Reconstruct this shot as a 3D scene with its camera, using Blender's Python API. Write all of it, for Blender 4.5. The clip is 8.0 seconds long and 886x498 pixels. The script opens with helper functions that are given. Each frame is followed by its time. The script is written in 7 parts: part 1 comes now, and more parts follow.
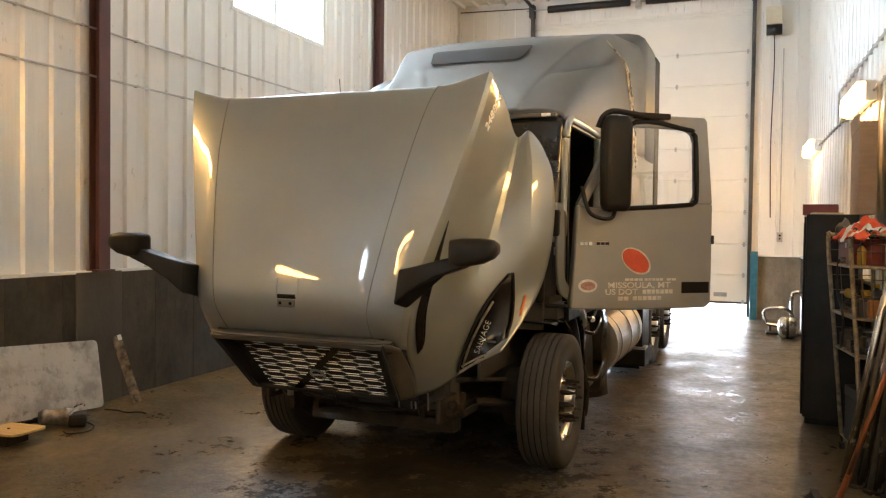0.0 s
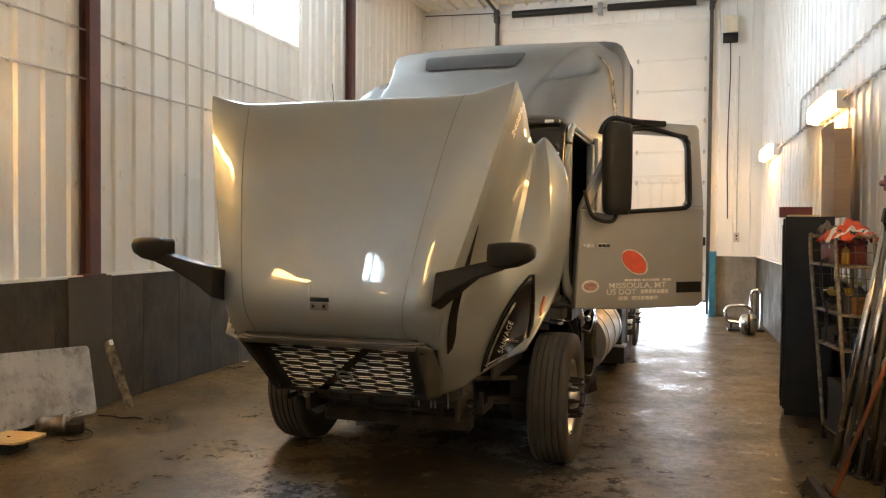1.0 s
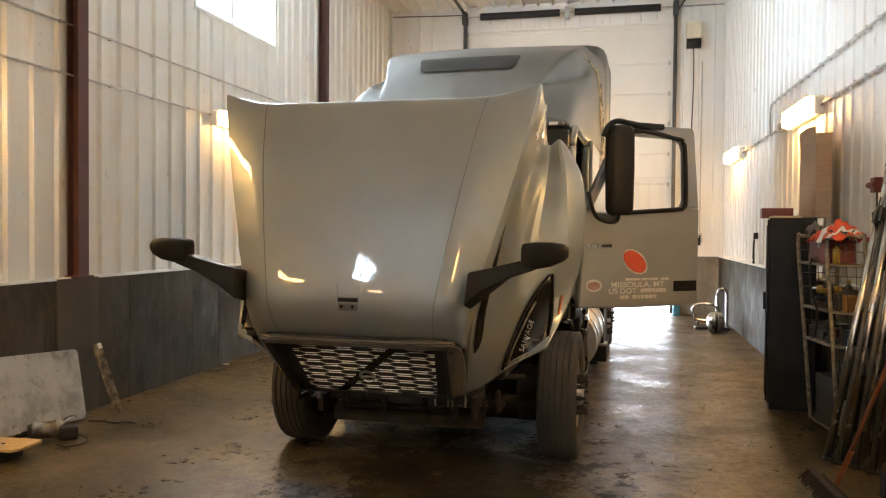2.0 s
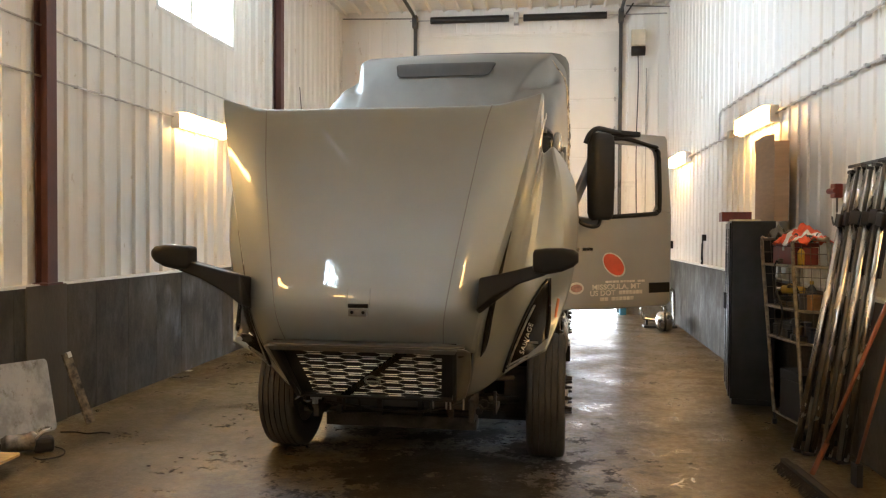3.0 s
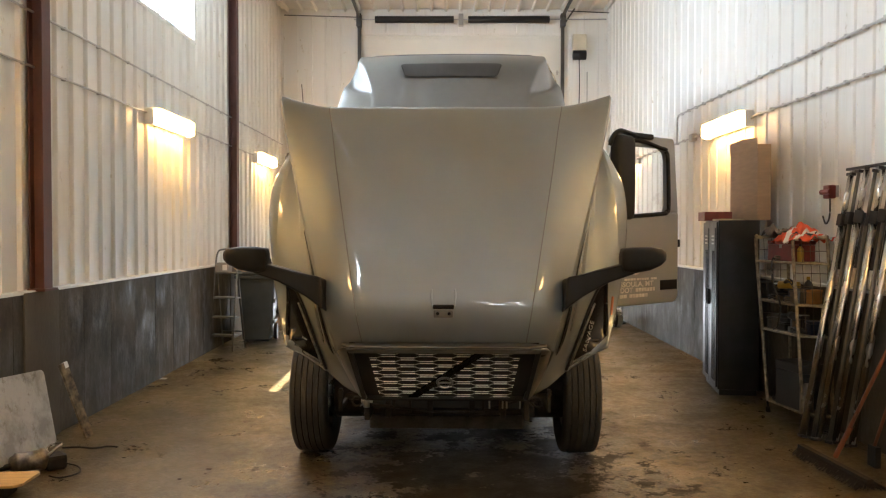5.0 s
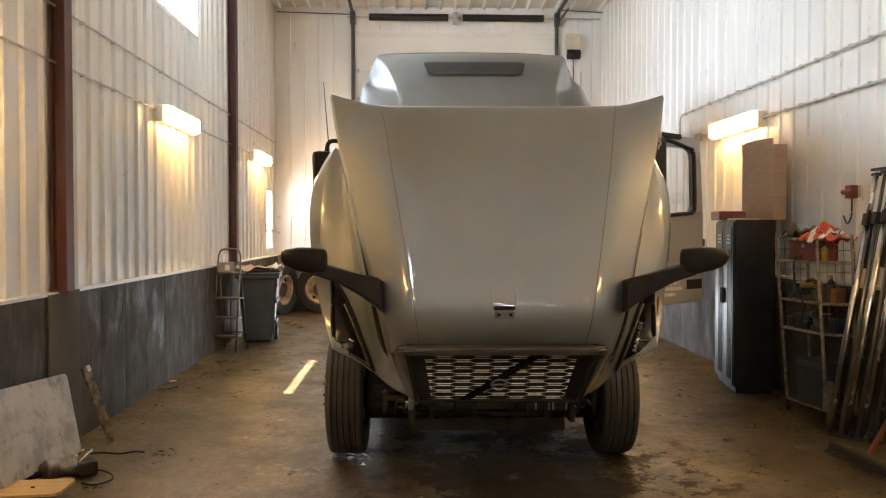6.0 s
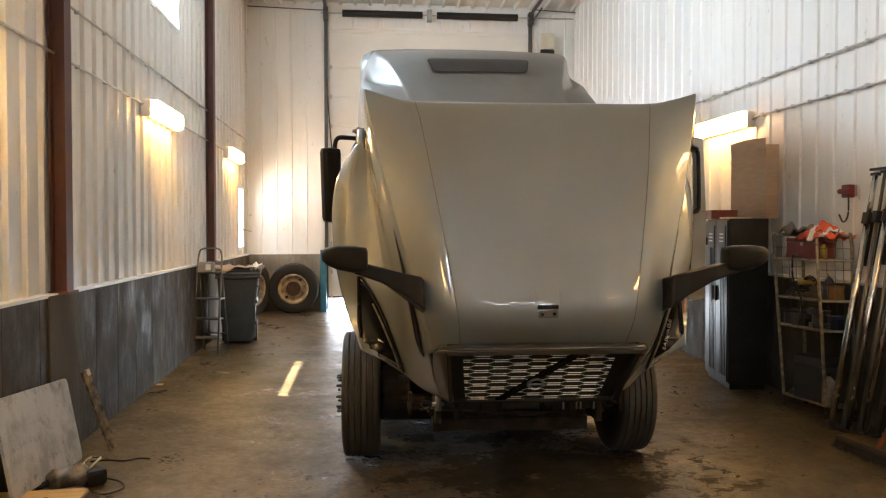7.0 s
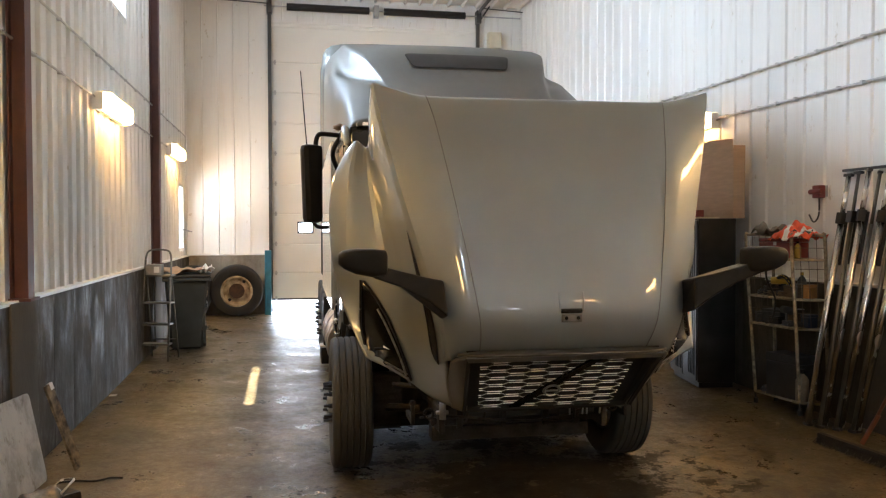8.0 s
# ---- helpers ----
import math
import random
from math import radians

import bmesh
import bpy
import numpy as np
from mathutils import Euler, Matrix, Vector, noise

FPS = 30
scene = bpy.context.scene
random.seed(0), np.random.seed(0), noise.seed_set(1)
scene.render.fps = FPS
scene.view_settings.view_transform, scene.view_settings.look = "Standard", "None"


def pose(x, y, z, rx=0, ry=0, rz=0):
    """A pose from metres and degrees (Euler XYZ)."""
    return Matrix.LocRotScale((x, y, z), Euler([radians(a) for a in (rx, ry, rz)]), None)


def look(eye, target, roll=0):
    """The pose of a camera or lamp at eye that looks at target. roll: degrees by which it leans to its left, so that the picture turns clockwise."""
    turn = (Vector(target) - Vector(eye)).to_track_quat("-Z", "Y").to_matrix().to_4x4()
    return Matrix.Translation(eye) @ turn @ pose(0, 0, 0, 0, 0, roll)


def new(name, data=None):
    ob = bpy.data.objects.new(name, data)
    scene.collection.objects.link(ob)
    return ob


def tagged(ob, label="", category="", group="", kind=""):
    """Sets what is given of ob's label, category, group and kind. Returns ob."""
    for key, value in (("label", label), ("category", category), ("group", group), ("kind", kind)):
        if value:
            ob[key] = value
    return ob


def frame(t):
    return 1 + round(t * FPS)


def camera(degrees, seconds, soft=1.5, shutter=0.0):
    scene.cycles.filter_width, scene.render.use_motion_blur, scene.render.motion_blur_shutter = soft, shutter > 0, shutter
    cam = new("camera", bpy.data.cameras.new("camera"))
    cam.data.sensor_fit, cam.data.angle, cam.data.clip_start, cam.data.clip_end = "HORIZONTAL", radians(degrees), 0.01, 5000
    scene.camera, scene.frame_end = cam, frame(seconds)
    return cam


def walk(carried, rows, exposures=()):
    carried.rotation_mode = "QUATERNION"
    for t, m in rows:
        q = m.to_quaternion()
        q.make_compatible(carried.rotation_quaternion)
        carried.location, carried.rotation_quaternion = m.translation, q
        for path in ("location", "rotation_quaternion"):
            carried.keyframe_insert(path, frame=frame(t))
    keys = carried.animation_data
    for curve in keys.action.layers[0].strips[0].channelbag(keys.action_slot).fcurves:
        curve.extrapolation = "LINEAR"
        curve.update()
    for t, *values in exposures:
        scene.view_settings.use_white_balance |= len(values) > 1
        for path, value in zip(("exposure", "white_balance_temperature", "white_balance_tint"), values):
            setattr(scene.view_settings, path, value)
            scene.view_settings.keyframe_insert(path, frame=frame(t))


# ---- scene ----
cam = camera(58.4, 8.0, soft=1.2)
PATH = [
    (0, (0.407, 0.276, 1.753), (-0.316, 2.14, 1.7), 0.7),
    (0.5, (0.194, 0.072, 1.767), (-0.459, 1.962, 1.718), 0.6),
    (1, (-0.023, -0.029, 1.768), (-0.609, 1.883, 1.718), 0.5),
    (1.5, (-0.257, -0.088, 1.749), (-0.784, 1.84, 1.7), 0.5),
    (3, (-0.919, -0.364, 1.788), (-1.198, 1.616, 1.745), 0.3),
    (3.5, (-1.186, -0.363, 1.775), (-1.378, 1.627, 1.73), 0.2),
    (4, (-1.462, -0.375, 1.788), (-1.573, 1.622, 1.743), 0.2),
    (4.5, (-1.758, -0.454, 1.783), (-1.812, 1.545, 1.742), 0.1),
    (6, (-2.568, -0.375, 1.797), (-2.501, 1.624, 1.751), 0.0),
    (6.5, (-2.835, -0.339, 1.798), (-2.719, 1.657, 1.752), 0.0),
    (7, (-3.098, -0.256, 1.79), (-2.902, 1.734, 1.742), -0.0),
    (7.5, (-3.341, -0.08, 1.799), (-3.054, 1.899, 1.748), -0.1),
    (8, (-3.604, 0.039, 1.802), (-3.214, 2.0, 1.752), -0.1),
]
walk(cam, [(t, look(eye, target, roll)) for t, eye, target, roll in PATH], [(0.0, 4.30, 6450, 9), (1.5, 4.25, 6450, 9), (3.0, 4.21, 6450, 9), (3.5, 3.98, 6450, 9), (4.0, 4.12, 6450, 9), (4.5, 4.19, 6450, 9), (6.0, 4.15, 6500, 10), (7.0, 4.09, 6400, 10), (8.0, 4.04, 6000, 10)])

# ---- world, daylight, exposure ----
world = bpy.data.worlds.new("sky")
scene.world = world
world.use_nodes = True
_n, _l = world.node_tree.nodes, world.node_tree.links
sky_node = _n.new("ShaderNodeTexSky")
sky_node.sky_type = "NISHITA"
sky_node.sun_disc = False
SUN_EL, SUN_AZ = radians(40.0), radians(180.0)
sky_node.sun_elevation, sky_node.sun_rotation = SUN_EL, SUN_AZ
_n["Background"].inputs["Strength"].default_value = 0.05
_l.new(sky_node.outputs["Color"], _n["Background"].inputs["Color"])


def lamp(name, kind, energy, colour, m, **more):
    data = bpy.data.lights.new(name, kind)
    data.energy, data.color = energy, colour
    for key, value in more.items():
        if key == "size":
            data.shape, data.size = "RECTANGLE", value
        elif key == "size_y":
            data.size_y = value
        elif key == "angle":
            data.angle = value
        elif key == "spread":
            data.spread = value
    ob = new(name, data)
    ob.matrix_world = m
    return ob


# sun from behind the camera's end of the hall, let in by an added ceiling slit
sun = lamp("sun", "SUN", 5.0, (1.0, 0.99, 0.975), pose(0, -30, 30, 90 - 40.0, 0, 0.0), angle=radians(0.22))

# ---- materials ----


def wander(n, l, mapping):
    """Moves a pattern by a random length on each object."""
    info, far = n.new("ShaderNodeObjectInfo"), n.new("ShaderNodeMath")
    far.operation = "MULTIPLY"
    far.inputs[1].default_value = 53.0
    l.new(info.outputs["Random"], far.inputs[0])
    l.new(far.outputs[0], mapping.inputs["Location"])


def material(name, colour, rough=0.5, metal=0.0, var=0.15, scale=3.0, bump=0.1, bump_scale=60.0, coat=0.0, tint=None,
             streak=(1, 1, 1), spread=0.0, rough_var=0.15):
    """A procedural surface: broad and fine colour variation, uneven gloss and fine relief."""
    m = bpy.data.materials.new(name)
    m.use_nodes = True
    n, l = m.node_tree.nodes, m.node_tree.links
    b = n["Principled BSDF"]
    tc = n.new("ShaderNodeTexCoord")
    mp = n.new("ShaderNodeMapping")
    mp.inputs["Scale"].default_value = streak
    l.new(tc.outputs["Object"], mp.inputs["Vector"])
    if spread:
        wander(n, l, mp)
    big = n.new("ShaderNodeTexNoise")
    big.inputs["Scale"].default_value, big.inputs["Detail"].default_value = scale, 6
    l.new(mp.outputs["Vector"], big.inputs["Vector"])
    fine = n.new("ShaderNodeTexNoise")
    fine.inputs["Scale"].default_value, fine.inputs["Detail"].default_value = bump_scale, 4
    l.new(mp.outputs["Vector"], fine.inputs["Vector"])
    ramp = n.new("ShaderNodeValToRGB")
    dark = [c * (1 - var) for c in (tint or colour)]
    light = [min(1, c * (1 + var * 0.6)) for c in colour]
    ramp.color_ramp.elements[0].position, ramp.color_ramp.elements[0].color = 0.32, (*dark, 1)
    ramp.color_ramp.elements[1].position, ramp.color_ramp.elements[1].color = 0.68, (*light, 1)
    mixf = n.new("ShaderNodeMath")
    mixf.operation = "MULTIPLY_ADD"
    mixf.inputs[1].default_value, mixf.inputs[2].default_value = 0.3, -0.15
    l.new(fine.outputs["Fac"], mixf.inputs[0])
    add = n.new("ShaderNodeMath")
    l.new(big.outputs["Fac"], add.inputs[0])
    l.new(mixf.outputs[0], add.inputs[1])
    last = add
    if spread:
        info = n.new("ShaderNodeObjectInfo")
        ma = n.new("ShaderNodeMath")
        ma.operation = "MULTIPLY_ADD"
        ma.inputs[1].default_value, ma.inputs[2].default_value = spread, -spread / 2
        l.new(info.outputs["Random"], ma.inputs[0])
        last = n.new("ShaderNodeMath")
        l.new(add.outputs[0], last.inputs[0])
        l.new(ma.outputs[0], last.inputs[1])
    l.new(last.outputs[0], ramp.inputs["Fac"])
    l.new(ramp.outputs["Color"], b.inputs["Base Color"])
    rr = n.new("ShaderNodeMapRange")
    rr.inputs["To Min"].default_value = max(0.02, rough - rough_var)
    rr.inputs["To Max"].default_value = min(1, rough + rough_var)
    l.new(big.outputs["Fac"], rr.inputs["Value"])
    l.new(rr.outputs["Result"], b.inputs["Roughness"])
    b.inputs["Metallic"].default_value = metal
    b.inputs["Coat Weight"].default_value = coat
    b.inputs["Coat Roughness"].default_value = 0.03
    if bump:
        bp = n.new("ShaderNodeBump")
        bp.inputs["Strength"].default_value, bp.inputs["Distance"].default_value = bump, 0.01
        l.new(fine.outputs["Fac"], bp.inputs["Height"])
        l.new(bp.outputs["Normal"], b.inputs["Normal"])
    return m


def overlay(m, scale, stretch, lo, hi, shade, detail=8, gloss=None, own=False):
    """Stains of one shape over a surface: a stretched noise, cut between lo and hi, darkens it by shade."""
    n, l = m.node_tree.nodes, m.node_tree.links
    b = n["Principled BSDF"]
    tc, mp, tx = n.new("ShaderNodeTexCoord"), n.new("ShaderNodeMapping"), n.new("ShaderNodeTexNoise")
    mp.inputs["Scale"].default_value = stretch
    l.new(tc.outputs["Object"], mp.inputs["Vector"])
    if own:
        wander(n, l, mp)
    tx.inputs["Scale"].default_value, tx.inputs["Detail"].default_value, tx.inputs["Roughness"].default_value = scale, detail, 0.68
    l.new(mp.outputs["Vector"], tx.inputs["Vector"])
    rg = n.new("ShaderNodeMapRange")
    rg.inputs["From Min"].default_value, rg.inputs["From Max"].default_value = lo, hi
    l.new(tx.outputs["Fac"], rg.inputs["Value"])
    mix = n.new("ShaderNodeMix")
    mix.data_type, mix.blend_type = "RGBA", "MULTIPLY"
    l.new(rg.outputs["Result"], mix.inputs["Factor"])
    l.new(b.inputs["Base Color"].links[0].from_socket, mix.inputs["A"])
    mix.inputs["B"].default_value = (*shade, 1)
    l.new(mix.outputs["Result"], b.inputs["Base Color"])
    if gloss is not None:
        gm = n.new("ShaderNodeMix")
        l.new(rg.outputs["Result"], gm.inputs["Factor"])
        l.new(b.inputs["Roughness"].links[0].from_socket, gm.inputs["A"])
        gm.inputs["B"].default_value = gloss
        l.new(gm.outputs["Result"], b.inputs["Roughness"])
    return m


def glow(name, colour, strength):
    m = bpy.data.materials.new(name)
    m.use_nodes = True
    b = m.node_tree.nodes["Principled BSDF"]
    b.inputs["Base Color"].default_value = (*colour, 1)
    b.inputs["Emission Color"].default_value = (*colour, 1)
    b.inputs["Emission Strength"].default_value = strength
    return m


def glass(name, colour=(1, 1, 1), rough=0.0):
    m = bpy.data.materials.new(name)
    m.use_nodes = True
    b = m.node_tree.nodes["Principled BSDF"]
    b.inputs["Base Color"].default_value = (*colour, 1)
    b.inputs["Roughness"].default_value = rough
    b.inputs["Transmission Weight"].default_value = 1.0
    b.inputs["IOR"].default_value = 1.1
    return m


STEEL_WHITE = material("white_liner_steel", (0.74, 0.72, 0.67), 0.36, 0, 0.06, 0.8, 0, 30, streak=(1, 1, 0.25), spread=0.12, rough_var=0.04)
overlay(STEEL_WHITE, 7.0, (1, 1, 0.6), 0.64, 0.70, (0.72, 0.66, 0.56), own=True)
overlay(STEEL_WHITE, 3.0, (2.0, 2.0, 0.1), 0.52, 0.75, (0.88, 0.85, 0.79), own=True)
DOOR_WHITE = material("white_door_steel", (0.72, 0.7, 0.64), 0.5, 0, 0.05, 1.2, 0.05, 80)
def stem_concrete(name, colour, gloss=0.4):
    """Sealed poured concrete: soft blotches and runs, with patches worn to a gloss."""
    m = material(name, colour, 0.74, 0, 0.3, 1.6, 0.2, 34, rough_var=0.08, spread=0.06)
    overlay(m, 1.1, (1.0, 1.0, 0.5), 0.46, 0.66, (0.66, 0.62, 0.55))
    overlay(m, 4.2, (1.3, 1.3, 0.5), 0.44, 0.66, (1.08, 1.07, 1.04), gloss=gloss)
    overlay(m, 14.0, (1, 1, 0.4), 0.50, 0.70, (0.84, 0.81, 0.76), gloss=0.74)
    m.node_tree.nodes["Principled BSDF"].inputs["Specular IOR Level"].default_value = 0.2
    return m


# one concrete in tones set to each wall's brightness, palest at the door end
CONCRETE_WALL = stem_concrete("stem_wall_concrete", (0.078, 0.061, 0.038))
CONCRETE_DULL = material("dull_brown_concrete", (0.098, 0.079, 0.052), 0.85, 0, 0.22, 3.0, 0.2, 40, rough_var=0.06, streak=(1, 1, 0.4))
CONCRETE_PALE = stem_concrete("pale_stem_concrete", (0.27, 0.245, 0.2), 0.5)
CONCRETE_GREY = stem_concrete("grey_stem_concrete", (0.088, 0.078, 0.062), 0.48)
RED_STEEL = material("red_oxide_steel", (0.10, 0.038, 0.03), 0.55, 0, 0.25, 5, 0.1, 60)
WHITE_TRIM = material("white_trim", (0.75, 0.74, 0.7), 0.45, 0, 0.1, 3, 0.05, 60)
GALV = material("galvanised_steel", (0.42, 0.42, 0.41), 0.4, 0.8, 0.25, 6, 0.08, 80)
TRACK = material("dark_track_steel", (0.08, 0.075, 0.07), 0.5, 0.6, 0.3, 6, 0.1, 80)
BLACK_IRON = material("black_spring_steel", (0.018, 0.016, 0.015), 0.5, 0.3, 0.3, 8, 0.1, 120)
PAINT = material("grey_truck_paint", (0.224, 0.246, 0.249), 0.48, 0.42, 0.07, 1.6, 0.02, 300, coat=1.0, rough_var=0.05)
PAINT.node_tree.nodes["Principled BSDF"].inputs["Coat IOR"].default_value = 1.56
# duller copy of PAINT, made lighter for the light falling on the door
DOOR_PAINT_LIT = material("brightened_dull_door_paint", (0.285, 0.292, 0.288), 0.5, 0.25, 0.08, 1.8, 0.02, 200, coat=0.3, rough_var=0.05)
# darker copy of PAINT, toned down against window light on the roof, with dust streaks
PAINT_DUSTY_DARK = material("darkened_dusty_truck_paint", (0.090, 0.093, 0.085), 0.45, 0.3, 0.12, 2.2, 0.03, 120, coat=0.25, rough_var=0.03)
overlay(PAINT_DUSTY_DARK, 2.4, (1.5, 0.7, 1.0), 0.48, 0.7, (0.85, 0.84, 0.8))
BLACK_PLASTIC = material("black_textured_plastic", (0.013, 0.0125, 0.012), 0.5, 0, 0.25, 9, 0.12, 300)
BLACK_PLASTIC.node_tree.nodes["Principled BSDF"].inputs["Specular IOR Level"].default_value = 0.18
GLOSS_BLACK = material("gloss_black_plastic", (0.008, 0.008, 0.008), 0.2, 0, 0.3, 6, 0.02, 60)
RUBBER = material("tyre_rubber", (0.044, 0.043, 0.041), 0.75, 0, 0.35, 4, 0.2, 90)
CHROME = material("chrome", (0.75, 0.74, 0.72), 0.16, 1.0, 0.12, 8, 0.02, 90)
ALU = material("polished_aluminium", (0.6, 0.58, 0.54), 0.28, 1.0, 0.2, 6, 0.05, 90)
DIRTY_METAL = material("greasy_chassis_steel", (0.034, 0.030, 0.026), 0.6, 0.1, 0.5, 9, 0.3, 60)
DIRTY_METAL.node_tree.nodes["Principled BSDF"].inputs["Specular IOR Level"].default_value = 0.15
CAB_DARK = material("dark_cab_trim", (0.036, 0.036, 0.037), 0.7, 0, 0.3, 6, 0.1, 90)
CLEAR = glass("clear_glass")
DOOR_GLASS = glass("truck_door_glass")
DOOR_GLASS.node_tree.nodes["Principled BSDF"].inputs["IOR"].default_value = 1.5
DARK_GLASS = material("dark_tinted_glass", (0.014, 0.015, 0.015), 0.1, 0, 0.2, 3, 0.0)
TUBE = glow("warm_tube_diffuser", (1.0, 0.57, 0.19), 3.2)
SKY_GLOW = glow("bright_overcast_distance", (0.86, 0.93, 1.0), 1.0)
WINDOW_GLOW = glow("bright_daylight_distance", (0.9, 0.95, 1.0), 2.2)
SNOW = material("sunlit_snow", (0.85, 0.86, 0.9), 0.8, 0, 0.08, 0.5, 0.3, 6)

CONDUIT = material("painted_conduit", (0.46, 0.44, 0.40), 0.5, 0.2, 0.25, 5, 0.1, 60)

# ---- mesh helpers ----


def part(name, bm, mat, parent=None, label="", smooth=False):
    """Links a bmesh as one mesh object under a thing or a part."""
    me = bpy.data.meshes.new(name)
    bm.to_mesh(me)
    bm.free()
    if smooth:
        me.polygons.foreach_set("use_smooth", [True] * len(me.polygons))
    me.materials.append(mat)
    ob = new(name, me)
    if parent:
        ob.parent = parent
    if label:
        tagged(ob, label)
    return ob


def empty(name, m, label, category, group="", kind=""):
    ob = new(name)
    ob.empty_display_size = 0.2
    ob.matrix_world = m
    return tagged(ob, label, category, group, kind)


def box(bm, lo, hi, m=None, bevel=0.0):
    r = bmesh.ops.create_cube(bm, size=1.0)
    v = r["verts"]
    lo, hi = Vector(lo), Vector(hi)
    bmesh.ops.transform(bm, verts=v, matrix=Matrix.Translation((lo + hi) / 2) @ Matrix.Diagonal((*(hi - lo), 1)))
    if bevel:
        e = list({e for q in v for e in q.link_edges})
        g = bmesh.ops.bevel(bm, geom=e, offset=bevel, segments=2, affect="EDGES", profile=0.6)
        v = g["verts"] + [q for q in v if q.is_valid]
        v = list({q for f in g["faces"] for q in f.verts} | {q for q in v if q.is_valid})
    if m is not None:
        bmesh.ops.transform(bm, verts=v, matrix=m)
    return v


def boxes(*pairs, bevel=0.0, m=None):
    bm = bmesh.new()
    for lo, hi in pairs:
        box(bm, lo, hi, m, bevel)
    return bm


def rod(bm, a, b, r, r2=None, seg=12):
    a, b = Vector(a), Vector(b)
    d = b - a
    res = bmesh.ops.create_cone(bm, cap_ends=True, segments=seg, radius1=r, radius2=r if r2 is None else r2, depth=d.length)
    q = d.to_track_quat("Z", "Y").to_matrix().to_4x4()
    bmesh.ops.transform(bm, verts=res["verts"], matrix=Matrix.Translation((a + b) / 2) @ q)
    return res["verts"]


def rods(*items, seg=12):
    bm = bmesh.new()
    for it in items:
        rod(bm, it[0], it[1], it[2], it[3] if len(it) > 3 else None, seg)
    return bm


def tube(points, r, seg=8):
    """A round tube along a smooth line through the points."""
    bm = bmesh.new()
    pts = smooth_line([Vector(p) for p in points], 6) if len(points) > 2 else [Vector(p) for p in points]
    rings = []
    up = Vector((0, 0, 1))
    for i, p in enumerate(pts):
        d = (pts[min(i + 1, len(pts) - 1)] - pts[max(i - 1, 0)]).normalized()
        side = d.cross(up)
        if side.length < 0.1:
            side = d.cross(Vector((0, 1, 0)))
        side.normalize()
        top = side.cross(d)
        rings.append([bm.verts.new(p + r * (math.cos(k * math.tau / seg) * side + math.sin(k * math.tau / seg) * top)) for k in range(seg)])
    for a, b in zip(rings, rings[1:]):
        for k in range(seg):
            bm.faces.new((a[k], a[(k + 1) % seg], b[(k + 1) % seg], b[k]))
    bm.faces.new(rings[0][::-1])
    bm.faces.new(rings[-1])
    bmesh.ops.recalc_face_normals(bm, faces=bm.faces)
    return bm


def smooth_line(p, steps):
    out = []
    for i in range(len(p) - 1):
        p0, p1, p2, p3 = p[max(i - 1, 0)], p[i], p[i + 1], p[min(i + 2, len(p) - 1)]
        for k in range(steps):
            t = k / steps
            out.append(0.5 * ((2 * p1) + (p2 - p0) * t + (2 * p0 - 5 * p1 + 4 * p2 - p3) * t * t + (3 * p1 - p0 - 3 * p2 + p3) * t ** 3))
    out.append(p[-1].copy())
    return out


def sheet(bm, rows, nu=6, nv=6, flip=False):
    """A smooth skin through rows of points."""
    rows = [smooth_line([Vector(p) for p in r], nu) for r in rows]
    cols = [smooth_line([r[i] for r in rows], nv) for i in range(len(rows[0]))]
    g = [[bm.verts.new(p) for p in c] for c in cols]
    for a, b in zip(g, g[1:]):
        for k in range(len(a) - 1):
            f = (a[k], b[k], b[k + 1], a[k + 1])
            bm.faces.new(f[::-1] if flip else f)
    return g


def lathe(profile, seg=48, axis="X"):
    """Turned about an axis: profile of (along, radius)."""
    bm = bmesh.new()
    rings = []
    for a, r in profile:
        ring = []
        for k in range(seg):
            c, s = r * math.cos(k * math.tau / seg), r * math.sin(k * math.tau / seg)
            ring.append(bm.verts.new((a, c, s) if axis == "X" else (c, s, a)))
        rings.append(ring)
    for a, b in zip(rings, rings[1:]):
        for k in range(seg):
            bm.faces.new((a[k], a[(k + 1) % seg], b[(k + 1) % seg], b[k]))
    bmesh.ops.recalc_face_normals(bm, faces=bm.faces)
    return bm


def solid(ob, t, offset=-1):
    s = ob.modifiers.new("thickness", "SOLIDIFY")
    s.thickness, s.offset = t, offset
    return ob


def letters(name, text, size, mat, parent, m, depth=0.002, width=0.0, thin=0.0):
    c = bpy.data.curves.new(name, "FONT")
    c.body, c.size, c.extrude, c.align_x, c.align_y = text, size, depth, "CENTER", "CENTER"
    c.offset = -thin
    tmp = bpy.data.objects.new(name, c)
    scene.collection.objects.link(tmp)
    me = bpy.data.meshes.new_from_object(tmp.evaluated_get(bpy.context.evaluated_depsgraph_get()))
    bpy.data.objects.remove(tmp)
    me.materials.clear()
    me.materials.append(mat)
    if width:
        xs = [v.co.x for v in me.vertices]
        me.transform(Matrix.Diagonal((width / (max(xs) - min(xs)), 1, 1, 1)))
    ob = new(name, me)
    ob.parent = parent
    ob.matrix_basis = m
    return ob


# ---- the hall ----
WEST, EAST, NORTH, SOUTH, CEIL, LEDGE = -5.47, 1.48, 16.4, -9.0, 6.5, 1.29
SLOPE = 0.012


def ground_z(y, x=-1.0):
    """The floor falls gently towards the camera's end and to its middle."""
    return -0.06 + SLOPE * (y - 6) + 0.02 * math.sqrt((x + 2) ** 2 + 0.04)


def structure(ob, label, category="wall"):
    return tagged(ob, label, category, kind="structure")


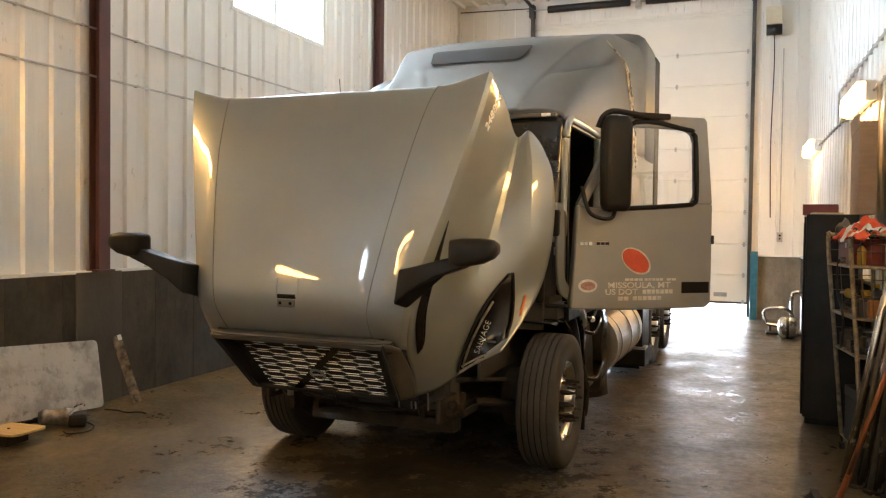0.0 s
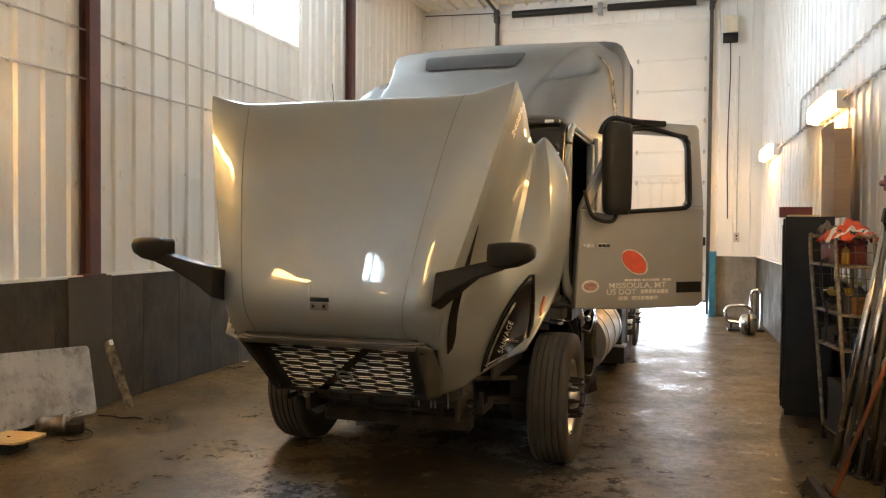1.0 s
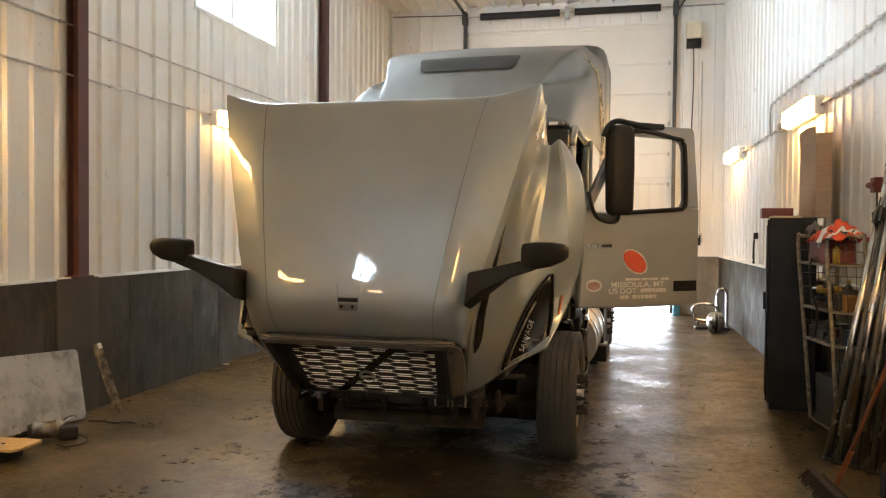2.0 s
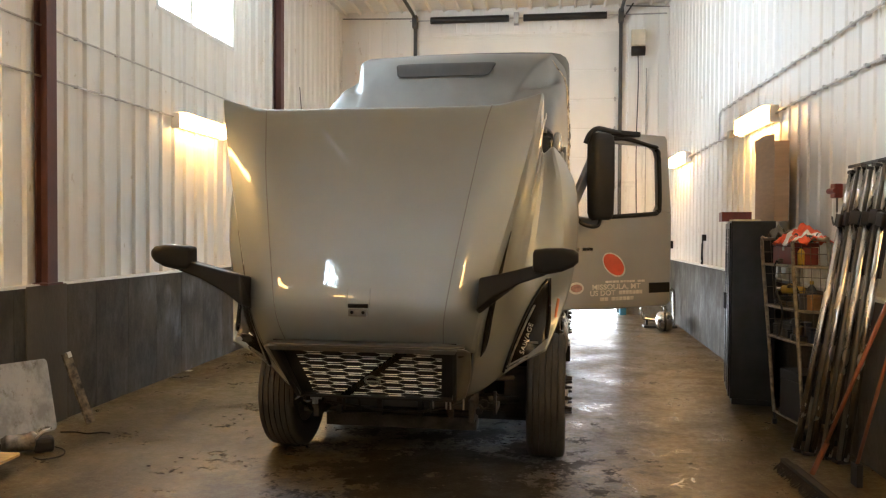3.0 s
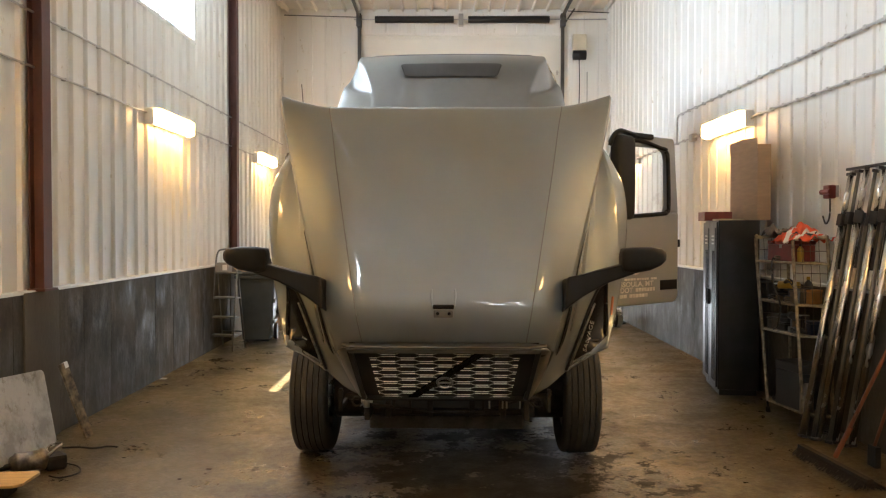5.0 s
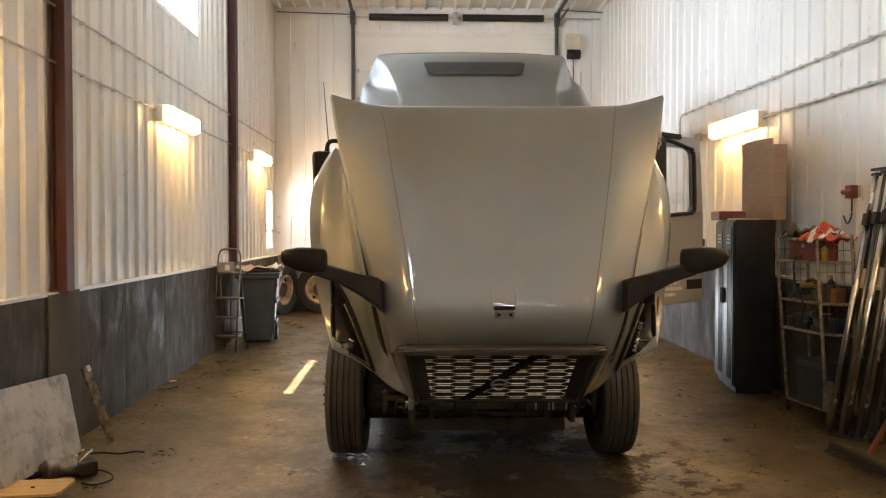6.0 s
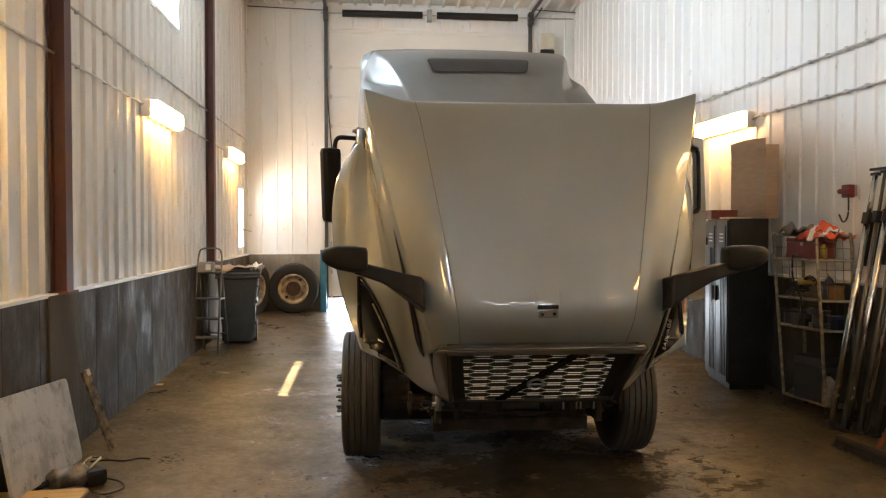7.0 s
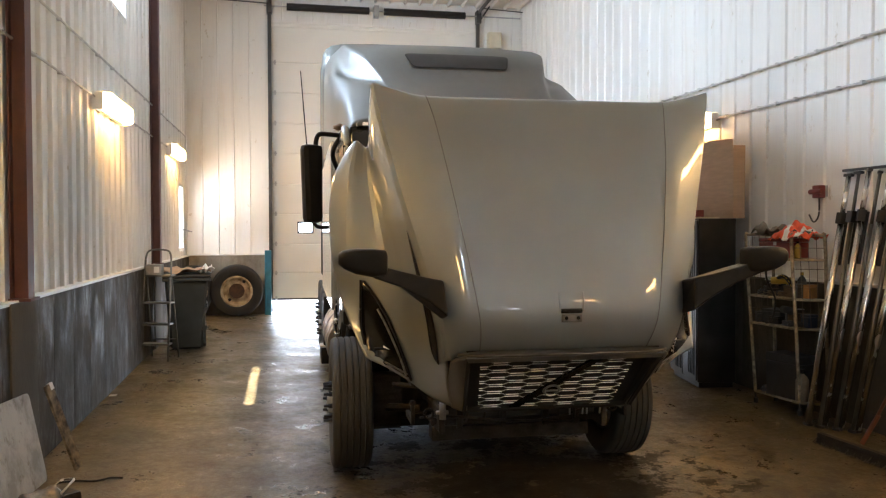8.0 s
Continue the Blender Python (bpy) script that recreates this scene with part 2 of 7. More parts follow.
def floor_sheet():
    bm = bmesh.new()
    nx, ny = 24, 60
    g = [[bm.verts.new((WEST - 0.3 + (EAST - WEST + 0.7) * i / nx, SOUTH - 0.3 + (NORTH - SOUTH + 0.45) * j / ny, 0)) for j in range(ny + 1)] for i in range(nx + 1)]
    for col in g:
        for v in col:
            v.co.z = ground_z(v.co.y, v.co.x) + 0.002 * noise.noise(v.co * 0.9)
    for i in range(nx):
        for j in range(ny):
            bm.faces.new((g[i][j], g[i + 1][j], g[i + 1][j + 1], g[i][j + 1]))
    return bm


def floor_material():
    m = material("stained_damp_concrete", (0.106, 0.079, 0.037), 0.5, 0, 0.32, 1.2, 0.3, 55, tint=(0.078, 0.056, 0.025), rough_var=0.1)
    n, l = m.node_tree.nodes, m.node_tree.links
    b = n["Principled BSDF"]
    tc = n.new("ShaderNodeTexCoord")

    def noise_tex(scale, detail, rough, stretch=(1, 1, 1)):
        mp, tx = n.new("ShaderNodeMapping"), n.new("ShaderNodeTexNoise")
        mp.inputs["Scale"].default_value = stretch
        l.new(tc.outputs["Object"], mp.inputs["Vector"])
        tx.inputs["Scale"].default_value, tx.inputs["Detail"].default_value, tx.inputs["Roughness"].default_value = scale, detail, rough
        l.new(mp.outputs["Vector"], tx.inputs["Vector"])
        return tx.outputs["Fac"]

    def span(value, a, z, lo=0.0, hi=1.0):
        r = n.new("ShaderNodeMapRange")
        for key, v in (("From Min", a), ("From Max", z), ("To Min", lo), ("To Max", hi)):
            r.inputs[key].default_value = v
        l.new(value, r.inputs["Value"])
        return r.outputs["Result"]

    def calc(op, a, c):
        q = n.new("ShaderNodeMath")
        q.operation = op
        for k, v in enumerate((a, c)):
            if isinstance(v, float):
                q.inputs[k].default_value = v
            else:
                l.new(v, q.inputs[k])
        return q.outputs[0]

    # trowelled gloss, dulled by dried dirt
    gloss = calc("ADD", span(noise_tex(1.7, 10, 0.72), 0.38, 0.64, 0.54, 0.25), span(noise_tex(17, 8, 0.75), 0.4, 0.6, 0.07, -0.07))
    # ragged oily stain, stretched and darkened to paint in shade under the truck too
    sub, scl, dist = n.new("ShaderNodeVectorMath"), n.new("ShaderNodeVectorMath"), n.new("ShaderNodeVectorMath")
    sub.operation, scl.operation, dist.operation = "SUBTRACT", "MULTIPLY", "LENGTH"
    sub.inputs[1].default_value, scl.inputs[1].default_value = (-1.75, 5.6, 0), (0.62, 0.46, 0)
    l.new(tc.outputs["Object"], sub.inputs[0])
    l.new(sub.outputs[0], scl.inputs[0])
    l.new(scl.outputs[0], dist.inputs[0])
    rag = calc("MULTIPLY", noise_tex(2.6, 12, 0.78), 3.4)
    stain_shade = span(calc("SUBTRACT", rag, calc("MULTIPLY", dist.outputs["Value"], 0.7)), 1.27, 1.36)
    base = b.inputs["Base Color"].links[0].from_socket

    def shade(colour_in, mask, colour, blend="MIX"):
        q = n.new("ShaderNodeMix")
        q.data_type, q.blend_type = "RGBA", blend
        l.new(mask, q.inputs["Factor"])
        l.new(colour_in, q.inputs["A"])
        q.inputs["B"].default_value = (*colour, 1)
        return q.outputs["Result"]

    base = shade(base, span(noise_tex(4.5, 10, 0.78), 0.52, 0.6), (0.68, 0.62, 0.55), "MULTIPLY")
    base = shade(base, span(noise_tex(1.1, 10, 0.74), 0.50, 0.60), (0.76, 0.72, 0.66), "MULTIPLY")
    base = shade(base, span(noise_tex(38, 5, 0.65), 0.60, 0.66), (0.74, 0.70, 0.64), "MULTIPLY")
    base = shade(base, span(noise_tex(2.3, 10, 0.76), 0.55, 0.64), (1.4, 1.4, 1.4), "MULTIPLY")
    base = shade(base, calc("MULTIPLY", span(noise_tex(5.5, 12, 0.78), 0.5, 0.545), span(dist.outputs["Value"], 0.8, 1.9, 1.0, 0.0)), (0.040, 0.029, 0.017))
    base = shade(base, stain_shade, (0.030, 0.025, 0.017))
    l.new(base, b.inputs["Base Color"])
    rmix = n.new("ShaderNodeMix")
    l.new(stain_shade, rmix.inputs["Factor"])
    l.new(gloss, rmix.inputs["A"])
    l.new(span(noise_tex(5, 8, 0.7), 0.4, 0.6, 0.44, 0.64), rmix.inputs["B"])
    l.new(rmix.outputs["Result"], b.inputs["Roughness"])
    l.new(span(stain_shade, 0.0, 1.0, 0.42, 0.08), b.inputs["Specular IOR Level"])
    # hand-trowelled unevenness under the fine grain
    wave = n.new("ShaderNodeBump")
    wave.inputs["Strength"].default_value, wave.inputs["Distance"].default_value = 0.09, 0.006
    l.new(noise_tex(20, 6, 0.62), wave.inputs["Height"])
    l.new(wave.outputs["Normal"], b.inputs["Normal"].links[0].from_node.inputs["Normal"])
    return m


floor = structure(part("floor", floor_sheet(), floor_material(), smooth=True), "stained brown damp concrete shop floor", "floor")

# windows: (from y, to y, sill z, head z), all in the west wall
WINDOWS = [(8.4, 10.65, 4.39, 5.75), (-5.6, -4.1, 4.3, 5.5), (15.42, 16.14, 1.40, 2.66)]
STEEL_X = WEST - 0.09


def wall_with_openings(name, x0, x1, y0, y1, z0, z1, openings):
    bm = bmesh.new()
    ys = sorted({y0, y1, *[o[0] for o in openings], *[o[1] for o in openings]})
    for a, b in zip(ys, ys[1:]):
        cut = [o for o in openings if o[0] <= a and o[1] >= b]
        z = z0
        for o in sorted(cut, key=lambda q: q[2]):
            box(bm, (x0, a, z), (x1, b, o[2]))
            z = o[3]
        box(bm, (x0, a, z), (x1, b, z1))
    return bm


wall_west = structure(part("wall_west", wall_with_openings("w", STEEL_X - 0.24, STEEL_X, SOUTH, NORTH + 0.3, LEDGE, CEIL, WINDOWS), STEEL_WHITE), "white steel-lined wall with high windows")
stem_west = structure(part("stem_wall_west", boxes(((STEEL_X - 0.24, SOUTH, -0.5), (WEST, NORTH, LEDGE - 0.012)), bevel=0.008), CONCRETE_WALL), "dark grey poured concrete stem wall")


def form_panels(parent, y0, y1, x_face, out, mat):
    """Cast panels between form joints, a little proud of the wall."""
    y = y0
    while y < y1 - 0.1:
        w = min(0.61, y1 - y)
        z0 = -0.3
        ob = part("concrete_panel", boxes(((0, y + 0.0025, z0), (out * 0.007, y + w - 0.0025, LEDGE - 0.016)), bevel=0.002), mat, parent)
        ob.location = (x_face, 0, 0)
        y += 0.61


form_panels(stem_west, 2.12, NORTH - 0.1, WEST, 1, CONCRETE_WALL)


def rib_profile(width, deep=0.036, half=0.036):
    """Along the sheet and out of it: one rounded rib a foot, with broad flats between."""
    pts = [(0.0, 0.0)]
    u = 0.05
    while u < width - 0.04:
        pts += [(u - half, 0), (u - half * 0.62, deep * 0.72), (u - half * 0.42, deep), (u + half * 0.42, deep), (u + half * 0.62, deep * 0.72), (u + half, 0)]
        u += 0.305
    pts.append((width, 0.0))
    return pts


_sheets = {}


def liner(parent, m, width, height, shape=(0.036, 0.036)):
    """One ribbed liner sheet: u along, ribs out along +x of m, up z."""
    key = (round(width, 3), round(height, 3), shape)
    if key not in _sheets:
        bm = bmesh.new()
        pr = rib_profile(width, *shape)
        lo = [bm.verts.new((d, u, 0)) for u, d in pr]
        hi = [bm.verts.new((d, u, height)) for u, d in pr]
        for k in range(len(pr) - 1):
            bm.faces.new((lo[k], lo[k + 1], hi[k + 1], hi[k]))
        me = bpy.data.meshes.new("liner_sheet")
        bm.to_mesh(me)
        bm.free()
        me.materials.append(STEEL_WHITE)
        _sheets[key] = me
    ob = new("liner_sheet", _sheets[key])
    ob.parent = parent
    ob.matrix_basis = m
    return ob


def clad(parent, y0, y1, z0, z1, openings, place, shape=(0.036, 0.036)):
    """Sheets three feet wide, cut round the openings; place(y, z) gives a sheet's pose."""
    y = y0
    while y < y1 - 0.05:
        w = min(0.915, y1 - y)
        spans = [(y, y + w, z0, z1)]
        for o in openings:
            nxt = []
            for a, b, c, d in spans:
                if o[1] <= a or o[0] >= b:
                    nxt.append((a, b, c, d))
                    continue
                if o[0] > a:
                    nxt.append((a, o[0], c, d))
                if o[1] < b:
                    nxt.append((o[1], b, c, d))
                a2, b2 = max(a, o[0]), min(b, o[1])
                if o[2] > c:
                    nxt.append((a2, b2, c, o[2]))
                if o[3] < d:
                    nxt.append((a2, b2, o[3], d))
            spans = nxt
        for a, b, c, d in spans:
            if b - a > 0.03 and d - c > 0.03:
                liner(parent, place(a, c), b - a, d - c, shape)
        y += 0.915


clad(wall_west, SOUTH + 0.06, NORTH, LEDGE, CEIL, WINDOWS, lambda y, z: pose(STEEL_X + 0.003, y, z), (0.034, 0.036))
structure(part("trim_west", boxes(((STEEL_X, SOUTH, LEDGE - 0.012), (WEST + 0.012, NORTH, LEDGE + 0.012))), WHITE_TRIM), "white painted ledge flashing", "trim")

# east wall, its far end a little nearer to the middle
E_TURN = 1.1
e_pose = pose(EAST + 0.09, 6.0, 0, 0, 0, E_TURN)
wall_east = structure(part("wall_east", boxes(((0, -15.2, LEDGE), (0.24, 10.8, CEIL))), STEEL_WHITE), "white steel-lined wall hung with conduits")
wall_east.matrix_world = e_pose
clad(wall_east, -15.0, 10.7, LEDGE, CEIL, [], lambda y, z: pose(-0.003, y, z) @ Matrix.Diagonal((-1, 1, 1, 1)), (0.018, 0.034))
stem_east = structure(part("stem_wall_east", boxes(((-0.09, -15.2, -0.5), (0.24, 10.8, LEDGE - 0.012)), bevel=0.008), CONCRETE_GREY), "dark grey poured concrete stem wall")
stem_east.matrix_world = e_pose
form_panels(stem_east, -4.0, 10.3, -0.09, -1, CONCRETE_GREY)
trim_east = structure(part("trim_east", boxes(((-0.102, -15.2, LEDGE - 0.012), (0, 10.5, LEDGE + 0.012))), WHITE_TRIM), "white painted ledge flashing", "trim")
trim_east.matrix_world = e_pose


def east(y, off=0.0, z=0.0):
    """A pose on the east wall's steel face: local x out into the room, y back along it."""
    return e_pose @ pose(-off, y - 6.0, z, 0, 0, 180)


# north wall with the overhead door's opening
DOOR_W, DOOR_E, DOOR_H = -3.89, 0.39, 5.95
bm = boxes(((STEEL_X - 0.24, NORTH, -0.5), (DOOR_W, NORTH + 0.25, CEIL)), ((DOOR_E, NORTH, -0.5), (EAST + 0.3, NORTH + 0.25, CEIL)), ((DOOR_W, NORTH, DOOR_H), (DOOR_E, NORTH + 0.25, CEIL)))
wall_north = structure(part("wall_north", bm, STEEL_WHITE), "white steel-lined end wall round the overhead door")
for a, b, c in ((STEEL_X, DOOR_W - 0.1, LEDGE), (DOOR_W - 0.1, DOOR_E + 0.1, DOOR_H + 0.05), (DOOR_E + 0.1, EAST, LEDGE)):
    clad(wall_north, 0, b - a, c, CEIL - 0.14, [], lambda u, z, a=a: pose(a + u, NORTH - 0.004, z, 0, 0, -90), (0.011, 0.012))
bm = boxes(((WEST, NORTH - 0.1, -0.5), (DOOR_W - 0.06, NORTH, LEDGE)), ((DOOR_E + 0.06, NORTH - 0.1, -0.5), (EAST, NORTH, LEDGE)), bevel=0.008)
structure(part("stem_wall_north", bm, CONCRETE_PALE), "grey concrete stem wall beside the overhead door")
bm = boxes(((WEST, NORTH - 0.112, LEDGE), (DOOR_W - 0.06, NORTH, LEDGE + 0.02)), ((DOOR_E + 0.06, NORTH - 0.112, LEDGE), (EAST, NORTH, LEDGE + 0.02)))
structure(part("trim_north", bm, WHITE_TRIM), "white ledge flashing on the end wall", "trim")

# ceiling: white ribbed liner under purlins
# unseen slit, made up to cast the sun streak on the floor
SUN_SLITS = [(-4.03, -3.935, 0.36, 2.76)]
bm = bmesh.new()
X0, X1, Y0, Y1 = WEST - 0.3, EAST + 0.5, SOUTH - 0.2, NORTH + 0.3
ys = sorted({Y0, Y1, *[q for o in SUN_SLITS for q in o[2:]]})
for ya, yb in zip(ys, ys[1:]):
    x = X0
    for o in sorted([o for o in SUN_SLITS if o[2] <= ya and o[3] >= yb]) + [(X1, X1, 0, 0)]:
        box(bm, (x, ya, CEIL), (o[0], yb, CEIL + 0.2))
        pr = [(u, d) for u, d in rib_profile(X1 - X0) if x <= X0 + u <= o[0]]
        lo = [bm.verts.new((X0 + u, ya, CEIL - 0.004 - d * 1.5)) for u, d in pr]
        hi = [bm.verts.new((X0 + u, yb, CEIL - 0.004 - d * 1.5)) for u, d in pr]
        for k in range(len(pr) - 1):
            bm.faces.new((lo[k], hi[k], hi[k + 1], lo[k + 1]))
        x = o[1]
structure(part("ceiling", bm, STEEL_WHITE), "white ribbed steel ceiling", "ceiling")

# the closing wall behind the camera, with a row of small windows
bm = bmesh.new()
HOLES = [(-1.45, -1.2, 2.2, 2.35), (-0.75, -0.5, 2.2, 2.35), (-0.05, 0.2, 2.2, 2.35), (-1.2, -0.75, 1.55, 1.72), (0.2, 0.65, 1.55, 1.72)]
xs = sorted({WEST - 0.4, EAST + 0.6, *[q for o in HOLES for q in o[:2]]})
for a, b in zip(xs, xs[1:]):
    z = -0.5
    for o in sorted([o for o in HOLES if o[0] <= a and o[1] >= b], key=lambda q: q[2]):
        box(bm, (a, SOUTH - 0.25, z), (b, SOUTH, o[2]))
        z = o[3]
    box(bm, (a, SOUTH - 0.25, z), (b, SOUTH, CEIL))
structure(part("backdrop_south", boxes(((-2.3, SOUTH - 0.9, 1.4), (1.1, SOUTH - 0.8, 2.8))), WINDOW_GLOW), "bright sky outside the end windows", "backdrop")
# unseen dark base, added so the hood's lower front has darkness to reflect
structure(part("stem_wall_south", boxes(((WEST - 0.1, SOUTH, -0.5), (EAST + 0.3, SOUTH + 0.09, LEDGE)), bevel=0.008), CONCRETE_WALL), "dark concrete stem wall behind the camera")
wall_south = structure(part("wall_south", bm, STEEL_WHITE), "white steel end wall behind the camera")

# red steel columns on pilasters
for k, y in enumerate((6.2, 12.3, 0.1, -6.0)):
    x = STEEL_X + 0.03
    c = y + 0.03
    bm = boxes(((x, c - 0.07, LEDGE + 0.02), (x + 0.014, c + 0.07, CEIL)), ((x + 0.11, c - 0.07, LEDGE + 0.02), (x + 0.124, c + 0.07, CEIL)), ((x + 0.014, c - 0.006, LEDGE + 0.02), (x + 0.11, c + 0.006, CEIL)),
               ((x, c - 0.11, LEDGE + 0.002), (x + 0.15, c + 0.11, LEDGE + 0.022)))
    tagged(part("steel_column", bm, RED_STEEL), "dark red oxide steel column on a concrete pilaster", "column", "columns along the wall", "structure")
    bm = boxes(((WEST - 0.02, y - 0.27, -0.5), (WEST + 0.022, y + 0.30, LEDGE)), bevel=0.008)
    tagged(part("pilaster", bm, CONCRETE_DULL), "dull brown concrete pilaster under a steel column", "pilaster", "pilasters", "structure")

# windows
for k, (a, b, c, d) in enumerate(WINDOWS):
    w = empty("window_%d" % (k + 1), pose(STEEL_X - 0.12, a, c), "white framed fixed window in the steel wall", "window", kind="structure")
    W, H = b - a, d - c
    fr = 0.05
    bm = boxes(((-0.12, 0, 0), (0.14, fr, H)), ((-0.12, W - fr, 0), (0.14, W, H)), ((-0.12, fr, 0), (0.14, W - fr, fr)), ((-0.12, fr, H - fr), (0.14, W - fr, H)), ((-0.03, W / 2 - 0.035, fr), (0.03, W / 2 + 0.035, H - fr)), bevel=0.004)
    part("window_frame", bm, WHITE_TRIM, w)
    for s in (0, 1):
        p = part("pane", boxes(((-0.004, fr + s * (W / 2 - 0.03), fr), (0.004, W / 2 - 0.025 + s * (W / 2 - fr + 0.03), H - fr))), CLEAR, w)
        p.visible_shadow = False
    if W < 1:
        part("transom", boxes(((-0.05, fr, 0.36), (0.05, W - fr, 0.42)), bevel=0.004), WHITE_TRIM, w)
        part("stay", rods(((0.1, 0.5, 0.42), (0.3, 0.66, 0.36), 0.012)), GALV, w)
        # added lamp standing in for reflected light, slanting up and in onto the end wall
        lamp("window_snow_light", "AREA", 0.36, (1.0, 0.98, 0.95), look((STEEL_X - 0.05, (a + b) / 2 - 0.1, (c + d) / 2 + 0.1), (STEEL_X + 1.25, NORTH, 3.0)), size=W - 0.2, size_y=H - 0.4, spread=radians(64))
    if W > 1:
        lamp("window_daylight", "AREA", 20 if W > 2 else 14, (0.66, 0.82, 1.0), Matrix.Translation((STEEL_X + (0.06 if W > 2 else -0.17), (a + b) / 2, (c + d) / 2)) @ pose(0, 0, 0, 0, -90, 0), size=H - 0.12, size_y=W - 0.12)

# overhead door, a hand's breadth open at the floor
door = empty("door_1", pose(0, NORTH + 0.06, 0), "white sectional overhead door raised slightly off the floor", "overhead door", kind="structure")
edges = [DOOR_H, 5.17, 4.56, 3.95, 3.34, 2.73, 2.12, 1.51, 0.92, 0.40]
for hi_z, lo_z in zip(edges, edges[1:]):
    bm = boxes(((DOOR_W - 0.05, 0, lo_z + 0.006), (DOOR_E + 0.05, 0.05, hi_z - 0.006)), bevel=0.012)
    box(bm, (DOOR_W - 0.04, 0.012, lo_z - 0.02), (DOOR_E + 0.04, 0.038, lo_z + 0.03))
    part("door_section", bm, DOOR_WHITE, door)
    for x in (DOOR_W + 0.1, -1.0, -2.45, DOOR_E - 0.1):
        part("hinge", boxes(((x - 0.018, -0.02, lo_z - 0.045), (x + 0.018, 0, lo_z + 0.045)), ((x - 0.03, -0.035, lo_z - 0.012), (x + 0.03, -0.02, lo_z + 0.012))), CONDUIT, door)
part("door_lite_frame", boxes(((-3.36, -0.012, 1.72), (-3.04, 0.0, 1.96)), bevel=0.004), BLACK_PLASTIC, door)
# the pane itself glows in place of daylight; there is no opening behind it
part("door_lite", boxes(((-3.33, -0.018, 1.75), (-3.07, -0.011, 1.93))), SKY_GLOW, door, "bright small window in the door")
part("top_seal", boxes(((DOOR_W - 0.04, -0.03, 5.88), (DOOR_E + 0.04, -0.002, 5.949))), DOOR_WHITE, door)
part("pull_handle", boxes(((-0.24, -0.02, 0.5), (0.0, 0.0, 0.58)), bevel=0.006), GALV, door)
part("bottom_seal", boxes(((DOOR_W - 0.04, 0.005, 0.36), (DOOR_E + 0.04, 0.045, 0.405)), bevel=0.01), RUBBER, door)

tracks = empty("door_track", pose(0, NORTH - 0.03, 0), "dark steel overhead door tracks with springs above", "door track", kind="structure")
for x in (DOOR_W, DOOR_E):
    part("vertical_track", boxes(((x - 0.035, -0.06, 0.14), (x + 0.035, 0.02, 6.1)), bevel=0.006), TRACK, tracks)
    part("horizontal_track", tube([(x, -0.02, 6.05), (x, -0.1, 6.22), (x, -0.35, 6.33), (x, -4.0, 6.36), (x, -6.0, 6.36)], 0.035), TRACK, tracks)
    part("end_bracket", boxes(((x - 0.05, -0.16, 6.1), (x + 0.05, 0.02, 6.36)), bevel=0.006), TRACK, tracks)
part("spring_shaft", rods(((DOOR_W - 0.1, -0.12, 6.24), (DOOR_E + 0.9, -0.12, 6.24), 0.014)), GALV, tracks)
for a, b in ((-3.55, -1.9), (-1.6, 0.1)):
    n = 46
    prof = []
    for k in range(n * 2 + 1):
        prof.append((a + (b - a) * k / (2 * n), 0.078 if k % 2 else 0.066))
    lz = lathe(prof, 14)
    bmesh.ops.translate(lz, verts=lz.verts, vec=(0, -0.12, 6.24))
    part("torsion_spring", lz, BLACK_IRON, tracks, smooth=True)
part("centre_bracket", boxes(((-1.8, -0.14, 6.12), (-1.7, 0.02, 6.36)), bevel=0.006), GALV, tracks)

part("brace", rods(((DOOR_E, -0.08, 6.12), (DOOR_E + 0.24, -0.1, 6.47), 0.016), ((DOOR_E + 0.1, -0.1, 6.42), (1.35, -0.1, 6.38), 0.011)), TRACK, tracks)
part("brace", rods(((DOOR_W, -0.08, 6.3), (STEEL_X + 0.1, -0.1, 6.34), 0.011)), TRACK, tracks)
opener = empty("door_opener", pose(0.72, NORTH - 0.02, 5.62), "beige wall-mounted door opener with a black motor", "door opener")
part("housing", boxes(((-0.13, -0.2, -0.03), (0.15, 0, 0.3)), bevel=0.015), material("beige_enamel", (0.62, 0.56, 0.42), 0.5, 0, 0.1, 6), opener)
part("motor", rods(((-0.12, -0.11, -0.12), (0.15, -0.11, -0.12), 0.1)), BLACK_IRON, opener, smooth=True)
part("cable", tube([(0.02, -0.03, -0.2), (0.03, -0.02, -0.8), (0.0, -0.02, -2.2), (0.02, -0.02, -3.6)], 0.01), BLACK_IRON, opener)

# outdoors beyond the door
bm = bmesh.new()
bmesh.ops.create_grid(bm, x_segments=2, y_segments=2, size=400)
out = structure(part("ground", bm, SNOW), "bright snow outside the hall", "ground")
out.location = (0, 400 + NORTH + 0.2, 0.1)
bm = boxes(((DOOR_W - 3, NORTH + 3.0, 0.11), (DOOR_E + 3, NORTH + 3.1, 3.5)))
structure(part("backdrop_north", bm, SKY_GLOW), "bright hazy distance outside the overhead door", "backdrop")
bm = boxes(((STEEL_X - 3.1, -9.0, 1.0), (STEEL_X - 3.0, 18.0, 9.0)))
structure(part("backdrop_west", bm, SKY_GLOW), "bright sky outside the windows", "backdrop")
lamp("door_gap_daylight", "AREA", 6.5, (0.9, 0.95, 1.0), Matrix.Translation(((DOOR_W + DOOR_E) / 2, NORTH + 0.02, 0.34)) @ pose(0, 0, 0, -52, 0, 0), size=4.1, size_y=0.16)

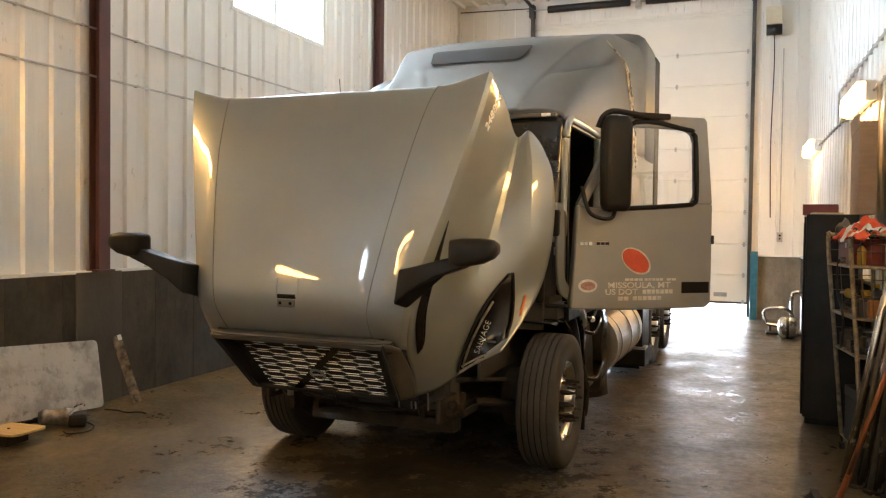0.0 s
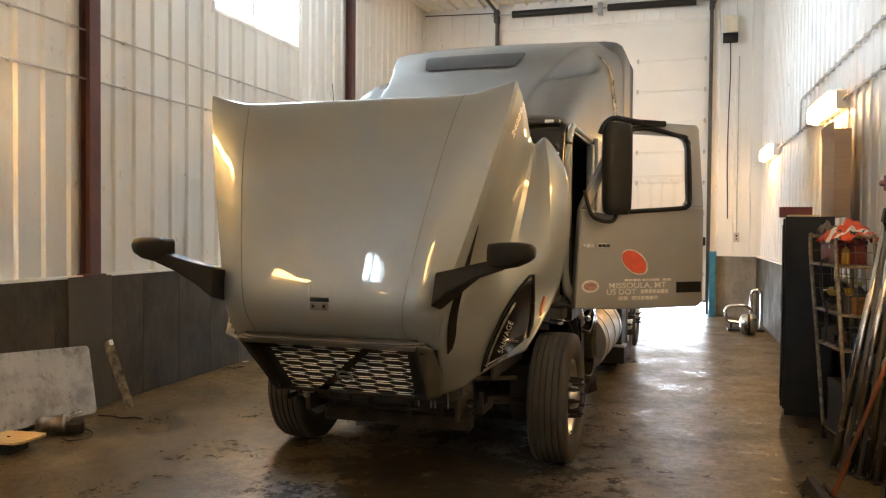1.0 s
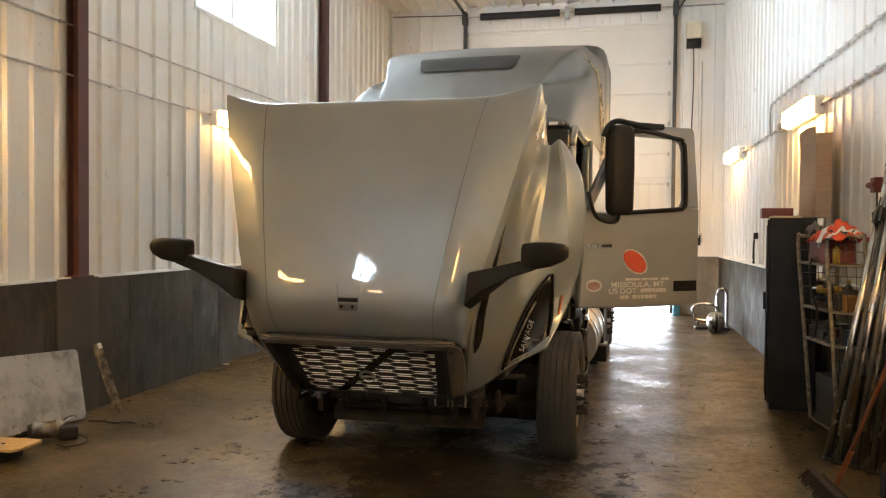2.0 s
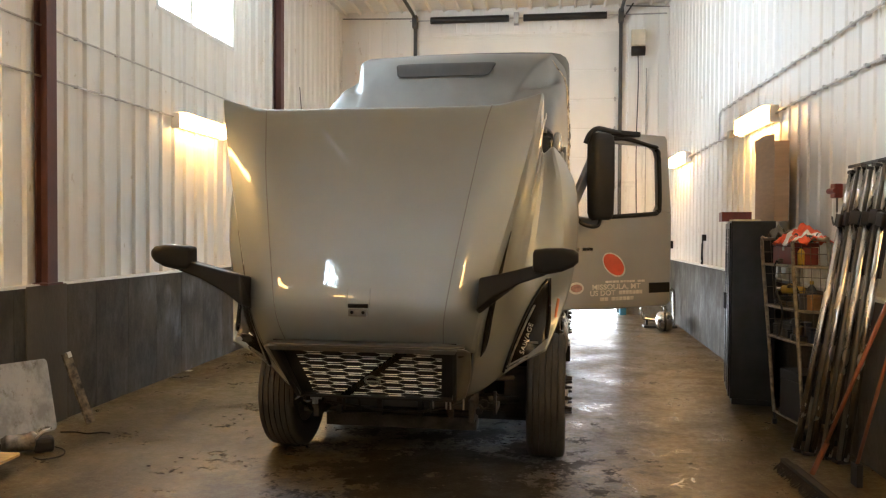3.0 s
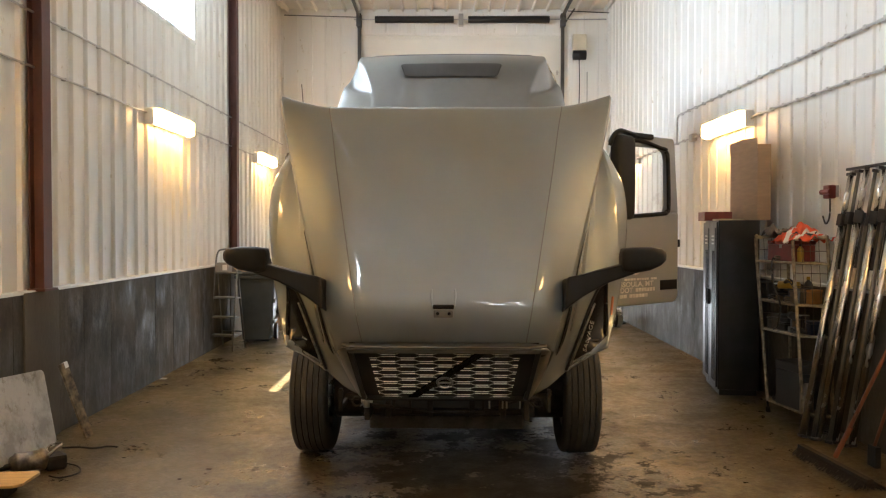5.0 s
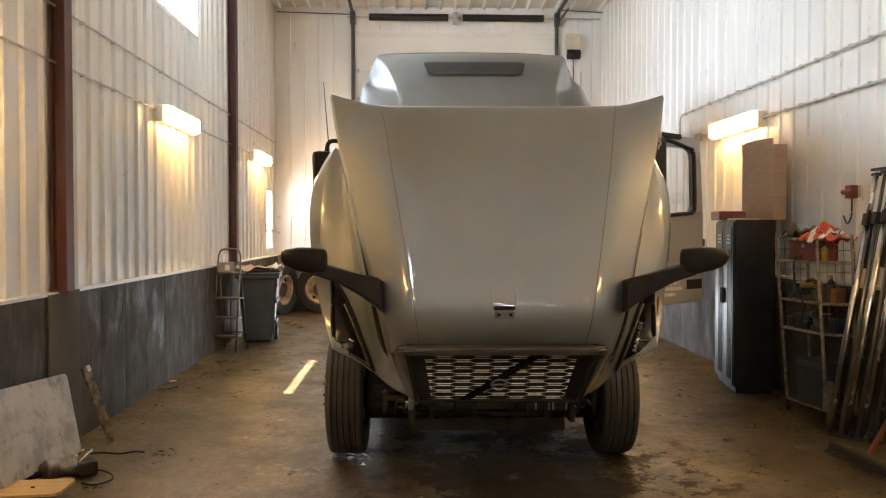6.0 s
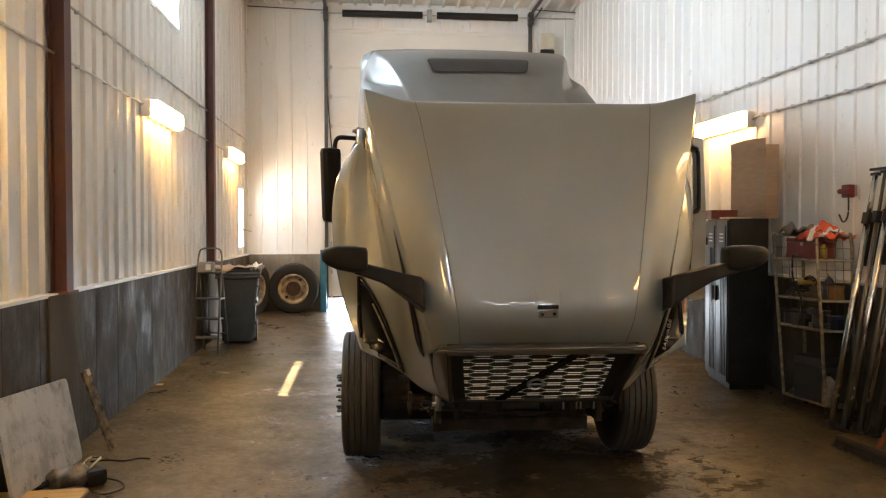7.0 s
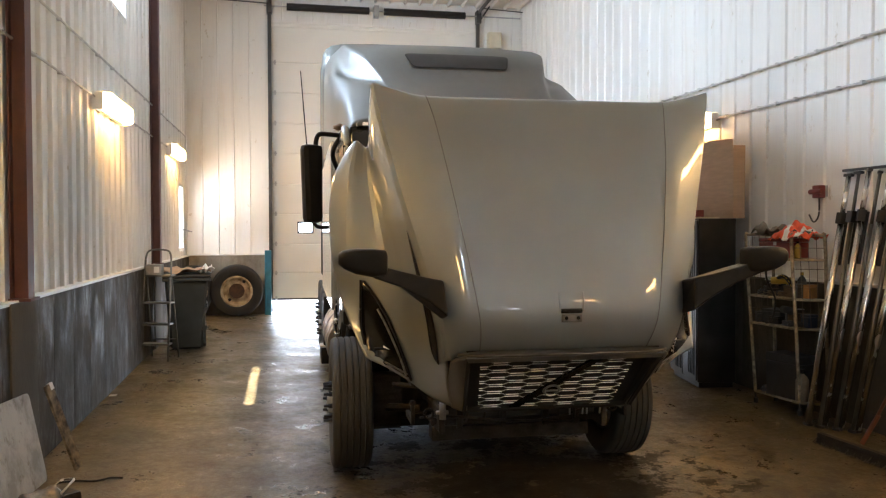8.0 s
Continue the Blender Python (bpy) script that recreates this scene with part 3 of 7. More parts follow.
# wall lamps
for side in ("west", "east"):
    for y in (14.45, 9.4, 4.3, -0.8, -5.9):
        if side == "west":
            m = pose(STEEL_X + 0.03, y, 3.13)
        else:
            m = east(y, 0.03, 3.1)
        t = empty("wall_lamp", m, "glowing warm fluorescent wall lamp on the steel wall", "wall lamp", "wall lamps")
        part("housing", boxes(((0, -0.66, -0.08), (0.05, 0.66, 0.08)), bevel=0.008), WHITE_TRIM, t)
        bm = bmesh.new()
        box(bm, (0.05, -0.63, -0.085), (0.17, 0.63, 0.085), None, 0.035)
        part("diffuser", bm, TUBE, t)
        part("reflector", boxes(((0.0, -0.65, 0.09), (0.17, 0.65, 0.1)), bevel=0.003), WHITE_TRIM, t)
        for q in (-1, 1):
            part("end_cap", boxes(((0.0, q * 0.67 - 0.01, -0.095), (0.10, q * 0.67 + 0.01, 0.088)), bevel=0.004), WHITE_TRIM, t)
        part("bracket", rods(((0.03, 0.68, 0.0), (0.02, 0.85, 0.03), 0.012)), GALV, t)

# ---- the truck ----
TRUCK_Y = 4.2
truck = empty("semi_truck", pose(-2.06, TRUCK_Y, 0, 0, 0, -1.1), "dusty grey salvage semi truck, hood tilted forward, door open", "truck")


def P(h, y, z, s=1):
    """A place on the truck: half width from its middle, y along the hall, height."""
    return Vector((s * h, y - TRUCK_Y, z))


def both(rows):
    """Rows given on one side, mirrored."""
    return [[P(*p, -1) for p in r[::-1]] for r in rows], [[P(*p) for p in r] for r in rows]


# hood skin: middle, seam, ridge; then side, valley, fender, fender lip
FRONT = [
    [(0, 4.288, 1.115), (0.25, 4.29, 1.115), (0.49, 4.296, 1.115), (0.60, 4.31, 1.10), (0.655, 4.35, 1.06)],
    [(0, 4.172, 1.30), (0.26, 4.174, 1.30), (0.512, 4.182, 1.30), (0.63, 4.215, 1.30), (0.715, 4.275, 1.30)],
    [(0, 4.215, 1.60), (0.28, 4.217, 1.60), (0.56, 4.23, 1.60), (0.69, 4.28, 1.60), (0.80, 4.355, 1.60)],
    [(0, 4.295, 1.90), (0.31, 4.298, 1.90), (0.612, 4.31, 1.90), (0.76, 4.365, 1.90), (0.885, 4.44, 1.90)],
    [(0, 4.395, 2.20), (0.33, 4.398, 2.20), (0.665, 4.41, 2.20), (0.83, 4.46, 2.21), (0.968, 4.525, 2.22)],
    [(0, 4.500, 2.43), (0.35, 4.503, 2.43), (0.705, 4.515, 2.43), (0.88, 4.55, 2.45), (1.028, 4.59, 2.47)],
    [(0, 4.590, 2.56), (0.37, 4.592, 2.56), (0.735, 4.60, 2.565), (0.91, 4.615, 2.60), (1.06, 4.635, 2.645)],
    [(0, 4.640, 2.585), (0.37, 4.642, 2.585), (0.74, 4.65, 2.59), (0.91, 4.655, 2.62), (1.062, 4.66, 2.66)],
]
SIDE = [
    [(0.535, 4.72, 0.705), (0.68, 4.80, 0.765), (0.81, 4.86, 0.86), (0.95, 4.86, 0.95), (1.07, 4.84, 1.03)],
    [(0.60, 4.54, 0.88), (0.72, 4.72, 0.90), (0.835, 4.83, 0.96), (0.98, 4.87, 1.03), (1.10, 4.90, 1.08)],
    [(0.655, 4.35, 1.06), (0.76, 4.60, 1.06), (0.86, 4.80, 1.10), (1.03, 4.93, 1.16), (1.16, 5.03, 1.20)],
    [(0.715, 4.275, 1.30), (0.80, 4.50, 1.29), (0.89, 4.78, 1.32), (1.09, 5.01, 1.37), (1.225, 5.17, 1.39)],
    [(0.80, 4.355, 1.60), (0.87, 4.61, 1.60), (0.94, 4.90, 1.60), (1.175, 5.05, 1.62), (1.268, 5.23, 1.62)],
    [(0.885, 4.44, 1.90), (0.94, 4.71, 1.90), (0.985, 5.0, 1.88), (1.18, 5.08, 1.89), (1.285, 5.25, 1.88)],
    [(0.968, 4.525, 2.22), (1.0, 4.80, 2.18), (1.018, 5.09, 2.11), (1.16, 5.15, 2.15), (1.262, 5.265, 2.11)],
    [(1.028, 4.59, 2.47), (1.04, 4.87, 2.39), (1.03, 5.17, 2.26), (1.125, 5.21, 2.31), (1.205, 5.28, 2.25)],
    [(1.06, 4.635, 2.645), (1.05, 4.93, 2.52), (1.035, 5.215, 2.345), (1.105, 5.25, 2.385), (1.165, 5.285, 2.32)],
]
LOWER = [
    [(0.575, 4.25, 1.10), (0.62, 4.285, 1.09), (0.655, 4.35, 1.06)],
    [(0.55, 4.40, 0.93), (0.58, 4.43, 0.92), (0.60, 4.54, 0.88)],
    [(0.50, 4.60, 0.725), (0.52, 4.64, 0.715), (0.535, 4.72, 0.705)],
]
SILVER = material("satin_silver_plastic", (0.82, 0.81, 0.78), 0.3, 0.25, 0.1, 9, 0.03, 90)
BROW = material("satin_brown_grey_brow", (0.105, 0.097, 0.082), 0.34, 0.3, 0.15, 9, 0.03, 90)
TRIM_GREY = material("dull_trim_grey", (0.11, 0.11, 0.105), 0.45, 0.2, 0.2, 9)
LINK_GREY = material("slat_link_grey", (0.27, 0.265, 0.255), 0.35, 0.3, 0.2, 9)
EDGE_TRIM = material("worn_edge_trim", (0.23, 0.225, 0.21), 0.4, 0.5, 0.5, 30, 0.2, 90)
SEAM = material("seam_filler", (0.1, 0.1, 0.095), 0.5, 0, 0.2, 5)
hood = empty("hood", pose(0, 0, 0), "", "")
hood.parent = truck


def shift(p, q, d):
    """p moved by d metres towards q."""
    p, q = Vector(p), Vector(q)
    return tuple(p + (q - p).normalized() * d)


# the ridge is a narrow flat chamfer between the front and the side
front_rows = [r[:-1] + [shift(r[-1], r[-2], 0.016)] for r in FRONT]
side_rows = [[shift(r[0], r[1], 0.034)] + r[1:] for r in SIDE]
chamfer_rows = [[f[-1], c[0]] for f, c in zip(front_rows, side_rows[2:])]
chamfer_rows.append([front_rows[-1][-1], side_rows[-1][0]])
lower_rows = [r[:-1] + [c[-1]] for r, c in zip(LOWER, ([front_rows[0][-1]], [side_rows[1][0]], [side_rows[0][0]]))]
bm = bmesh.new()
for rows, nu in ((front_rows, 5), (side_rows, 5), (chamfer_rows, 1)):
    a, b = both(rows)
    sheet(bm, a, nu, 5, True)
    sheet(bm, b, nu, 5, True)
bmesh.ops.remove_doubles(bm, verts=bm.verts, dist=0.003)
bmesh.ops.recalc_face_normals(bm, faces=bm.faces)
skin = part("hood_skin", bm, PAINT, hood, smooth=True)
skin.data.set_sharp_from_angle(angle=0.3)
solid(skin, 0.016, -1)
# satin frame down both sides of the grille
for rows in both(lower_rows):
    bm = bmesh.new()
    sheet(bm, rows, 5, 5, True)
    bmesh.ops.recalc_face_normals(bm, faces=bm.faces)
    solid(part("grille_cheek", bm, BROW, hood, smooth=True), 0.012, 0)

for s in (-1, 1):
    # seam between the hood's middle and its wing
    part("seam", tube([P(r[2][0], r[2][1] - 0.0005, r[2][2], s) for r in FRONT], 0.0028, 6), SEAM, hood)

# brow over the grille
bm = bmesh.new()
lip = [(-0.615, 0.075), (-0.5, 0.012), (-0.25, 0.003), (0.0, 0.0), (0.25, 0.003), (0.5, 0.012), (0.615, 0.075)]
sheet(bm, [[P(h, y + dy, z) for h, dy in lip] for y, z in ((4.315, 1.128), (4.25, 1.118), (4.222, 1.113), (4.212, 1.106), (4.222, 1.098), (4.26, 1.094))], 5, 3)
bmesh.ops.recalc_face_normals(bm, faces=bm.faces)
solid(part("grille_brow", bm, BROW, hood, smooth=True), 0.006, 0)

# grille: black surround, wavy bright slats
grille = empty("grille", pose(0, 0, 0), "", "")
grille.parent = hood
g0, g1 = Vector((0, 4.235 - TRUCK_Y, 1.095)), Vector((0, 4.595 - TRUCK_Y, 0.722))
gdir = g1 - g0
gn = Vector((0, gdir.z, -gdir.y)).normalized()


def G(h, v, out=0.0):
    return g0 + gdir * v + Vector((h, 0, 0)) + gn * out


def GS(h, v, out=0.0):
    """A place on the slats' own plane, set back in the well: deeper at the top than at the foot."""
    return G(0, 0.19, -0.075).lerp(G(0, 1.10, -0.04), v) + Vector((h, 0, 0)) + gn * out


MESH_BLACK = material("dull_black_mesh", (0.012, 0.0115, 0.011), 0.8, 0, 0.3, 9)
rim_in = [G(-0.555, 0.02), G(0.555, 0.02), G(0.505, 1.02), G(-0.505, 1.02)]
back = [GS(-0.575, -0.16, -0.03), GS(0.575, -0.16, -0.03), GS(0.525, 1.03, -0.03), GS(-0.525, 1.03, -0.03)]
bm = bmesh.new()
ri, bk = [bm.verts.new(q) for q in rim_in], [bm.verts.new(q) for q in back]
for k in range(4):
    bm.faces.new((ri[k], ri[(k + 1) % 4], bk[(k + 1) % 4], bk[k]))
bm.faces.new(bk)
solid(part("grille_well", bm, MESH_BLACK, grille), 0.008, 0)
# black margin between the well and the painted skin
bm = bmesh.new()
ro = [bm.verts.new(q) for q in (G(-0.578, 0, 0.004), G(0.578, 0, 0.004), G(0.528, 1.0, 0.004), G(-0.528, 1.0, 0.004))]
ri = [bm.verts.new(q) for q in rim_in]
for k in range(4):
    bm.faces.new((ro[k], ro[(k + 1) % 4], ri[(k + 1) % 4], ri[k]))
solid(part("grille_surround", bm, MESH_BLACK, grille), 0.01, 0)
# painted frame round the grille, its shade under the brow put into a darker grey
bm = bmesh.new()
for a, b, c, d in (((-0.58, -0.01), (0.58, -0.01), (0.565, 0.06), (-0.565, 0.06)),):
    bm.faces.new([bm.verts.new(G(h, v, 0.004)) for h, v in (a, b, c, d)])
solid(part("grille_frame", bm, TRIM_GREY, grille), 0.012, 0)
# pale flats and darker links put the slats' catch of light into the colour
for k in range(14):
    v = 0.09 + 0.88 * k / 13
    half = 0.47 - 0.05 * v
    bm = bmesh.new()
    pts = []
    n = 120
    for i in range(n + 1):
        h = -half + 2 * half * i / n
        ph = ((h + 0.46) / 0.232) % 1.0
        tri = max(-1, min(1, 4.6 * (abs(ph - 0.5) * 4 - 1)))
        pts.append((h, v + (0.0145 if k % 2 else -0.0145) * tri, abs(tri) > 0.99))
    prev, was = None, False
    for h, vv, flat in pts:
        ring = [bm.verts.new(GS(h, vv + a, o)) for a, o in ((-0.0018, 0.001), (0.0012, 0.003), (0.0012, -0.002), (-0.0016, -0.003))]
        if prev:
            for j in range(4):
                bm.faces.new((prev[j], prev[(j + 1) % 4], ring[(j + 1) % 4], ring[j])).material_index = 0 if flat and was else 1
        prev, was = ring, flat
    bmesh.ops.recalc_face_normals(bm, faces=bm.faces)
    part("grille_slat", bm, SILVER, grille).data.materials.append(LINK_GREY)
bm = bmesh.new()
a, b = GS(-0.205, 0.93, 0.012), GS(0.24, 0.02, 0.012)
w = Vector((0.03, 0, 0))
q = [bm.verts.new(p) for p in (a - w, a + w, b + w, b - w)]
bm.faces.new(q)
solid(part("diagonal_bar", bm, GLOSS_BLACK, grille), 0.014, 0)
emblem = empty("round_emblem", pose(0, 0, 0), "", "")
emblem.parent = grille
face_on = Matrix.Translation(GS(0.0, 0.6, 0.02)) @ gn.to_track_quat("Z", "X").to_matrix().to_4x4() @ Matrix.Diagonal((0.88, 0.88, 1, 1))
for nm, prof, mt in (("emblem_ring", [(0.0, 0.044), (0.006, 0.046), (0.010, 0.053), (0.006, 0.060), (0.0, 0.062)], TRIM_GREY), ("emblem_disc", [(0.0, 0.0), (0.003, 0.02), (0.003, 0.044)], GLOSS_BLACK)):
    em = lathe(prof, 28, "Z")
    bmesh.ops.transform(em, verts=em.verts, matrix=face_on)
    part(nm, em, mt, emblem, smooth=True)
em = boxes(((-0.010, -0.046, 0.002), (0.006, 0.046, 0.006)), bevel=0.002)
bmesh.ops.transform(em, verts=em.verts, matrix=face_on)
part("emblem_bar", em, LINK_GREY, emblem)
# bright arc painting the highlight on the ring's lower edge
em = tube([(-0.050 * math.cos(a), 0.050 * math.sin(a), 0.010) for a in (-0.7, -0.35, 0.0, 0.35, 0.7)], 0.005, 6)
bmesh.ops.transform(em, verts=em.verts, matrix=face_on)
part("emblem_highlight", em, SILVER, emblem, smooth=True)

# hood latch: a dark slot under a pressed recess, with a painted grip below
bm = boxes(((-0.062, -0.022, -0.012), (0.062, 0.02, 0.014)), bevel=0.006)
bmesh.ops.translate(bm, verts=bm.verts, vec=P(0.0, 4.187, 1.35))
latch = part("latch_slot", bm, GLOSS_BLACK, hood)
bm = boxes(((-0.058, -0.026, -0.026), (0.058, 0.015, 0.020)), bevel=0.008)
bmesh.ops.translate(bm, verts=bm.verts, vec=P(0.0, 4.184, 1.314))
part("latch_grip", bm, TRIM_GREY, latch)
for x in (-0.034, 0.034):
    part("latch_screw", rods((P(x, 4.155, 1.313), P(x, 4.162, 1.313), 0.010), seg=10), GLOSS_BLACK, latch)
for q in (-1, 1):
    part("recess_edge", tube([P(q * 0.066, 4.166, 1.35), P(q * 0.070, 4.174, 1.41), P(q * 0.068, 4.184, 1.455)], 0.005, 6), PAINT, latch, smooth=True)

# headlight openings, lamps gone
def on_surface(centre, right, up):
    r, u = Vector(right).normalized(), Vector(up)
    n = r.cross(u).normalized()
    u = n.cross(r)
    m = Matrix((r, u, n)).transposed().to_4x4()
    return Matrix.Translation(centre) @ m


def on_side(u, v, s, out=0.0):
    """A place on the hood's side skin by its column and row, lifted off it."""
    def along(p, t):
        k = min(int(t), len(p) - 2)
        f = t - k
        p0, p1, p2, p3 = p[max(k - 1, 0)], p[k], p[k + 1], p[min(k + 2, len(p) - 1)]
        return 0.5 * ((2 * p1) + (p2 - p0) * f + (2 * p0 - 5 * p1 + 4 * p2 - p3) * f * f + (3 * p1 - p0 - 3 * p2 + p3) * f ** 3)

    def at(u, v):
        return along([along([Vector(p) for p in r], u) for r in SIDE], v)
    p, du, dv = at(u, v), at(min(u + 0.25, 4), v) - at(max(u - 0.25, 0), v), at(u, v + 0.25) - at(u, max(v - 0.25, 0))
    nrm = du.cross(dv).normalized()
    if nrm.x < 0:
        nrm = -nrm
    p = p + nrm * out
    return P(p.x, p.y, p.z, s)


def side_patch(edge_a, edge_b, s, out, nu=6, nv=12):
    """A skin laid on the hood's side between two lines of (column, row)."""
    bm = bmesh.new()
    g = []
    for j in range(nv + 1):
        t = j / nv
        row = []
        ua, va = edge_a(t)
        ub, vb = edge_b(t)
        for i in range(nu + 1):
            f = i / nu
            row.append(bm.verts.new(on_side(ua + (ub - ua) * f, va + (vb - va) * f, s, out)))
        g.append(row)
    for a, b in zip(g, g[1:]):
        for i in range(nu):
            f = (a[i], a[i + 1], b[i + 1], b[i])
            bm.faces.new(f if s > 0 else f[::-1])
    bmesh.ops.recalc_face_normals(bm, faces=bm.faces)
    return bm


for s in (-1, 1):
    inner = lambda t: (1.82 + 0.88 * t ** 1.8, 0.40 + 3.08 * t)
    outr = lambda t: (3.9 - 1.12 * t ** 1.3, 0.28 + 3.22 * t)
    lens = solid(part("headlight_opening", side_patch(inner, outr, s, 0.004), GLOSS_BLACK, hood, "empty black headlight opening", smooth=True), 0.006, 1)
    ring_pts = [on_side(*inner(k / 8), s, 0.012) for k in range(9)]
    part("headlight_trim", tube(ring_pts, 0.009, 6), BLACK_PLASTIC, lens, smooth=True)
    part("headlight_trim", tube([on_side(inner(k / 8)[0] + 0.22, inner(k / 8)[1] + 0.12, s, 0.012) for k in range(0, 7)], 0.007, 6), EDGE_TRIM, lens, smooth=True)
    # trims and bracket are darker where s is -1, to hold down lamp light there
    part("headlight_trim", tube([on_side(1.8 + 1.92 * k / 6, 0.36 - 0.1 * k / 6, s, 0.012) for k in range(7)], 0.009, 6), EDGE_TRIM if s > 0 else TRIM_GREY, lens, smooth=True)
    part("headlight_trim", tube([on_side(1.95 + 1.7 * k / 6, 0.62 - 0.1 * k / 6, s, 0.010) for k in range(7)], 0.006, 6), LINK_GREY if s > 0 else TRIM_GREY, lens, smooth=True)
    part("headlight_trim", tube([on_side(*outr(k / 8), s, 0.012) for k in range(9)], 0.007, 6), BLACK_PLASTIC, lens, smooth=True)
    part("headlight_bracket", boxes(((-0.03, -0.008, -0.006), (0.03, 0.008, 0.006)), m=Matrix.Translation(on_side(3.0, 1.3, s, 0.008))), TRIM_GREY if s > 0 else BLACK_PLASTIC, lens)
    bm = bmesh.new()
    tri = [on_side(u, v, s, 0.013) for u, v in ((2.5, 1.55), (2.75, 1.5), (2.7, 1.62))]
    bm.faces.new([bm.verts.new(p) for p in tri])
    solid(part("broken_tab", bm, SILVER, lens), 0.003, 0)
    # dark vent slit along the ridge
    sa = lambda t: (0.45 - 0.15 * t, 1.85 + 2.8 * t)
    sb = lambda t: (0.46 - 0.15 * t + 0.27 * math.sin(math.pi * t ** 0.65), 1.85 + 2.8 * t)
    solid(part("vent_slit", side_patch(sa, sb, s, 0.003, 3, 16), GLOSS_BLACK, hood, smooth=True), 0.004, 1)
    # orange side marker
    mc, mu, mo = on_side(3.52, 2.5, s, 0.004), on_side(3.42, 3.0, s, 0.004), on_side(3.3, 2.4, s, 0.004)
    if s > 0:
        bm = boxes(((-0.068, -0.009, -0.006), (0.068, 0.009, 0.006)), bevel=0.004)
        bmesh.ops.transform(bm, verts=bm.verts, matrix=on_surface(mc, mu - mc, mo - mc))
        part("side_marker", bm, material("amber_marker", (0.36, 0.10, 0.03), 0.4), hood, "amber side marker lamp")
    # hood mirror: foot, arm, housing
    mirror = empty("hood_mirror", pose(0, 0, 0), "", "")
    mirror.parent = hood
    bm = bmesh.new()
    arm = [
        [P(0.70, 4.30, 1.30, s), P(0.70, 4.30, 1.50, s), P(0.72, 4.14, 1.53, s), P(0.70, 4.12, 1.34, s)],
        [P(0.80, 4.28, 1.38, s), P(0.80, 4.28, 1.53, s), P(0.82, 4.12, 1.55, s), P(0.80, 4.10, 1.42, s)],
        [P(0.95, 4.24, 1.50, s), P(0.95, 4.24, 1.58, s), P(0.96, 4.11, 1.585, s), P(0.95, 4.09, 1.50, s)],
        [P(1.10, 4.22, 1.55, s), P(1.10, 4.22, 1.62, s), P(1.10, 4.12, 1.62, s), P(1.10, 4.10, 1.55, s)],
    ]
    rings = [[bm.verts.new(p) for p in r] for r in arm]
    for a, b in zip(rings, rings[1:]):
        for j in range(4):
            bm.faces.new((a[j], a[(j + 1) % 4], b[(j + 1) % 4], b[j]))
    bm.faces.new(rings[0]), bm.faces.new(rings[-1][::-1])
    bmesh.ops.recalc_face_normals(bm, faces=bm.faces)
    ob = part("mirror_arm", bm, BLACK_PLASTIC, mirror)
    bv = ob.modifiers.new("round", "BEVEL")
    bv.width, bv.segments = 0.012, 2
    bm = bmesh.new()
    shell = []
    # sections from the flat inner end to the tapered outer end: x, half depth, low z, high z, corner
    for x, hd, z0, z1, rc in ((-0.150, 0.055, -0.05, 0.05, 0.03), (-0.138, 0.078, -0.075, 0.072, 0.03), (-0.06, 0.088, -0.085, 0.082, 0.035), (0.05, 0.085, -0.066, 0.084, 0.04), (0.125, 0.072, -0.035, 0.074, 0.04), (0.158, 0.045, -0.008, 0.055, 0.028)):
        ring = []
        for cy, cz, a0 in ((hd - rc, z1 - rc, 0), (rc - hd, z1 - rc, 90), (rc - hd, z0 + rc, 180), (hd - rc, z0 + rc, 270)):
            for k in range(4):
                a = radians(a0 + 30 * k)
                ring.append(bm.verts.new((x, cy + rc * math.cos(a), cz + rc * math.sin(a))))
        shell.append(ring)
    for ra, rb in zip(shell, shell[1:]):
        for k in range(16):
            bm.faces.new((ra[k], ra[(k + 1) % 16], rb[(k + 1) % 16], rb[k]))
    bm.faces.new(shell[0]), bm.faces.new(shell[-1][::-1])
    bmesh.ops.transform(bm, verts=bm.verts, matrix=Matrix.Translation(P(1.145, 4.15, 1.628, s)) @ Matrix.Diagonal((s * 0.82, 0.88, 0.88, 1)))
    bmesh.ops.recalc_face_normals(bm, faces=bm.faces)
    part("mirror_housing", bm, BLACK_PLASTIC, mirror, smooth=True)

# fleet number on the hood's side
WHITE_VINYL = material("white_vinyl", (0.60, 0.58, 0.53), 0.5, 0, 0.25, 20)
CHALK = material("paint_marker", (0.82, 0.8, 0.75), 0.8, 0, 0.2, 60)


_a, _b, _c = on_side(0.42, 6.5, 1, 0.022), on_side(0.56, 7.55, 1, 0.022), on_side(0.18, 7.25, 1, 0.022)
letters("fleet_number", "248894", 0.082, CHALK, hood, on_surface((_a + _b) / 2, _b - _a, _c - _a), 0.002)
_c, _r, _t = on_side(2.55, 1.75, 1, 0.02), on_side(2.6, 2.6, 1, 0.02), on_side(2.0, 1.9, 1, 0.02)
letters("marker_writing", "SALVAGE", 0.052, CHALK, hood, on_surface(_c, _r - _c, _t - _c), 0.0015, 0.0, 0.0016)

# wheels


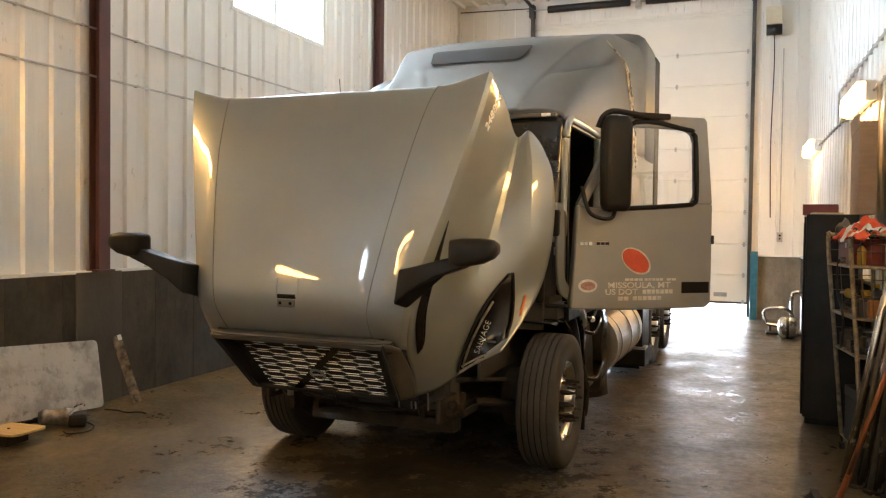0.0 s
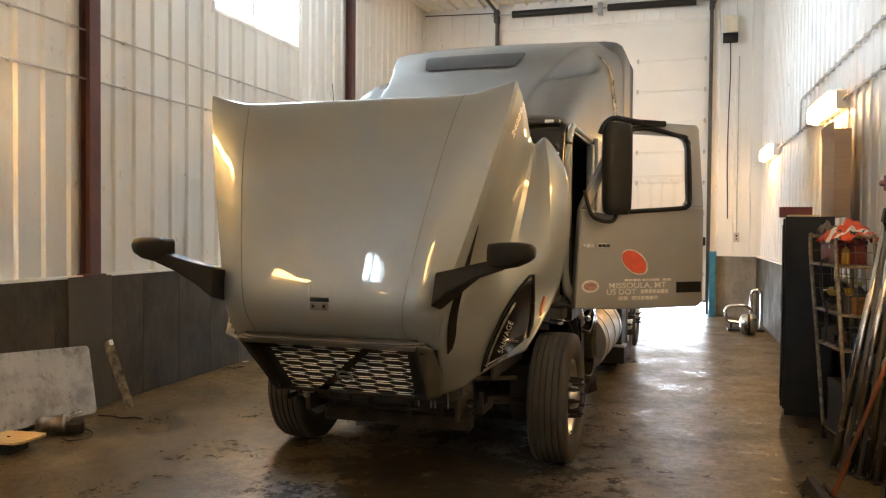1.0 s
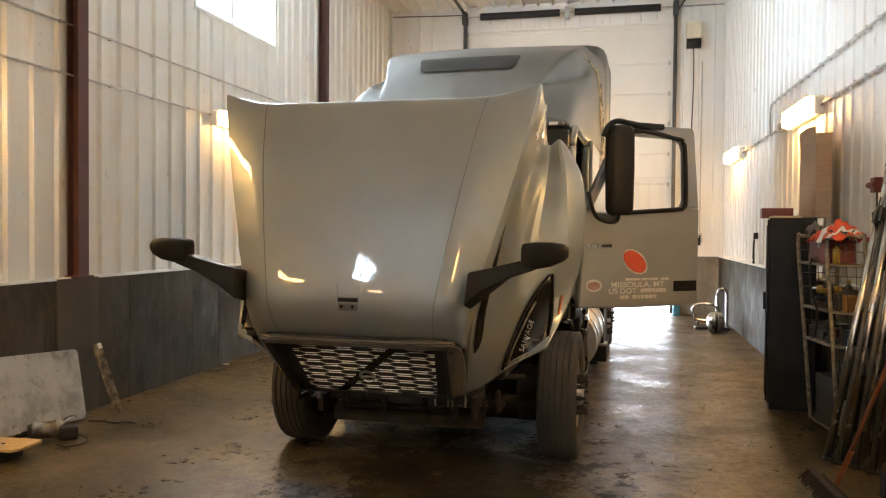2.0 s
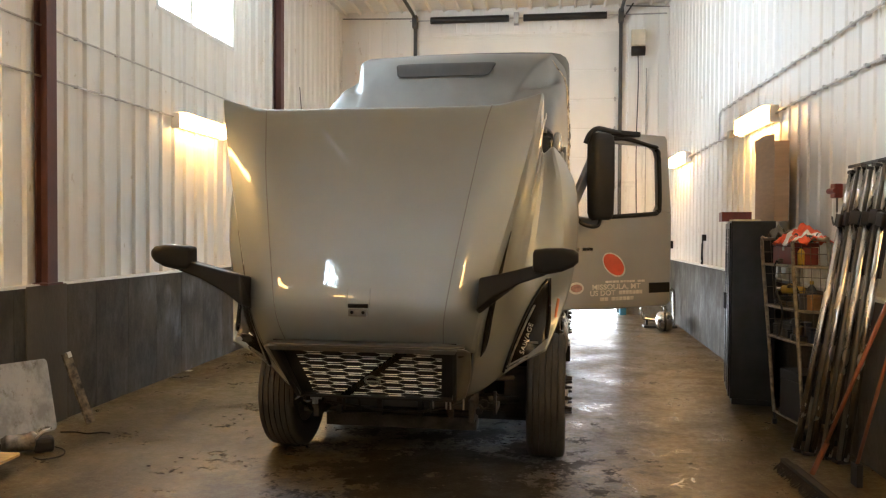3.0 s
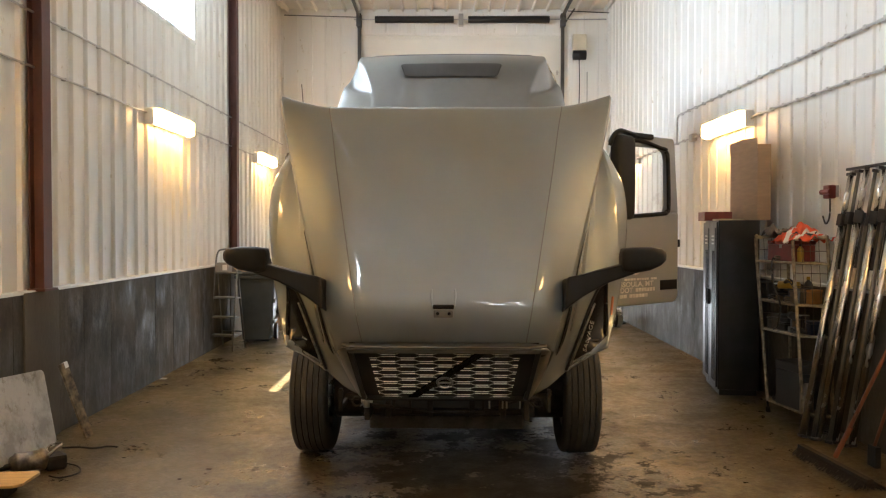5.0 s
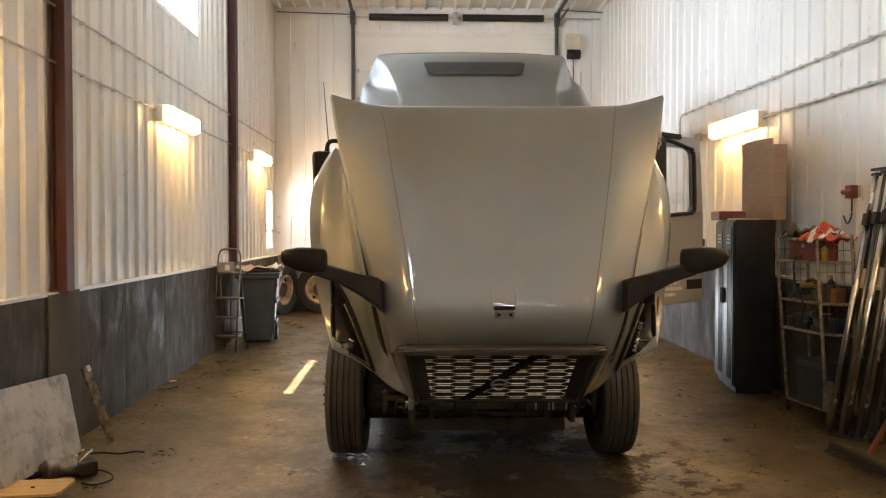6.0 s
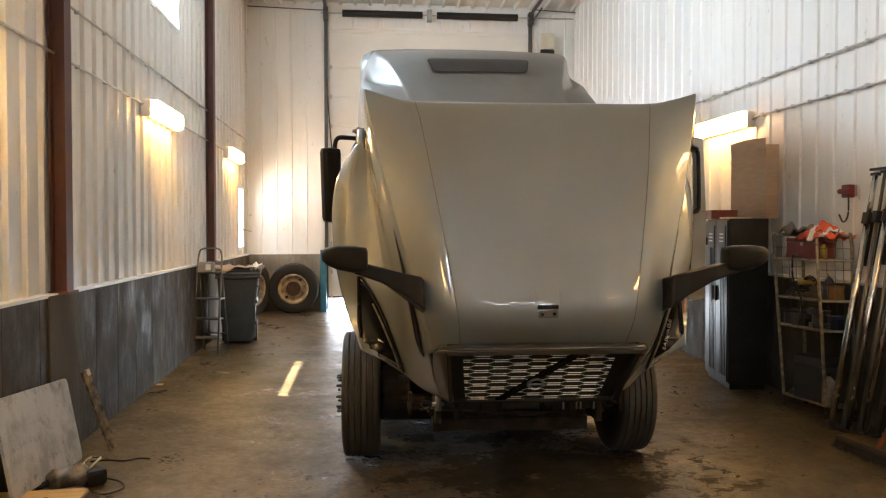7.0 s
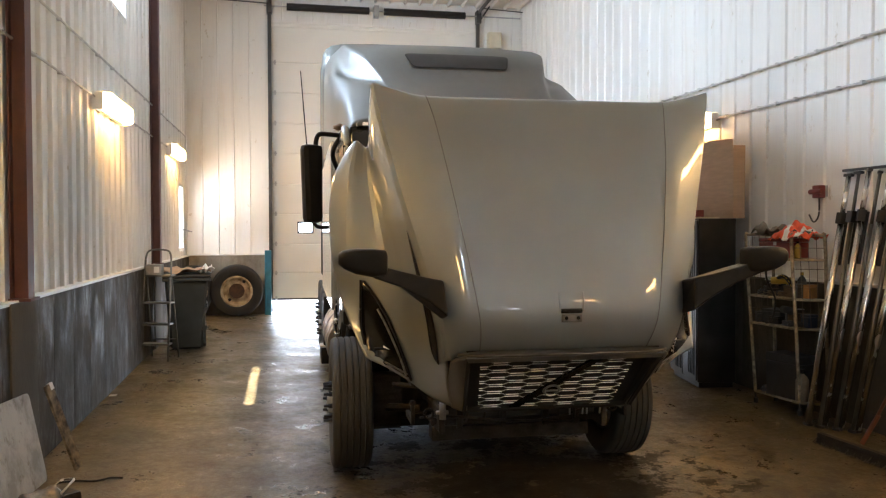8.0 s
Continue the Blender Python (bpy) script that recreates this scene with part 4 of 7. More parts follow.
def wheel_meshes():
    side = [(0.11, 0.30), (0.135, 0.33), (0.146, 0.37), (0.150, 0.42), (0.149, 0.455), (0.143, 0.478), (0.132, 0.494), (0.122, 0.499)]
    tread = []
    for g in (0.092, 0.046, 0.0, -0.046, -0.092):
        top = 0.505 - 0.35 * g * g
        tread += [(g + 0.0065, top), (g + 0.004, top - 0.012), (g - 0.004, top - 0.012), (g - 0.0065, top)]
    t = lathe(side + tread + [(-x, r) for x, r in side[::-1]], 72)
    rim = lathe([(-0.11, 0.30), (-0.09, 0.285), (0.09, 0.285), (0.115, 0.30), (0.12, 0.29), (0.10, 0.275), (0.07, 0.262), (0.055, 0.20), (0.085, 0.155), (0.11, 0.14), (0.115, 0.09), (0.12, 0.085), (0.165, 0.075), (0.175, 0.05), (0.175, 0.0)], 48)
    return t, rim


def wheel(parent, h, y, z, s, radius=0.5, mat=ALU, studs=True):
    w = empty("wheel", pose(0, 0, 0), "", "")
    w.parent = parent
    w.matrix_basis = Matrix.Translation(P(h, y, z, s)) @ Matrix.Diagonal((s, 1, 1, 1)) @ Matrix.Scale(radius / 0.505, 4)
    t, r = wheel_meshes()
    part("tyre", t, RUBBER, w, smooth=True).data.set_sharp_from_angle(angle=0.6)
    rim = part("rim", r, mat, w, smooth=True)
    if studs:
        for k in range(10):
            a = k * math.tau / 10
            c, d = 0.143 * math.cos(a), 0.143 * math.sin(a)
            part("lug_nut", rods(((0.09, c, d), (0.165, c, d), 0.018), ((0.165, c, d), (0.205, c, d), 0.014, 0.009), seg=6), BLACK_IRON, rim)
            c, d = 0.225 * math.cos(a + 0.3), 0.225 * math.sin(a + 0.3)
            part("hand_hole", rods(((0.045, c, d), (0.069, c, d), 0.028), seg=12), GLOSS_BLACK, rim)
    return w


AXLE_Y, AXLE_Z = 6.17, ground_z(6.17) + 0.505
for s in (-1, 1):
    wheel(truck, 1.05 if s > 0 else 1.10, AXLE_Y, AXLE_Z, s)
    for y in (10.9, 12.2):
        for h in (0.74, 1.06):
            wheel(truck, h, y, ground_z(y) + 0.505, s, studs=h > 1)

# chassis
def lathe_ring(c, r, t):
    return tube([(c[0] + r * math.cos(k * math.tau / 10), c[1], c[2] + r * math.sin(k * math.tau / 10)) for k in range(11)], t, 6)


chassis = empty("chassis", pose(0, 0, 0), "", "")
chassis.parent = truck


def chassis_part(name, bm, mat=DIRTY_METAL, **k):
    bmesh.ops.translate(bm, verts=bm.verts, vec=(0, -TRUCK_Y, 0))
    return part(name, bm, mat, chassis, **k)


for s in (-1, 1):
    chassis_part("frame_rail", boxes(((s * 0.43 - 0.04, 5.0, 0.62), (s * 0.43 + 0.04, 13.0, 0.88)), bevel=0.01))
    chassis_part("leaf_spring", boxes(((s * 0.43 - 0.05, 5.55, 0.40), (s * 0.43 + 0.05, 7.0, 0.46)), ((s * 0.43 - 0.05, 5.8, 0.34), (s * 0.43 + 0.05, 6.8, 0.40)), bevel=0.01))
    chassis_part("bumper_bracket", boxes(((s * 0.56 - 0.02, 5.1, 0.46), (s * 0.56 + 0.02, 5.4, 0.62)), bevel=0.01))
    chassis_part("tow_eye", lathe_ring((s * 0.64, 5.16, 0.58), 0.03, 0.009))
    chassis_part("tow_tube", rods(((s * 0.60, 5.2, 0.52), (s * 0.60, 5.3, 0.52), 0.025)))
    chassis_part("hose_loop", tube([(s * 0.26, 5.2, 0.5), (s * 0.26, 5.15, 0.6), (s * 0.29, 5.14, 0.64), (s * 0.36, 5.15, 0.63), (s * 0.38, 5.2, 0.5)], 0.009), DIRTY_METAL)
    chassis_part("steering_arm", rods(((s * 0.6, 5.7, 0.5), (s * 0.85, 6.0, 0.45), 0.03), ((s * 0.5, 5.4, 0.7), (s * 0.8, 5.8, 0.66), 0.018)))
    chassis_part("inner_fender", boxes(((s * 0.70 - 0.01, 5.5, 0.7), (s * 0.70 + 0.01, 7.2, 1.25))), CAB_DARK)
chassis_part("front_crossmember", boxes(((-0.58, 5.40, 0.33), (0.56, 5.54, 0.43)), ((-0.58, 5.42, 0.43), (0.56, 5.48, 0.47)), bevel=0.012))
chassis_part("axle_beam", boxes(((-0.95, 6.2, 0.3), (0.95, 6.36, 0.42)), bevel=0.02))
chassis_part("tie_rod", rods(((-0.9, 6.05, 0.38), (0.9, 6.05, 0.38), 0.025)))
chassis_part("radiator", boxes(((-0.55, 5.35, 0.5), (0.55, 5.55, 1.75)), bevel=0.02), CAB_DARK)
chassis_part("engine", boxes(((-0.42, 5.6, 0.45), (0.42, 6.9, 1.5)), ((-0.3, 5.6, 1.5), (0.3, 6.7, 1.75)), bevel=0.03))
chassis_part("transmission", boxes(((-0.4, 6.9, 0.3), (0.4, 8.6, 1.0)), ((-0.3, 8.6, 0.4), (0.3, 10.2, 0.8)), bevel=0.04))
# unseen full-width sheets, added to keep the door gap's light from under the truck
chassis_part("underbody_screen", boxes(((-1.12, 7.02, 0.04), (1.12, 7.05, 1.1)), bevel=0.005), BLACK_PLASTIC)
chassis_part("rear_underbody_screen", boxes(((-1.1, 10.28, 0.04), (1.1, 10.3, 0.9)), bevel=0.005), BLACK_PLASTIC)
for s in (-1, 1):
    chassis_part("air_bag", rods(((s * 0.62, 6.55, 0.4), (s * 0.62, 6.55, 0.75), 0.13), seg=20), RUBBER, smooth=True)
    chassis_part("brake_drum", rods(((s * 0.72, AXLE_Y, AXLE_Z), (s * 0.93, AXLE_Y, AXLE_Z), 0.22), seg=28))
chassis_part("oil_pan", boxes(((-0.25, 5.9, 0.25), (0.25, 6.9, 0.5)), bevel=0.04))
for x in (-0.42, -0.12, 0.18, 0.40):
    chassis_part("cooler_bracket", boxes(((x - 0.02, 5.2, 0.46), (x + 0.02, 5.24, 0.75)), bevel=0.005))
chassis_part("cooler", boxes(((-0.56, 5.24, 0.52), (0.56, 5.30, 0.74)), bevel=0.01), CAB_DARK)

for h in (0.30, 0.42):
    chassis_part("hook_loop", tube([(h, 5.06, 0.56), (h, 5.05, 0.66), (h + 0.02, 5.05, 0.69), (h + 0.07, 5.05, 0.69), (h + 0.09, 5.05, 0.66), (h + 0.09, 5.06, 0.56)], 0.006, 6), GALV)
chassis_part("cooler_fitting", rods(((-0.56, 5.08, 0.56), (-0.56, 5.08, 0.68), 0.022), ((-0.60, 5.1, 0.6), (-0.52, 5.1, 0.6), 0.014)), GALV, smooth=True)
chassis_part("air_line", tube([(-0.66, 5.4, 0.5), (-0.5, 5.2, 0.55), (0.1, 5.18, 0.5), (0.5, 5.2, 0.58)], 0.009, 6), DIRTY_METAL, smooth=True)
for h in (-0.75, 0.72):
    chassis_part("hinge_link", boxes(((h - 0.012, 5.12, 0.52), (h + 0.012, 5.4, 0.56)), ((h - 0.012, 5.12, 0.52), (h + 0.012, 5.16, 0.68)), bevel=0.004), DIRTY_METAL)
    chassis_part("hinge_bolt", rods(((h - 0.02, 5.14, 0.66), (h + 0.02, 5.14, 0.66), 0.01)), DIRTY_METAL)

SKIRT_BLACK = material("wet_black_rubber", (0.008, 0.008, 0.008), 0.22, 0, 0.3, 6, 0.04, 60)
SKIRT_BLACK.node_tree.nodes["Principled BSDF"].inputs["Specular IOR Level"].default_value = 0.2
TANK_ALU = material("brushed_tank_aluminium", (0.46, 0.41, 0.34), 0.42, 1.0, 0.15, 3, 0.05, 60, streak=(1, 0.2, 1))
# fuel tanks, step boxes and fairing behind the front wheel
for s in (-1, 1):
    # creased glossy black splash skirt between the wheel and the tank
    bm = bmesh.new()
    rows_ = []
    for j in range(9):
        z = 0.16 + 0.95 * j / 8
        rows_.append([bm.verts.new((s * (1.06 + 0.07 * math.sin(2.4 * u + 1.3 * z) + 0.035 * noise.noise(Vector((u * 3, z * 4, s)))), 6.80 + 0.16 * (1 - z) + 0.36 * u, z + 0.06 * noise.noise(Vector((u * 2, z * 2, 5))))) for u in [k / 7 * 3.0 for k in range(8)]])
    for ra, rb_ in zip(rows_, rows_[1:]):
        for k in range(7):
            bm.faces.new((ra[k], ra[k + 1], rb_[k + 1], rb_[k]))
    solid(chassis_part("splash_skirt", bm, SKIRT_BLACK, smooth=True), 0.012, 0)
    # black liner over and behind the wheel
    bm = bmesh.new()
    prev = None
    for k in range(11):
        a = radians(8 + 9.5 * k)
        r = 0.60 + 0.012 * (k % 2)
        ring = [bm.verts.new((s * h, AXLE_Y + r * math.cos(a) * w, AXLE_Z + r * math.sin(a) * w)) for h, w in ((0.62, 1.0), (0.9, 1.01), (1.06, 1.0), (1.11, 0.975))]
        if prev:
            for j in range(3):
                bm.faces.new((prev[j], prev[j + 1], ring[j + 1], ring[j]))
        prev = ring
    bmesh.ops.recalc_face_normals(bm, faces=bm.faces)
    solid(chassis_part("wheel_liner", bm, GLOSS_BLACK, smooth=True), 0.012, 0)
    for dz, dy in ((1.06, 0.0), (0.92, 0.12), (0.5, 0.25)):
        chassis_part("air_hose", tube([(s * 1.1, 6.75 + dy, dz), (s * 1.16, 7.05 + dy, dz - 0.06), (s * 1.14, 7.4 + dy, dz + 0.03), (s * 1.02, 7.8 + dy, dz - 0.1)], 0.017, 8), SKIRT_BLACK, smooth=True)
    chassis_part("hose_clamp", rods(((s * 1.15, 7.02, 0.99), (s * 1.17, 7.06, 0.99), 0.026)), ALU, smooth=True)
    chassis_part("step_plate", boxes(((s * 1.14 - 0.1, 9.76, 0.36), (s * 1.14 + 0.1, 10.0, 0.385)), bevel=0.004), ALU)
    bm = rods(((0, 8.1, 0), (0, 9.7, 0), 0.33), seg=40)
    bmesh.ops.translate(bm, verts=bm.verts, vec=(s * 0.88, 0, 0.62))
    tank = chassis_part("fuel_tank", bm, TANK_ALU)
    for y in (8.35, 8.95, 9.5):
        bm = rods(((0, y - 0.03, 0), (0, y + 0.03, 0), 0.338), seg=40)
        bmesh.ops.translate(bm, verts=bm.verts, vec=(s * 0.88, 0 - TRUCK_Y, 0.62))
        part("tank_strap", bm, GALV, tank)
    chassis_part("step_box", boxes(((s * 0.95 - 0.25, 9.80, 0.20), (s * 0.95 + 0.25, 10.35, 0.98)), ((s * 0.97 - 0.26, 9.74, 0.16), (s * 0.97 + 0.27, 10.4, 0.36)), bevel=0.02), BLACK_PLASTIC)
    chassis_part("battery_box", boxes(((s * 0.85 - 0.25, 7.1, 0.3), (s * 0.85 + 0.2, 7.95, 0.95)), bevel=0.03), BLACK_PLASTIC)
    bm = bmesh.new()
    arc = []
    for k in range(13):
        a = math.radians(5 + 85 * k / 12)
        arc.append((AXLE_Y + 0.62 * math.cos(a), AXLE_Z + 0.05 + 0.66 * math.sin(a)))
    prev = None
    for y, z in arc:
        e = [bm.verts.new((s * 0.72, y, z)), bm.verts.new((s * 1.14, y, z))]
        if prev:
            bm.faces.new((prev[0], prev[1], e[1], e[0]))
        prev = e
    fl = chassis_part("wheel_arch_liner", bm, BLACK_PLASTIC, smooth=True)
    solid(fl, 0.02, 0)

# cab and sleeper
DUSTY_GLASS = material("dusty_dark_glass", (0.034, 0.034, 0.033), 0.5, 0, 0.4, 2.5, 0.05, 90, streak=(4, 0.6, 1))
DUSTY_GLASS.node_tree.nodes["Principled BSDF"].inputs["Specular IOR Level"].default_value = 0.25
cab = empty("cab", pose(0, 0, 0), "", "")
cab.parent = truck
# along the roof: y, top z, then half width and height of the fairing's edge, the notch beside it, the shoulder and its side
ROOF = [
    (6.28, 2.66, (0.70, 2.66), (0.75, 2.66), (0.88, 2.66), (1.00, 2.65), (1.06, 2.63), (1.08, 2.58)),
    (6.60, 2.86, (0.71, 2.86), (0.75, 2.855), (0.90, 2.85), (1.03, 2.80), (1.08, 2.72), (1.10, 2.58)),
    (6.97, 3.09, (0.735, 3.08), (0.76, 3.072), (0.92, 3.06), (1.06, 2.97), (1.10, 2.83), (1.11, 2.58)),
    (7.25, 3.29, (0.80, 3.245), (0.825, 3.13), (0.97, 3.16), (1.09, 3.06), (1.12, 2.88), (1.13, 2.58)),
    (7.48, 3.465, (0.865, 3.39), (0.90, 3.17), (1.04, 3.23), (1.12, 3.12), (1.145, 2.92), (1.15, 2.58)),
    (7.72, 3.59, (0.935, 3.51), (0.975, 3.24), (1.09, 3.29), (1.145, 3.18), (1.165, 2.96), (1.17, 2.58)),
    (7.95, 3.655, (0.995, 3.59), (1.03, 3.32), (1.115, 3.35), (1.16, 3.24), (1.175, 3.0), (1.18, 2.58)),
    (8.40, 3.755, (1.02, 3.725), (1.075, 3.58), (1.13, 3.48), (1.17, 3.33), (1.18, 3.05), (1.185, 2.58)),
    (8.80, 3.83, (1.03, 3.795), (1.095, 3.71), (1.14, 3.60), (1.174, 3.40), (1.185, 3.1), (1.19, 2.58)),
    (9.60, 3.95, (1.05, 3.90), (1.11, 3.86), (1.155, 3.78), (1.18, 3.60), (1.185, 3.2), (1.19, 2.58)),
    (10.20, 4.04, (1.06, 3.99), (1.12, 3.95), (1.16, 3.87), (1.18, 3.70), (1.185, 3.2), (1.19, 2.58)),
    (10.55, 4.06, (1.06, 4.01), (1.12, 3.97), (1.16, 3.89), (1.18, 3.72), (1.185, 3.2), (1.19, 2.58)),
]
rows = []
for y, zt, edge, *side in ROOF:
    rows.append([(0, y, zt), (edge[0] * 0.6, y, zt - 0.008), (edge[0] - 0.05, y, edge[1] + 0.012), (edge[0], y, edge[1])] + [(h, y + 0.015 * k, z) for k, (h, z) in enumerate(side)])
a, b = both(rows)
bm = bmesh.new()
sheet(bm, a, 4, 4)
sheet(bm, b, 4, 4)
bmesh.ops.remove_doubles(bm, verts=bm.verts, dist=0.003)
bmesh.ops.recalc_face_normals(bm, faces=bm.faces)
for _ in range(5):
    bmesh.ops.smooth_vert(bm, verts=[v for v in bm.verts if not v.is_boundary], factor=0.5, use_axis_x=True, use_axis_y=True, use_axis_z=True)
solid(part("roof", bm, PAINT_DUSTY_DARK, cab, smooth=True), 0.02, -1)


CAP = [(0.0, 4.085), (0.6, 4.08), (0.98, 4.065), (1.09, 4.045), (1.155, 4.0), (1.19, 3.93), (1.20, 3.84), (1.20, 2.58)]
bm = bmesh.new()
line = [(-h, z) for h, z in CAP[:0:-1]] + CAP
prev = None
for y, drop in ((9.55, 0.30), (9.66, 0.10), (9.74, 0.02), (9.85, 0.0), (10.5, 0.0), (10.57, 0.02)):
    ring = [bm.verts.new(P(h * (1 - drop * 0.5), y, z - (drop if z > 3.0 else 0))) for h, z in line]
    if prev:
        for k in range(len(line) - 1):
            bm.faces.new((prev[k], prev[k + 1], ring[k + 1], ring[k]))
    prev = ring
bmesh.ops.recalc_face_normals(bm, faces=bm.faces)
cap = part("sleeper_cap", bm, PAINT_DUSTY_DARK, cab, smooth=True)
cap.data.set_sharp_from_angle(angle=0.6)
solid(cap, 0.02, -1)


def cab_part(name, bm, mat, **k):
    bmesh.ops.translate(bm, verts=bm.verts, vec=(0, -TRUCK_Y, 0))
    return part(name, bm, mat, cab, **k)


# sky window in the roof's brow
mid_line = smooth_line([Vector((0, r[0], r[1])) for r in ROOF], 12)


def roof_z(y):
    for a, b in zip(mid_line, mid_line[1:]):
        if a.y <= y <= b.y:
            return a.z + (b.z - a.z) * (y - a.y) / (b.y - a.y)
    return mid_line[-1].z


def roof_patch(name, y0, y1, h0, h1, lift, mat, rad):
    bm = bmesh.new()
    g = []
    n = 14
    for j in range(n + 1):
        t = (1 - math.cos(math.pi * j / n)) / 2
        y = y0 + (y1 - y0) * t
        d = min(y - y0, y1 - y) * 1.3
        half = h0 + (h1 - h0) * t - (rad - math.sqrt(max(0, rad * rad - (rad - d) ** 2)) if d < rad else 0)
        g.append([bm.verts.new(P(-half + 2 * half * i / 10, y - lift * 0.6, roof_z(y) + lift * 0.8 - 0.016 * (abs(-half + 2 * half * i / 10) / 0.8) ** 3)) for i in range(11)])
    for a, b in zip(g, g[1:]):
        for i in range(10):
            bm.faces.new((a[i], a[i + 1], b[i + 1], b[i]))
    return part(name, bm, mat, cab, smooth=True)


def roof_side(y, z):
    """Half width of the roof's side at a height."""
    k = max(i for i in range(len(ROOF) - 1) if ROOF[i][0] <= y)
    f = (y - ROOF[k][0]) / (ROOF[k + 1][0] - ROOF[k][0])
    row = [Vector(a).lerp(Vector(b), f) for a, b in zip(rows[k], rows[k + 1])]
    for a, b in zip(row[::-1], row[-2::-1]):
        if a.z <= z <= b.z:
            return a.x + (b.x - a.x) * (z - a.z) / (b.z - a.z)
    return row[0].x


TORN = material("torn_cream_fibreglass", (0.55, 0.47, 0.34), 0.8, 0, 0.6, 24, 0.4, 60, tint=(0.16, 0.12, 0.08))
rnd = random.Random(8)
SHRED = material("shredded_clear_wrap", (0.62, 0.56, 0.45), 0.16, 0, 0.3, 18, 0.3, 40)


def tear_at(f, dy, lift):
    """A place on the tear that runs down the sleeper's side from the fairing."""
    y, z = 8.2 + 0.8 * f ** 0.6 + dy, 3.62 - 1.2 * f
    return P((roof_side(y, z) if z > 2.6 else 1.192) + lift, y, z)


def tear(name, f0, f1, dy, width, mat, label="", n=34, lift=0.006):
    """A ribbon with ragged, lifted edges along the tear."""
    bm = bmesh.new()
    last = None
    for k in range(n + 1):
        f = f0 + (f1 - f0) * k / n
        c = dy + 0.02 * noise.noise(Vector((f * 9, dy * 30, 1.7)))
        w = width * rnd.uniform(0.25, 1.0) * math.sin(math.pi * min(1, max(0.04, k / n)) * 0.97 + 0.05)
        row = [bm.verts.new(tear_at(f, c - w, lift)), bm.verts.new(tear_at(f + rnd.uniform(-0.006, 0.006), c, lift + rnd.uniform(0.004, 0.018))), bm.verts.new(tear_at(f, c + w, lift))]
        if last:
            for j in (0, 1):
                bm.faces.new((last[j], last[j + 1], row[j + 1], row[j]))
        last = row
    return solid(part(name, bm, mat, cab, label), 0.003, 0)


tear("torn_seam", 0.0, 1.0, 0.0, 0.045, TORN, "ragged torn seam in the roof fairing")
tear("torn_wrap", 0.10, 0.52, 0.10, 0.035, SHRED, "loose shreds of clear wrap")
tear("torn_wrap", 0.45, 0.98, 0.05, 0.05, SHRED, "loose shreds of clear wrap", lift=0.012)
tear("crack", 0.22, 0.40, 0.05, 0.02, SEAM, "dark crack in the fairing", 14, 0.014)
tear("crack", 0.5, 0.72, 0.03, 0.03, SEAM, "dark crack in the fairing", 14, 0.02)
roof_patch("roof_window_seal", 7.236, 7.469, 0.443, 0.508, 0.006, BLACK_PLASTIC, 0.06)
tagged(roof_patch("roof_window", 7.245, 7.46, 0.435, 0.495, 0.009, DUSTY_GLASS, 0.05), "dark dusty roof window")
